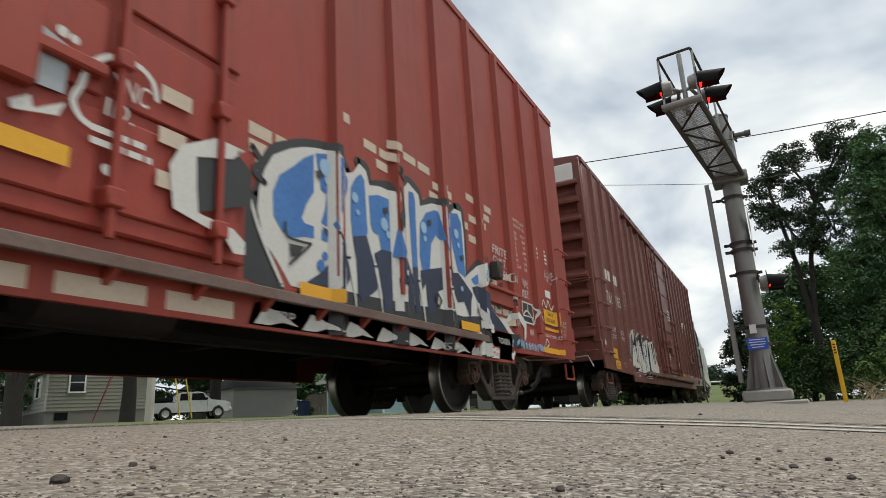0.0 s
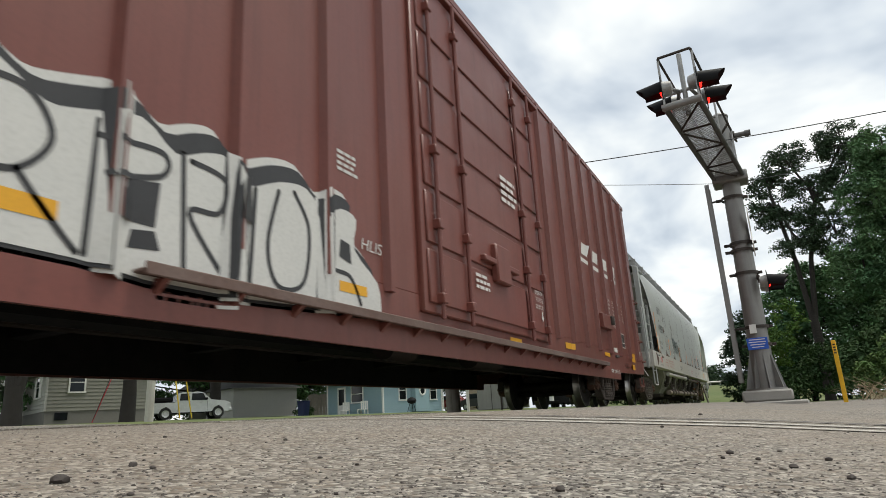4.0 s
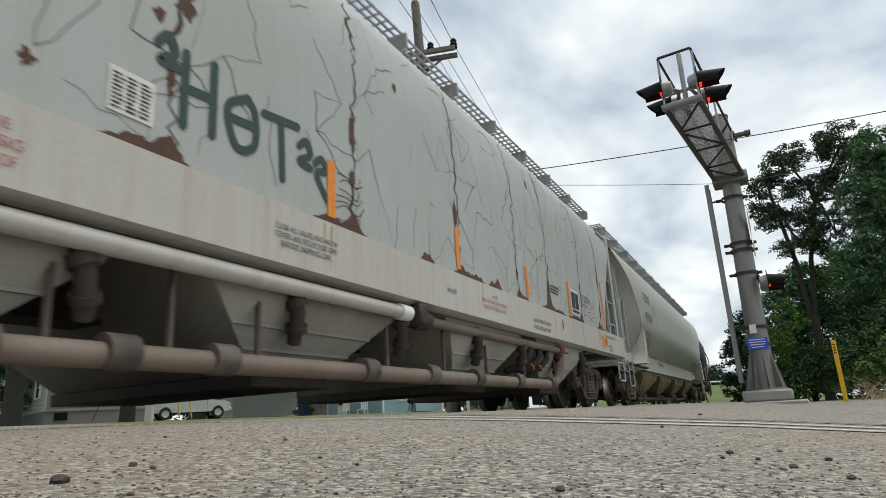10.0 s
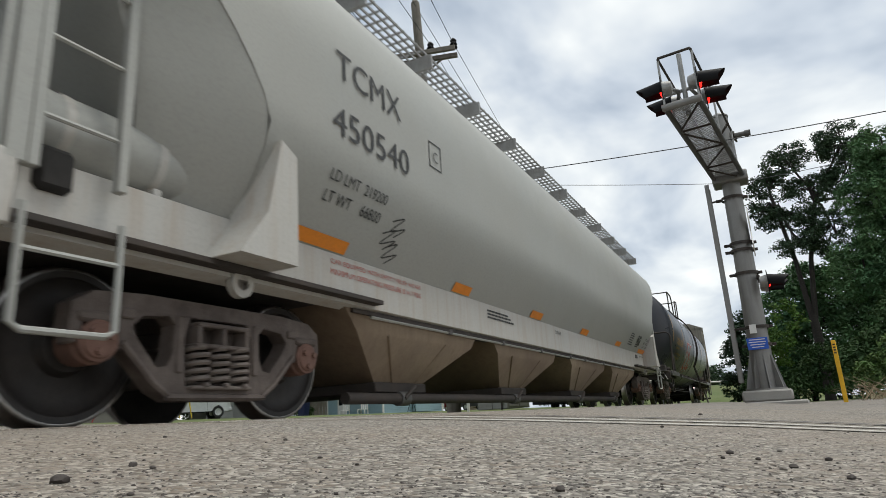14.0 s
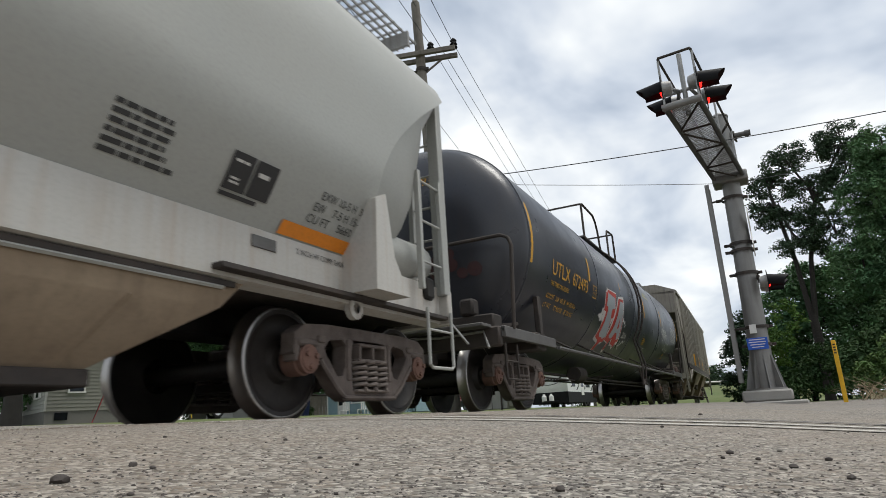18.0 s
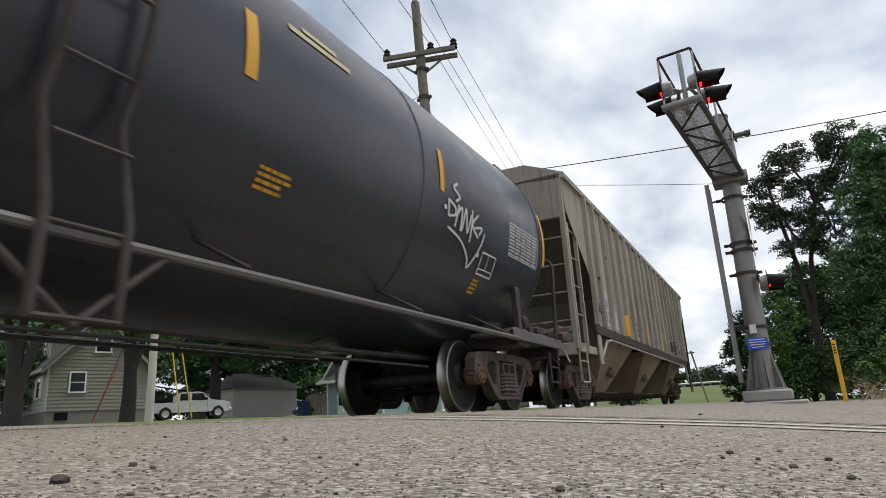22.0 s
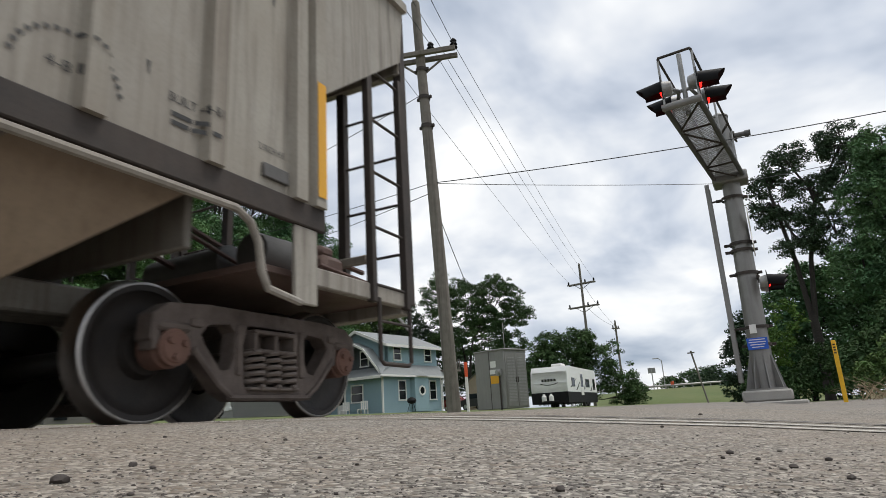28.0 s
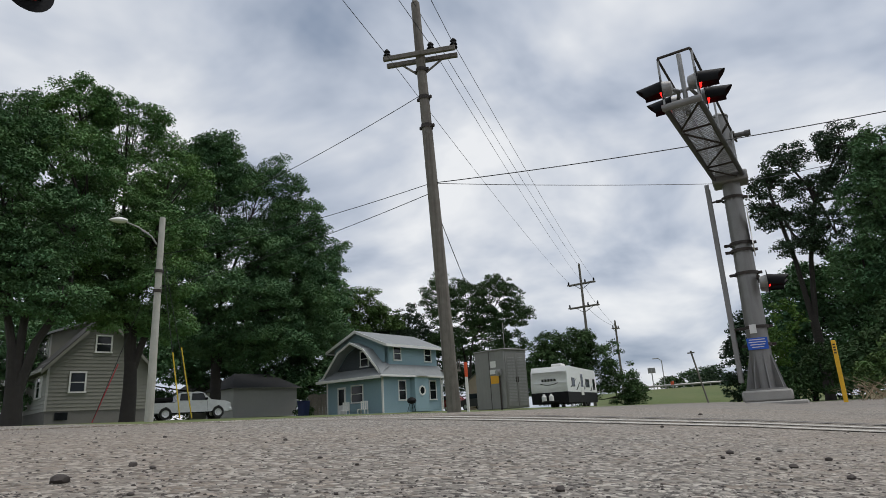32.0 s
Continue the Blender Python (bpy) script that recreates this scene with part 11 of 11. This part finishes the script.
def plants():
    big = "large green maple with a dense full crown"
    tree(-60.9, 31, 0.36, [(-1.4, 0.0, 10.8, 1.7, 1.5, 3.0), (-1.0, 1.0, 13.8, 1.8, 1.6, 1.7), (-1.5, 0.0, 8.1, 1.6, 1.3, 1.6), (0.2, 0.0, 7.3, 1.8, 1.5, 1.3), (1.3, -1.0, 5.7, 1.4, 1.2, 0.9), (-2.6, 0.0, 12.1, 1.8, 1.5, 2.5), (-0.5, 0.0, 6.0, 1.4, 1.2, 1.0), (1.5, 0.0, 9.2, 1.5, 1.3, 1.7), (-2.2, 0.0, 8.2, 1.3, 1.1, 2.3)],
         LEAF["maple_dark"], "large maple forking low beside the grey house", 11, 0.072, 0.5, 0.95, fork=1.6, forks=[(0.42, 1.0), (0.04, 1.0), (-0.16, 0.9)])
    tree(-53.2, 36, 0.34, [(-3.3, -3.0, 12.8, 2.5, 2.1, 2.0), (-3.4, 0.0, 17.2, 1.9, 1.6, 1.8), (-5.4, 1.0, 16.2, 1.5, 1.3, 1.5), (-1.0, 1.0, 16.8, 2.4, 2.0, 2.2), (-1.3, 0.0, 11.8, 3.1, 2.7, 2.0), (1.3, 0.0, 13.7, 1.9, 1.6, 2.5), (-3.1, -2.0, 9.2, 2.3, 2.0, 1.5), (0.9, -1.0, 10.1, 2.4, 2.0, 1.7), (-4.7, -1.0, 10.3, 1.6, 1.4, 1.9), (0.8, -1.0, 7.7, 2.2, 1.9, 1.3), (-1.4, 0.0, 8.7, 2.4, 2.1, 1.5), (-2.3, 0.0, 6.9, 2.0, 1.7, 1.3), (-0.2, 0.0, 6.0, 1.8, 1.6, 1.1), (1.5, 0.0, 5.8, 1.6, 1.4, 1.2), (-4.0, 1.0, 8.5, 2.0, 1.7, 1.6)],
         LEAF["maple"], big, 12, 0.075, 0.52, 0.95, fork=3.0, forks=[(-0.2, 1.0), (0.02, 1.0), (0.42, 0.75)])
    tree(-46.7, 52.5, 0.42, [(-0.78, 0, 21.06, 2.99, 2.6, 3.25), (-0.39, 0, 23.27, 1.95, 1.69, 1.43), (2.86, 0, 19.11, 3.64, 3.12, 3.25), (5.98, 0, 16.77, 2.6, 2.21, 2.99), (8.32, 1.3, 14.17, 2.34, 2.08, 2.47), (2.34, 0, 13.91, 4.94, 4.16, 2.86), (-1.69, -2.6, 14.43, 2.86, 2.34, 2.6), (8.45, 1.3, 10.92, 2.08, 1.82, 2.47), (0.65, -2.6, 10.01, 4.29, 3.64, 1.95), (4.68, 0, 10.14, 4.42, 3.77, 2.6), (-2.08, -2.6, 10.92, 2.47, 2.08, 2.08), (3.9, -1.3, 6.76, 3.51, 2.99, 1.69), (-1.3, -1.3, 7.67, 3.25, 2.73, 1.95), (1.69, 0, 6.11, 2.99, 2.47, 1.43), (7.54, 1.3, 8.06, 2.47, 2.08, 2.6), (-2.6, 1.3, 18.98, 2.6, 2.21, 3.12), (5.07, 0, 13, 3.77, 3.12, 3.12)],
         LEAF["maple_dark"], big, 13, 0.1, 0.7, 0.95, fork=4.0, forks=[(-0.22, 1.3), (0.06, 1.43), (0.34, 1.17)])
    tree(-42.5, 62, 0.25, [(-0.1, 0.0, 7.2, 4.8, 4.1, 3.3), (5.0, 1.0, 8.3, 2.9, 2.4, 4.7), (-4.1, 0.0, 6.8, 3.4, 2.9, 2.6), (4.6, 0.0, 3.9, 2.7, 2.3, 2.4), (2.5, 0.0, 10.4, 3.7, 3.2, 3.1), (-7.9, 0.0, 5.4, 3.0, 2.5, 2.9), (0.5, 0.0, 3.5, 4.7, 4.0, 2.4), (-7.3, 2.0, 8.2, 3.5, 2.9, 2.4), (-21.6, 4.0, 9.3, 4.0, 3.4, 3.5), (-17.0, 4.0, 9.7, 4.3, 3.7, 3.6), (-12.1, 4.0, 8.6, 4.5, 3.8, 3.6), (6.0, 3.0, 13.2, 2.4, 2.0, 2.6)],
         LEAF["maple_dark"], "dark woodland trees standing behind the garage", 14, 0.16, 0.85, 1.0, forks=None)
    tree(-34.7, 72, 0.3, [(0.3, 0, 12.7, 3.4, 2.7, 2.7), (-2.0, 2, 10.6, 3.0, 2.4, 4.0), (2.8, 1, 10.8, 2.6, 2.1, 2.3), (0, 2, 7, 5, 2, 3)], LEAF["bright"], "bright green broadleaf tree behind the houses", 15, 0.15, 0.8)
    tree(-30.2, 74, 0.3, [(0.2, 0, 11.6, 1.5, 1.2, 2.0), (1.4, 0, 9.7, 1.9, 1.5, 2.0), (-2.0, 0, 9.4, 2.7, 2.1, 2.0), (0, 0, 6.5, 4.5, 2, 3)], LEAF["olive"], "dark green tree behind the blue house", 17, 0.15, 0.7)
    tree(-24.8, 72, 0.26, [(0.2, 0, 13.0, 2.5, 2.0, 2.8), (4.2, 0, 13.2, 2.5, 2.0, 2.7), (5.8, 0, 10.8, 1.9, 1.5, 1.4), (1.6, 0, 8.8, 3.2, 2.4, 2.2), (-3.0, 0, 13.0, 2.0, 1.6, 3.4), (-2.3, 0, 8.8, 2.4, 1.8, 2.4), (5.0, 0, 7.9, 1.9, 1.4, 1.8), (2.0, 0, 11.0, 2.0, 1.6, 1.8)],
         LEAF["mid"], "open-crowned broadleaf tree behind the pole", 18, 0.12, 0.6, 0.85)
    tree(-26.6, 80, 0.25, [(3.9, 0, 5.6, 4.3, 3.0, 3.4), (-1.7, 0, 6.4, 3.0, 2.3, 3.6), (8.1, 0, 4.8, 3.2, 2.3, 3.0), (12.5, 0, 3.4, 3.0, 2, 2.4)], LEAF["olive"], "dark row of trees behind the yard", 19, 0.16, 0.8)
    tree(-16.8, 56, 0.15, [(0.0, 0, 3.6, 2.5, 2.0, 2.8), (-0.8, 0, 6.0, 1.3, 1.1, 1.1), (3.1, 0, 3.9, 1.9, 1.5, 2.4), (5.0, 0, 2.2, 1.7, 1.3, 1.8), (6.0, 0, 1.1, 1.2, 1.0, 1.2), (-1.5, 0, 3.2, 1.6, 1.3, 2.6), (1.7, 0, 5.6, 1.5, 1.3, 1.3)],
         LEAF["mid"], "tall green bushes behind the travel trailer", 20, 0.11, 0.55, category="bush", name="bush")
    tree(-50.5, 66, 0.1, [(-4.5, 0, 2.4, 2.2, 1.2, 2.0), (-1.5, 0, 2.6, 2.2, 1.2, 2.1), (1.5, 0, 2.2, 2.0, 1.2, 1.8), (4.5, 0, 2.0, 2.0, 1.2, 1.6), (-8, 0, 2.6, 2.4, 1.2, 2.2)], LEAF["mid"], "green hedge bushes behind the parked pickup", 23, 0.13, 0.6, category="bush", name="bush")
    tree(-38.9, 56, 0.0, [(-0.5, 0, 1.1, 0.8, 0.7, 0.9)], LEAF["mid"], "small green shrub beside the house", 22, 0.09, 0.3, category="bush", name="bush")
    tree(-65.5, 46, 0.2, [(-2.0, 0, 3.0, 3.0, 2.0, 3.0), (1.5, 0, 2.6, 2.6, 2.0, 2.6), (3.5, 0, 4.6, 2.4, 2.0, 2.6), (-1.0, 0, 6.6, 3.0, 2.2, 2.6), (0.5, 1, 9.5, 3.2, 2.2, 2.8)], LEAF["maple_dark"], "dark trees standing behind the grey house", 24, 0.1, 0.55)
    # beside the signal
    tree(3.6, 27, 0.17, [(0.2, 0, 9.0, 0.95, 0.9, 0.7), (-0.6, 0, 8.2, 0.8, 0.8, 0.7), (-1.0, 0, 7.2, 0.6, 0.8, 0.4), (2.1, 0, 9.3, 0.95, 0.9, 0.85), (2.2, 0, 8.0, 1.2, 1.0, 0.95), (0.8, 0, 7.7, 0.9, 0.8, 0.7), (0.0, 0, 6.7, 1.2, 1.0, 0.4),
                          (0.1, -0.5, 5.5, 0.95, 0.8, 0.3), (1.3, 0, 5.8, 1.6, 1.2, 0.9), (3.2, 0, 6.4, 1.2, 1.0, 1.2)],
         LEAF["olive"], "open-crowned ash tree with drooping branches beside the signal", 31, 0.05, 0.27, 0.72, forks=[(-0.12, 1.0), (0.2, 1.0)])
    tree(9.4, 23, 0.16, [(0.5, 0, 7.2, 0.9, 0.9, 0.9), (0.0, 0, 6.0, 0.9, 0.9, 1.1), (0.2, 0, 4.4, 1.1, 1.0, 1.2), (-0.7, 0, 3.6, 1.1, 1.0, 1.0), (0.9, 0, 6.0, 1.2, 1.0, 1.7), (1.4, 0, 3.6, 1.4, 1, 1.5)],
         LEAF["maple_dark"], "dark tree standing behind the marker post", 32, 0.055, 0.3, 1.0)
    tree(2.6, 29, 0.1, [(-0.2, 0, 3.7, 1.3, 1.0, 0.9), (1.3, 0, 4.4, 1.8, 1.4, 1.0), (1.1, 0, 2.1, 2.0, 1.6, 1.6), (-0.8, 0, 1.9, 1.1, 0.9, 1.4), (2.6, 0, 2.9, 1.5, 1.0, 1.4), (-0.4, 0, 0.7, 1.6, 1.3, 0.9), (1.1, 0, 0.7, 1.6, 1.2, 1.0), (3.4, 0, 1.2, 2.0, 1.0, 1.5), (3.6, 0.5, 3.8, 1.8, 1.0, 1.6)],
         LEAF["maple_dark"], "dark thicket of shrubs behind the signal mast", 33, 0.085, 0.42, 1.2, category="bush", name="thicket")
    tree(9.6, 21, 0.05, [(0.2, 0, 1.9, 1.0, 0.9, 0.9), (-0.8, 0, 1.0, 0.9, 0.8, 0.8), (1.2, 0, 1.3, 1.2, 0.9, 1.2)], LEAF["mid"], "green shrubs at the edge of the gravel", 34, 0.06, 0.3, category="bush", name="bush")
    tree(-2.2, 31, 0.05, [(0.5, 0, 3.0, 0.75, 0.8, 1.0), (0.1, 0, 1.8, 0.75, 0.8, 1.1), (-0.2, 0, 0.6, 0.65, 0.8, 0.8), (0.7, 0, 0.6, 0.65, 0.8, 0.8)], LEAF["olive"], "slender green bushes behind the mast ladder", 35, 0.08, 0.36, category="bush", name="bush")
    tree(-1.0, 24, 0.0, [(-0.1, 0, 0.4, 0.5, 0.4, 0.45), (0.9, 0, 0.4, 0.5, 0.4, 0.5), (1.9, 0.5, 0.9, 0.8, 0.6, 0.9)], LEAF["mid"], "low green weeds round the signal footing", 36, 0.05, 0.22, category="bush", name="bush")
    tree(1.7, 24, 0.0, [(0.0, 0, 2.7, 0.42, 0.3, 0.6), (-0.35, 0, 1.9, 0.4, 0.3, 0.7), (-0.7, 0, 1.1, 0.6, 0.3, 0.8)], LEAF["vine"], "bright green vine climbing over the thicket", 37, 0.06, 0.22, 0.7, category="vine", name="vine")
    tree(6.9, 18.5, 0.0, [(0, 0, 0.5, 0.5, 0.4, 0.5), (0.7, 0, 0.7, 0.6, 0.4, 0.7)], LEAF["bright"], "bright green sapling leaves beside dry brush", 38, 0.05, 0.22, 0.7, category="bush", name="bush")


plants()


def dry_brush():
    rng = random.Random(5)
    sh = Shape()
    for k in range(150):
        x, y = polar(rng.uniform(5.6, 11), rng.uniform(14.5, 18))
        z = ground_z(x)
        a, b = rng.uniform(0, 6.3), rng.uniform(0.15, 0.75)
        p = Vector((x, y, z))
        sh.tube([p, p + Vector((math.cos(a) * b * 0.5, math.sin(a) * b * 0.5, b * 0.45)), p + Vector((math.cos(a) * b, math.sin(a) * b, b * rng.uniform(0.3, 0.8)))], 0.007, 4, r1=0.003)
    tagged(part("dry_brush", sh, MAT["straw"], fix=False), "dry tangled brown stalks on the gravel edge", "brush", kind="stuff")


MAT["straw"] = stuff("dry_straw", (0.3, 0.24, 0.15), 0.9, 0, (0.2, 0.15, 0.09), 4, 40, 0.5, 0.0)
dry_brush()


def embankment():
    """The grassy highway bank in the distance, its rail, and the woods beyond."""
    a = [(-14, 112), (-9, 105), (-5, 108), (-1, 112), (4, 120)]
    rows = []
    for f, up in ((-0.3, -3.0), (0.0, -0.2), (0.3, 0.7), (0.75, 2.1), (1.0, 2.65), (1.25, 2.7), (2.2, 2.7), (2.6, 0.0)):
        rows.append([Vector((*polar(az, d + 22 * f), ground_z(polar(az, d)[0]) + up * (0.85 + 0.03 * (az + 14)))) for az, d in a])
    tagged(part("embankment", Shape().loft(rows, closed=False), MAT["bank_grass"]), "grassy highway embankment in the distance", "embankment", kind="structure")
    pts = [Vector((*polar(az, d + 22), ground_z(polar(az, d)[0]) + 2.65 * (0.85 + 0.03 * (az + 14)) + 0.55)) for az, d in a]
    g = thing("guard_rail", Matrix.Identity(4), "pale highway guard rail along the bank top", "guard rail")
    part("rail", Shape().tube(pts, 0.2, 6), MAT["galv"], g)
    for k in range(24):
        f = k / 23 * (len(pts) - 1)
        i = min(int(f), len(pts) - 2)
        p = pts[i].lerp(pts[i + 1], f - i)
        part("post", Shape().box(p.x - 0.08, p.x + 0.08, p.y - 0.08, p.y + 0.08, p.z - 0.8, p.z + 0.1), MAT["galv"], g)
    tree(-6.0, 300, 0.3, [(-9, 0, 9.5, 5, 5, 3.5), (-2, 0, 10.5, 5, 4, 4.2), (5, 0, 11, 5, 4, 5), (11, 0, 9.0, 6, 5, 3.5)], LEAF["mid"], "far line of green trees beyond the highway", 51, 0.5, 1.6)
    tree(-4.2, 280, 0.3, [(0, 0, 10.0, 4, 4, 4.2), (6, 0, 8, 5, 4, 3.0), (-6, 0, 9, 4, 4, 3.4)], LEAF["olive"], "far woods beyond the highway", 52, 0.5, 1.6)
    b = thing("billboard", Matrix.Translation(foot(-9.2, 130)), "grey roadside sign panel seen from behind", "sign")
    part("post", Shape().tube([(0.2, 0, 0), (0.2, 0, 6.5)], 0.1, 8), MAT["galv"], b)
    part("panel", Shape().box(-0.5, 0.9, -0.06, 0.06, 5.7, 6.7, 0.03), MAT["cabinet"], b)
    for az, h in ((-8.2, 8.0),):
        l = thing("street_lamp", Matrix.Translation(foot(az, 130)), "thin grey highway lamp post", "street lamp")
        part("pole", Shape().tube([(0, 0, 0), (0, 0, h), (-0.6, 0, h + 0.5), (-1.6, 0, h + 0.5)], 0.1, 6), MAT["galv"], l)
    s = thing("road_sign", Matrix.Translation((*polar(-7.6, 126), 3.6)), "small orange roadside sign on the bank", "sign")
    part("panel", Shape().box(-0.28, 0.28, -0.03, 0.03, 0.2, 0.78, 0.02), MAT["marker_orange"], s)
    part("post", Shape().box(-0.05, 0.05, -0.03, 0.03, -1.0, 0.4), MAT["galv"], s)


MAT["bank_grass"] = stuff("bank_grass", (0.075, 0.11, 0.024), 0.95, 0, (0.1, 0.125, 0.036), 0.12, 1.5, 0.7, 0.3, dirt=(0.16, 0.15, 0.06), dirt_amount=0.4, depth=0.2)
embankment()


# ---- stones and grit on the road ----
def stone_shape(rng, r, flat=0.6):
    bm = bmesh.new()
    bmesh.ops.create_icosphere(bm, subdivisions=2, radius=1.0)
    off = Vector((rng.random() * 9, rng.random() * 9, rng.random() * 9))
    sh = Shape()
    for v in bm.verts:
        p = v.co * (1 + 0.35 * noise.noise(v.co * 1.4 + off) + 0.12 * noise.noise(v.co * 4 + off))
        sh.v.append((p.x * r, p.y * r * 0.8, p.z * r * flat))
    sh.f = [tuple(v.index for v in f.verts) for f in bm.faces]
    sh.s = [0] * len(sh.f)
    bm.free()
    return sh


MAT["stone_dark"] = stuff("dark_stone", (0.055, 0.045, 0.04), 0.8, 0, (0.09, 0.075, 0.065), 30, 300, 0.6, 0.3, depth=0.002)
MAT["stone_pale"] = stuff("pale_stone", (0.26, 0.24, 0.21), 0.85, 0, (0.13, 0.115, 0.1), 30, 300, 0.6, 0.3, depth=0.002)


def road_hit(px, py):
    """Where the view through a place of the picture meets the road."""
    m = still_pose()
    way = m.to_3x3() @ Vector(((px - 784) / 1114.5, (441 - py) / 1114.5, -1))
    d = 0.1
    while d < 30:
        p = m.translation + way * d
        if p.z <= ground_z(p.x, p.y):
            return p, d
        d *= 1.004
    return p, d


def stones():
    rng = random.Random(3)
    for px, py, w, dark in ((105, 856, 34, 1), (235, 826, 18, 1), (270, 831, 13, 1), (1406, 829, 17, 1), (1508, 849, 18, 1), (1467, 816, 14, 1), (1292, 804, 14, 1), (992, 870, 22, 1), (1388, 833, 15, 0),
                            (1342, 815, 12, 1), (1380, 800, 12, 0), (1240, 735, 7, 1), (1172, 757, 8, 1), (505, 780, 8, 1), (292, 775, 8, 1), (566, 812, 9, 1), (632, 824, 9, 1), (168, 785, 9, 0), (1168, 824, 10, 0), (1280, 812, 10, 1),
                            (901, 818, 10, 0), (1077, 806, 9, 0), (230, 878, 14, 1), (1376, 873, 14, 0), (595, 876, 10, 1)):
        p, d = road_hit(px, py)
        r = w / 2 * d / 1114.5
        ob = part("pebble", stone_shape(rng, r), MAT["stone_dark"] if dark else MAT["stone_pale"], None)
        ob.location = (p.x, p.y, p.z + r * 0.35)
        ob.rotation_euler = (0, 0, rng.random() * 6)
        tagged(ob, "small dark stone lying on the road" if dark else "small pale stone lying on the road", "stone", "loose stones")
    # grit: chips that stand proud of the road near the eye
    for name, mat, n, lab in (("road_grit", MAT["stone_pale"], 5200, "pale stone chips set in the road surface"), ("dark_grit", MAT["stone_dark"], 1500, "dark loose grit scattered on the road")):
        sh = Shape()
        for k in range(n):
            px, py = rng.uniform(-40, 1610), 882 + 12 - (rng.random() ** 1.6) * 130
            p, d = road_hit(px, py)
            if d > 4.5:
                continue
            r = rng.uniform(0.0008, 0.0021 if mat is MAT["stone_pale"] else 0.003) * (0.7 + 0.35 * d)
            a = rng.random() * 6.3
            c, s = math.cos(a) * r, math.sin(a) * r
            h = r * rng.uniform(0.3, 0.7)
            lean = rng.uniform(-0.3, 0.3)
            n = 6
            vs = []
            for ring, up in ((1.0, -0.1), (0.86, 0.55), (0.45, 1.0)):
                for k in range(n):
                    q = 2 * math.pi * k / n
                    w = ring * rng.uniform(0.75, 1.2)
                    u, v = math.cos(q) * w, math.sin(q) * w * 0.75
                    vs.append((p.x + c * u - s * v + lean * up * r * 0.4, p.y + s * u + c * v, p.z + h * up * rng.uniform(0.8, 1.1)))
            fs = [(i * n + k, i * n + (k + 1) % n, (i + 1) * n + (k + 1) % n, (i + 1) * n + k) for i in range(2) for k in range(n)] + [tuple(2 * n + k for k in range(n))]
            sh.add(vs, fs)
        tagged(part(name, sh, mat, fix=False, sharp=50), lab, "grit", kind="stuff")


stones()


# ---- motion ----
def run(t):
    """Metres that the train has rolled at t, counted from t = 14 s."""
    u = (t - 14) / 14
    return 2.8 * 14 * (1.23617817 * u + 0.07120061 * u ** 2 / 2 + 0.07044055 * u ** 3 / 3 - 0.08094963 * u ** 4 / 4)


def car_pose(centre, half, t):
    u = centre - run(t)
    x0, y0, _ = path(u - half)
    x1, y1, _ = path(u + half)
    return Matrix.Translation(((x0 + x1) / 2, (y0 + y1) / 2, RAIL_Z)) @ pose(0, 0, 0, 0, 0, math.degrees(math.atan2(-(x1 - x0), y1 - y0)))


def motions():
    for car, centre, half in CARS:
        walk(car, [(t, car_pose(centre, half, t)) for t in frange(0, 32, 32)])
    n = 192
    for w, d in WHEELSETS:
        rows = []
        for k in range(n + 1):
            t = 32 * k / n
            rows.append((t, Matrix.Translation((0, d, 0.457)) @ Matrix.Rotation(run(t) / 0.457, 4, "X")))
        walk(w, rows)


motions()
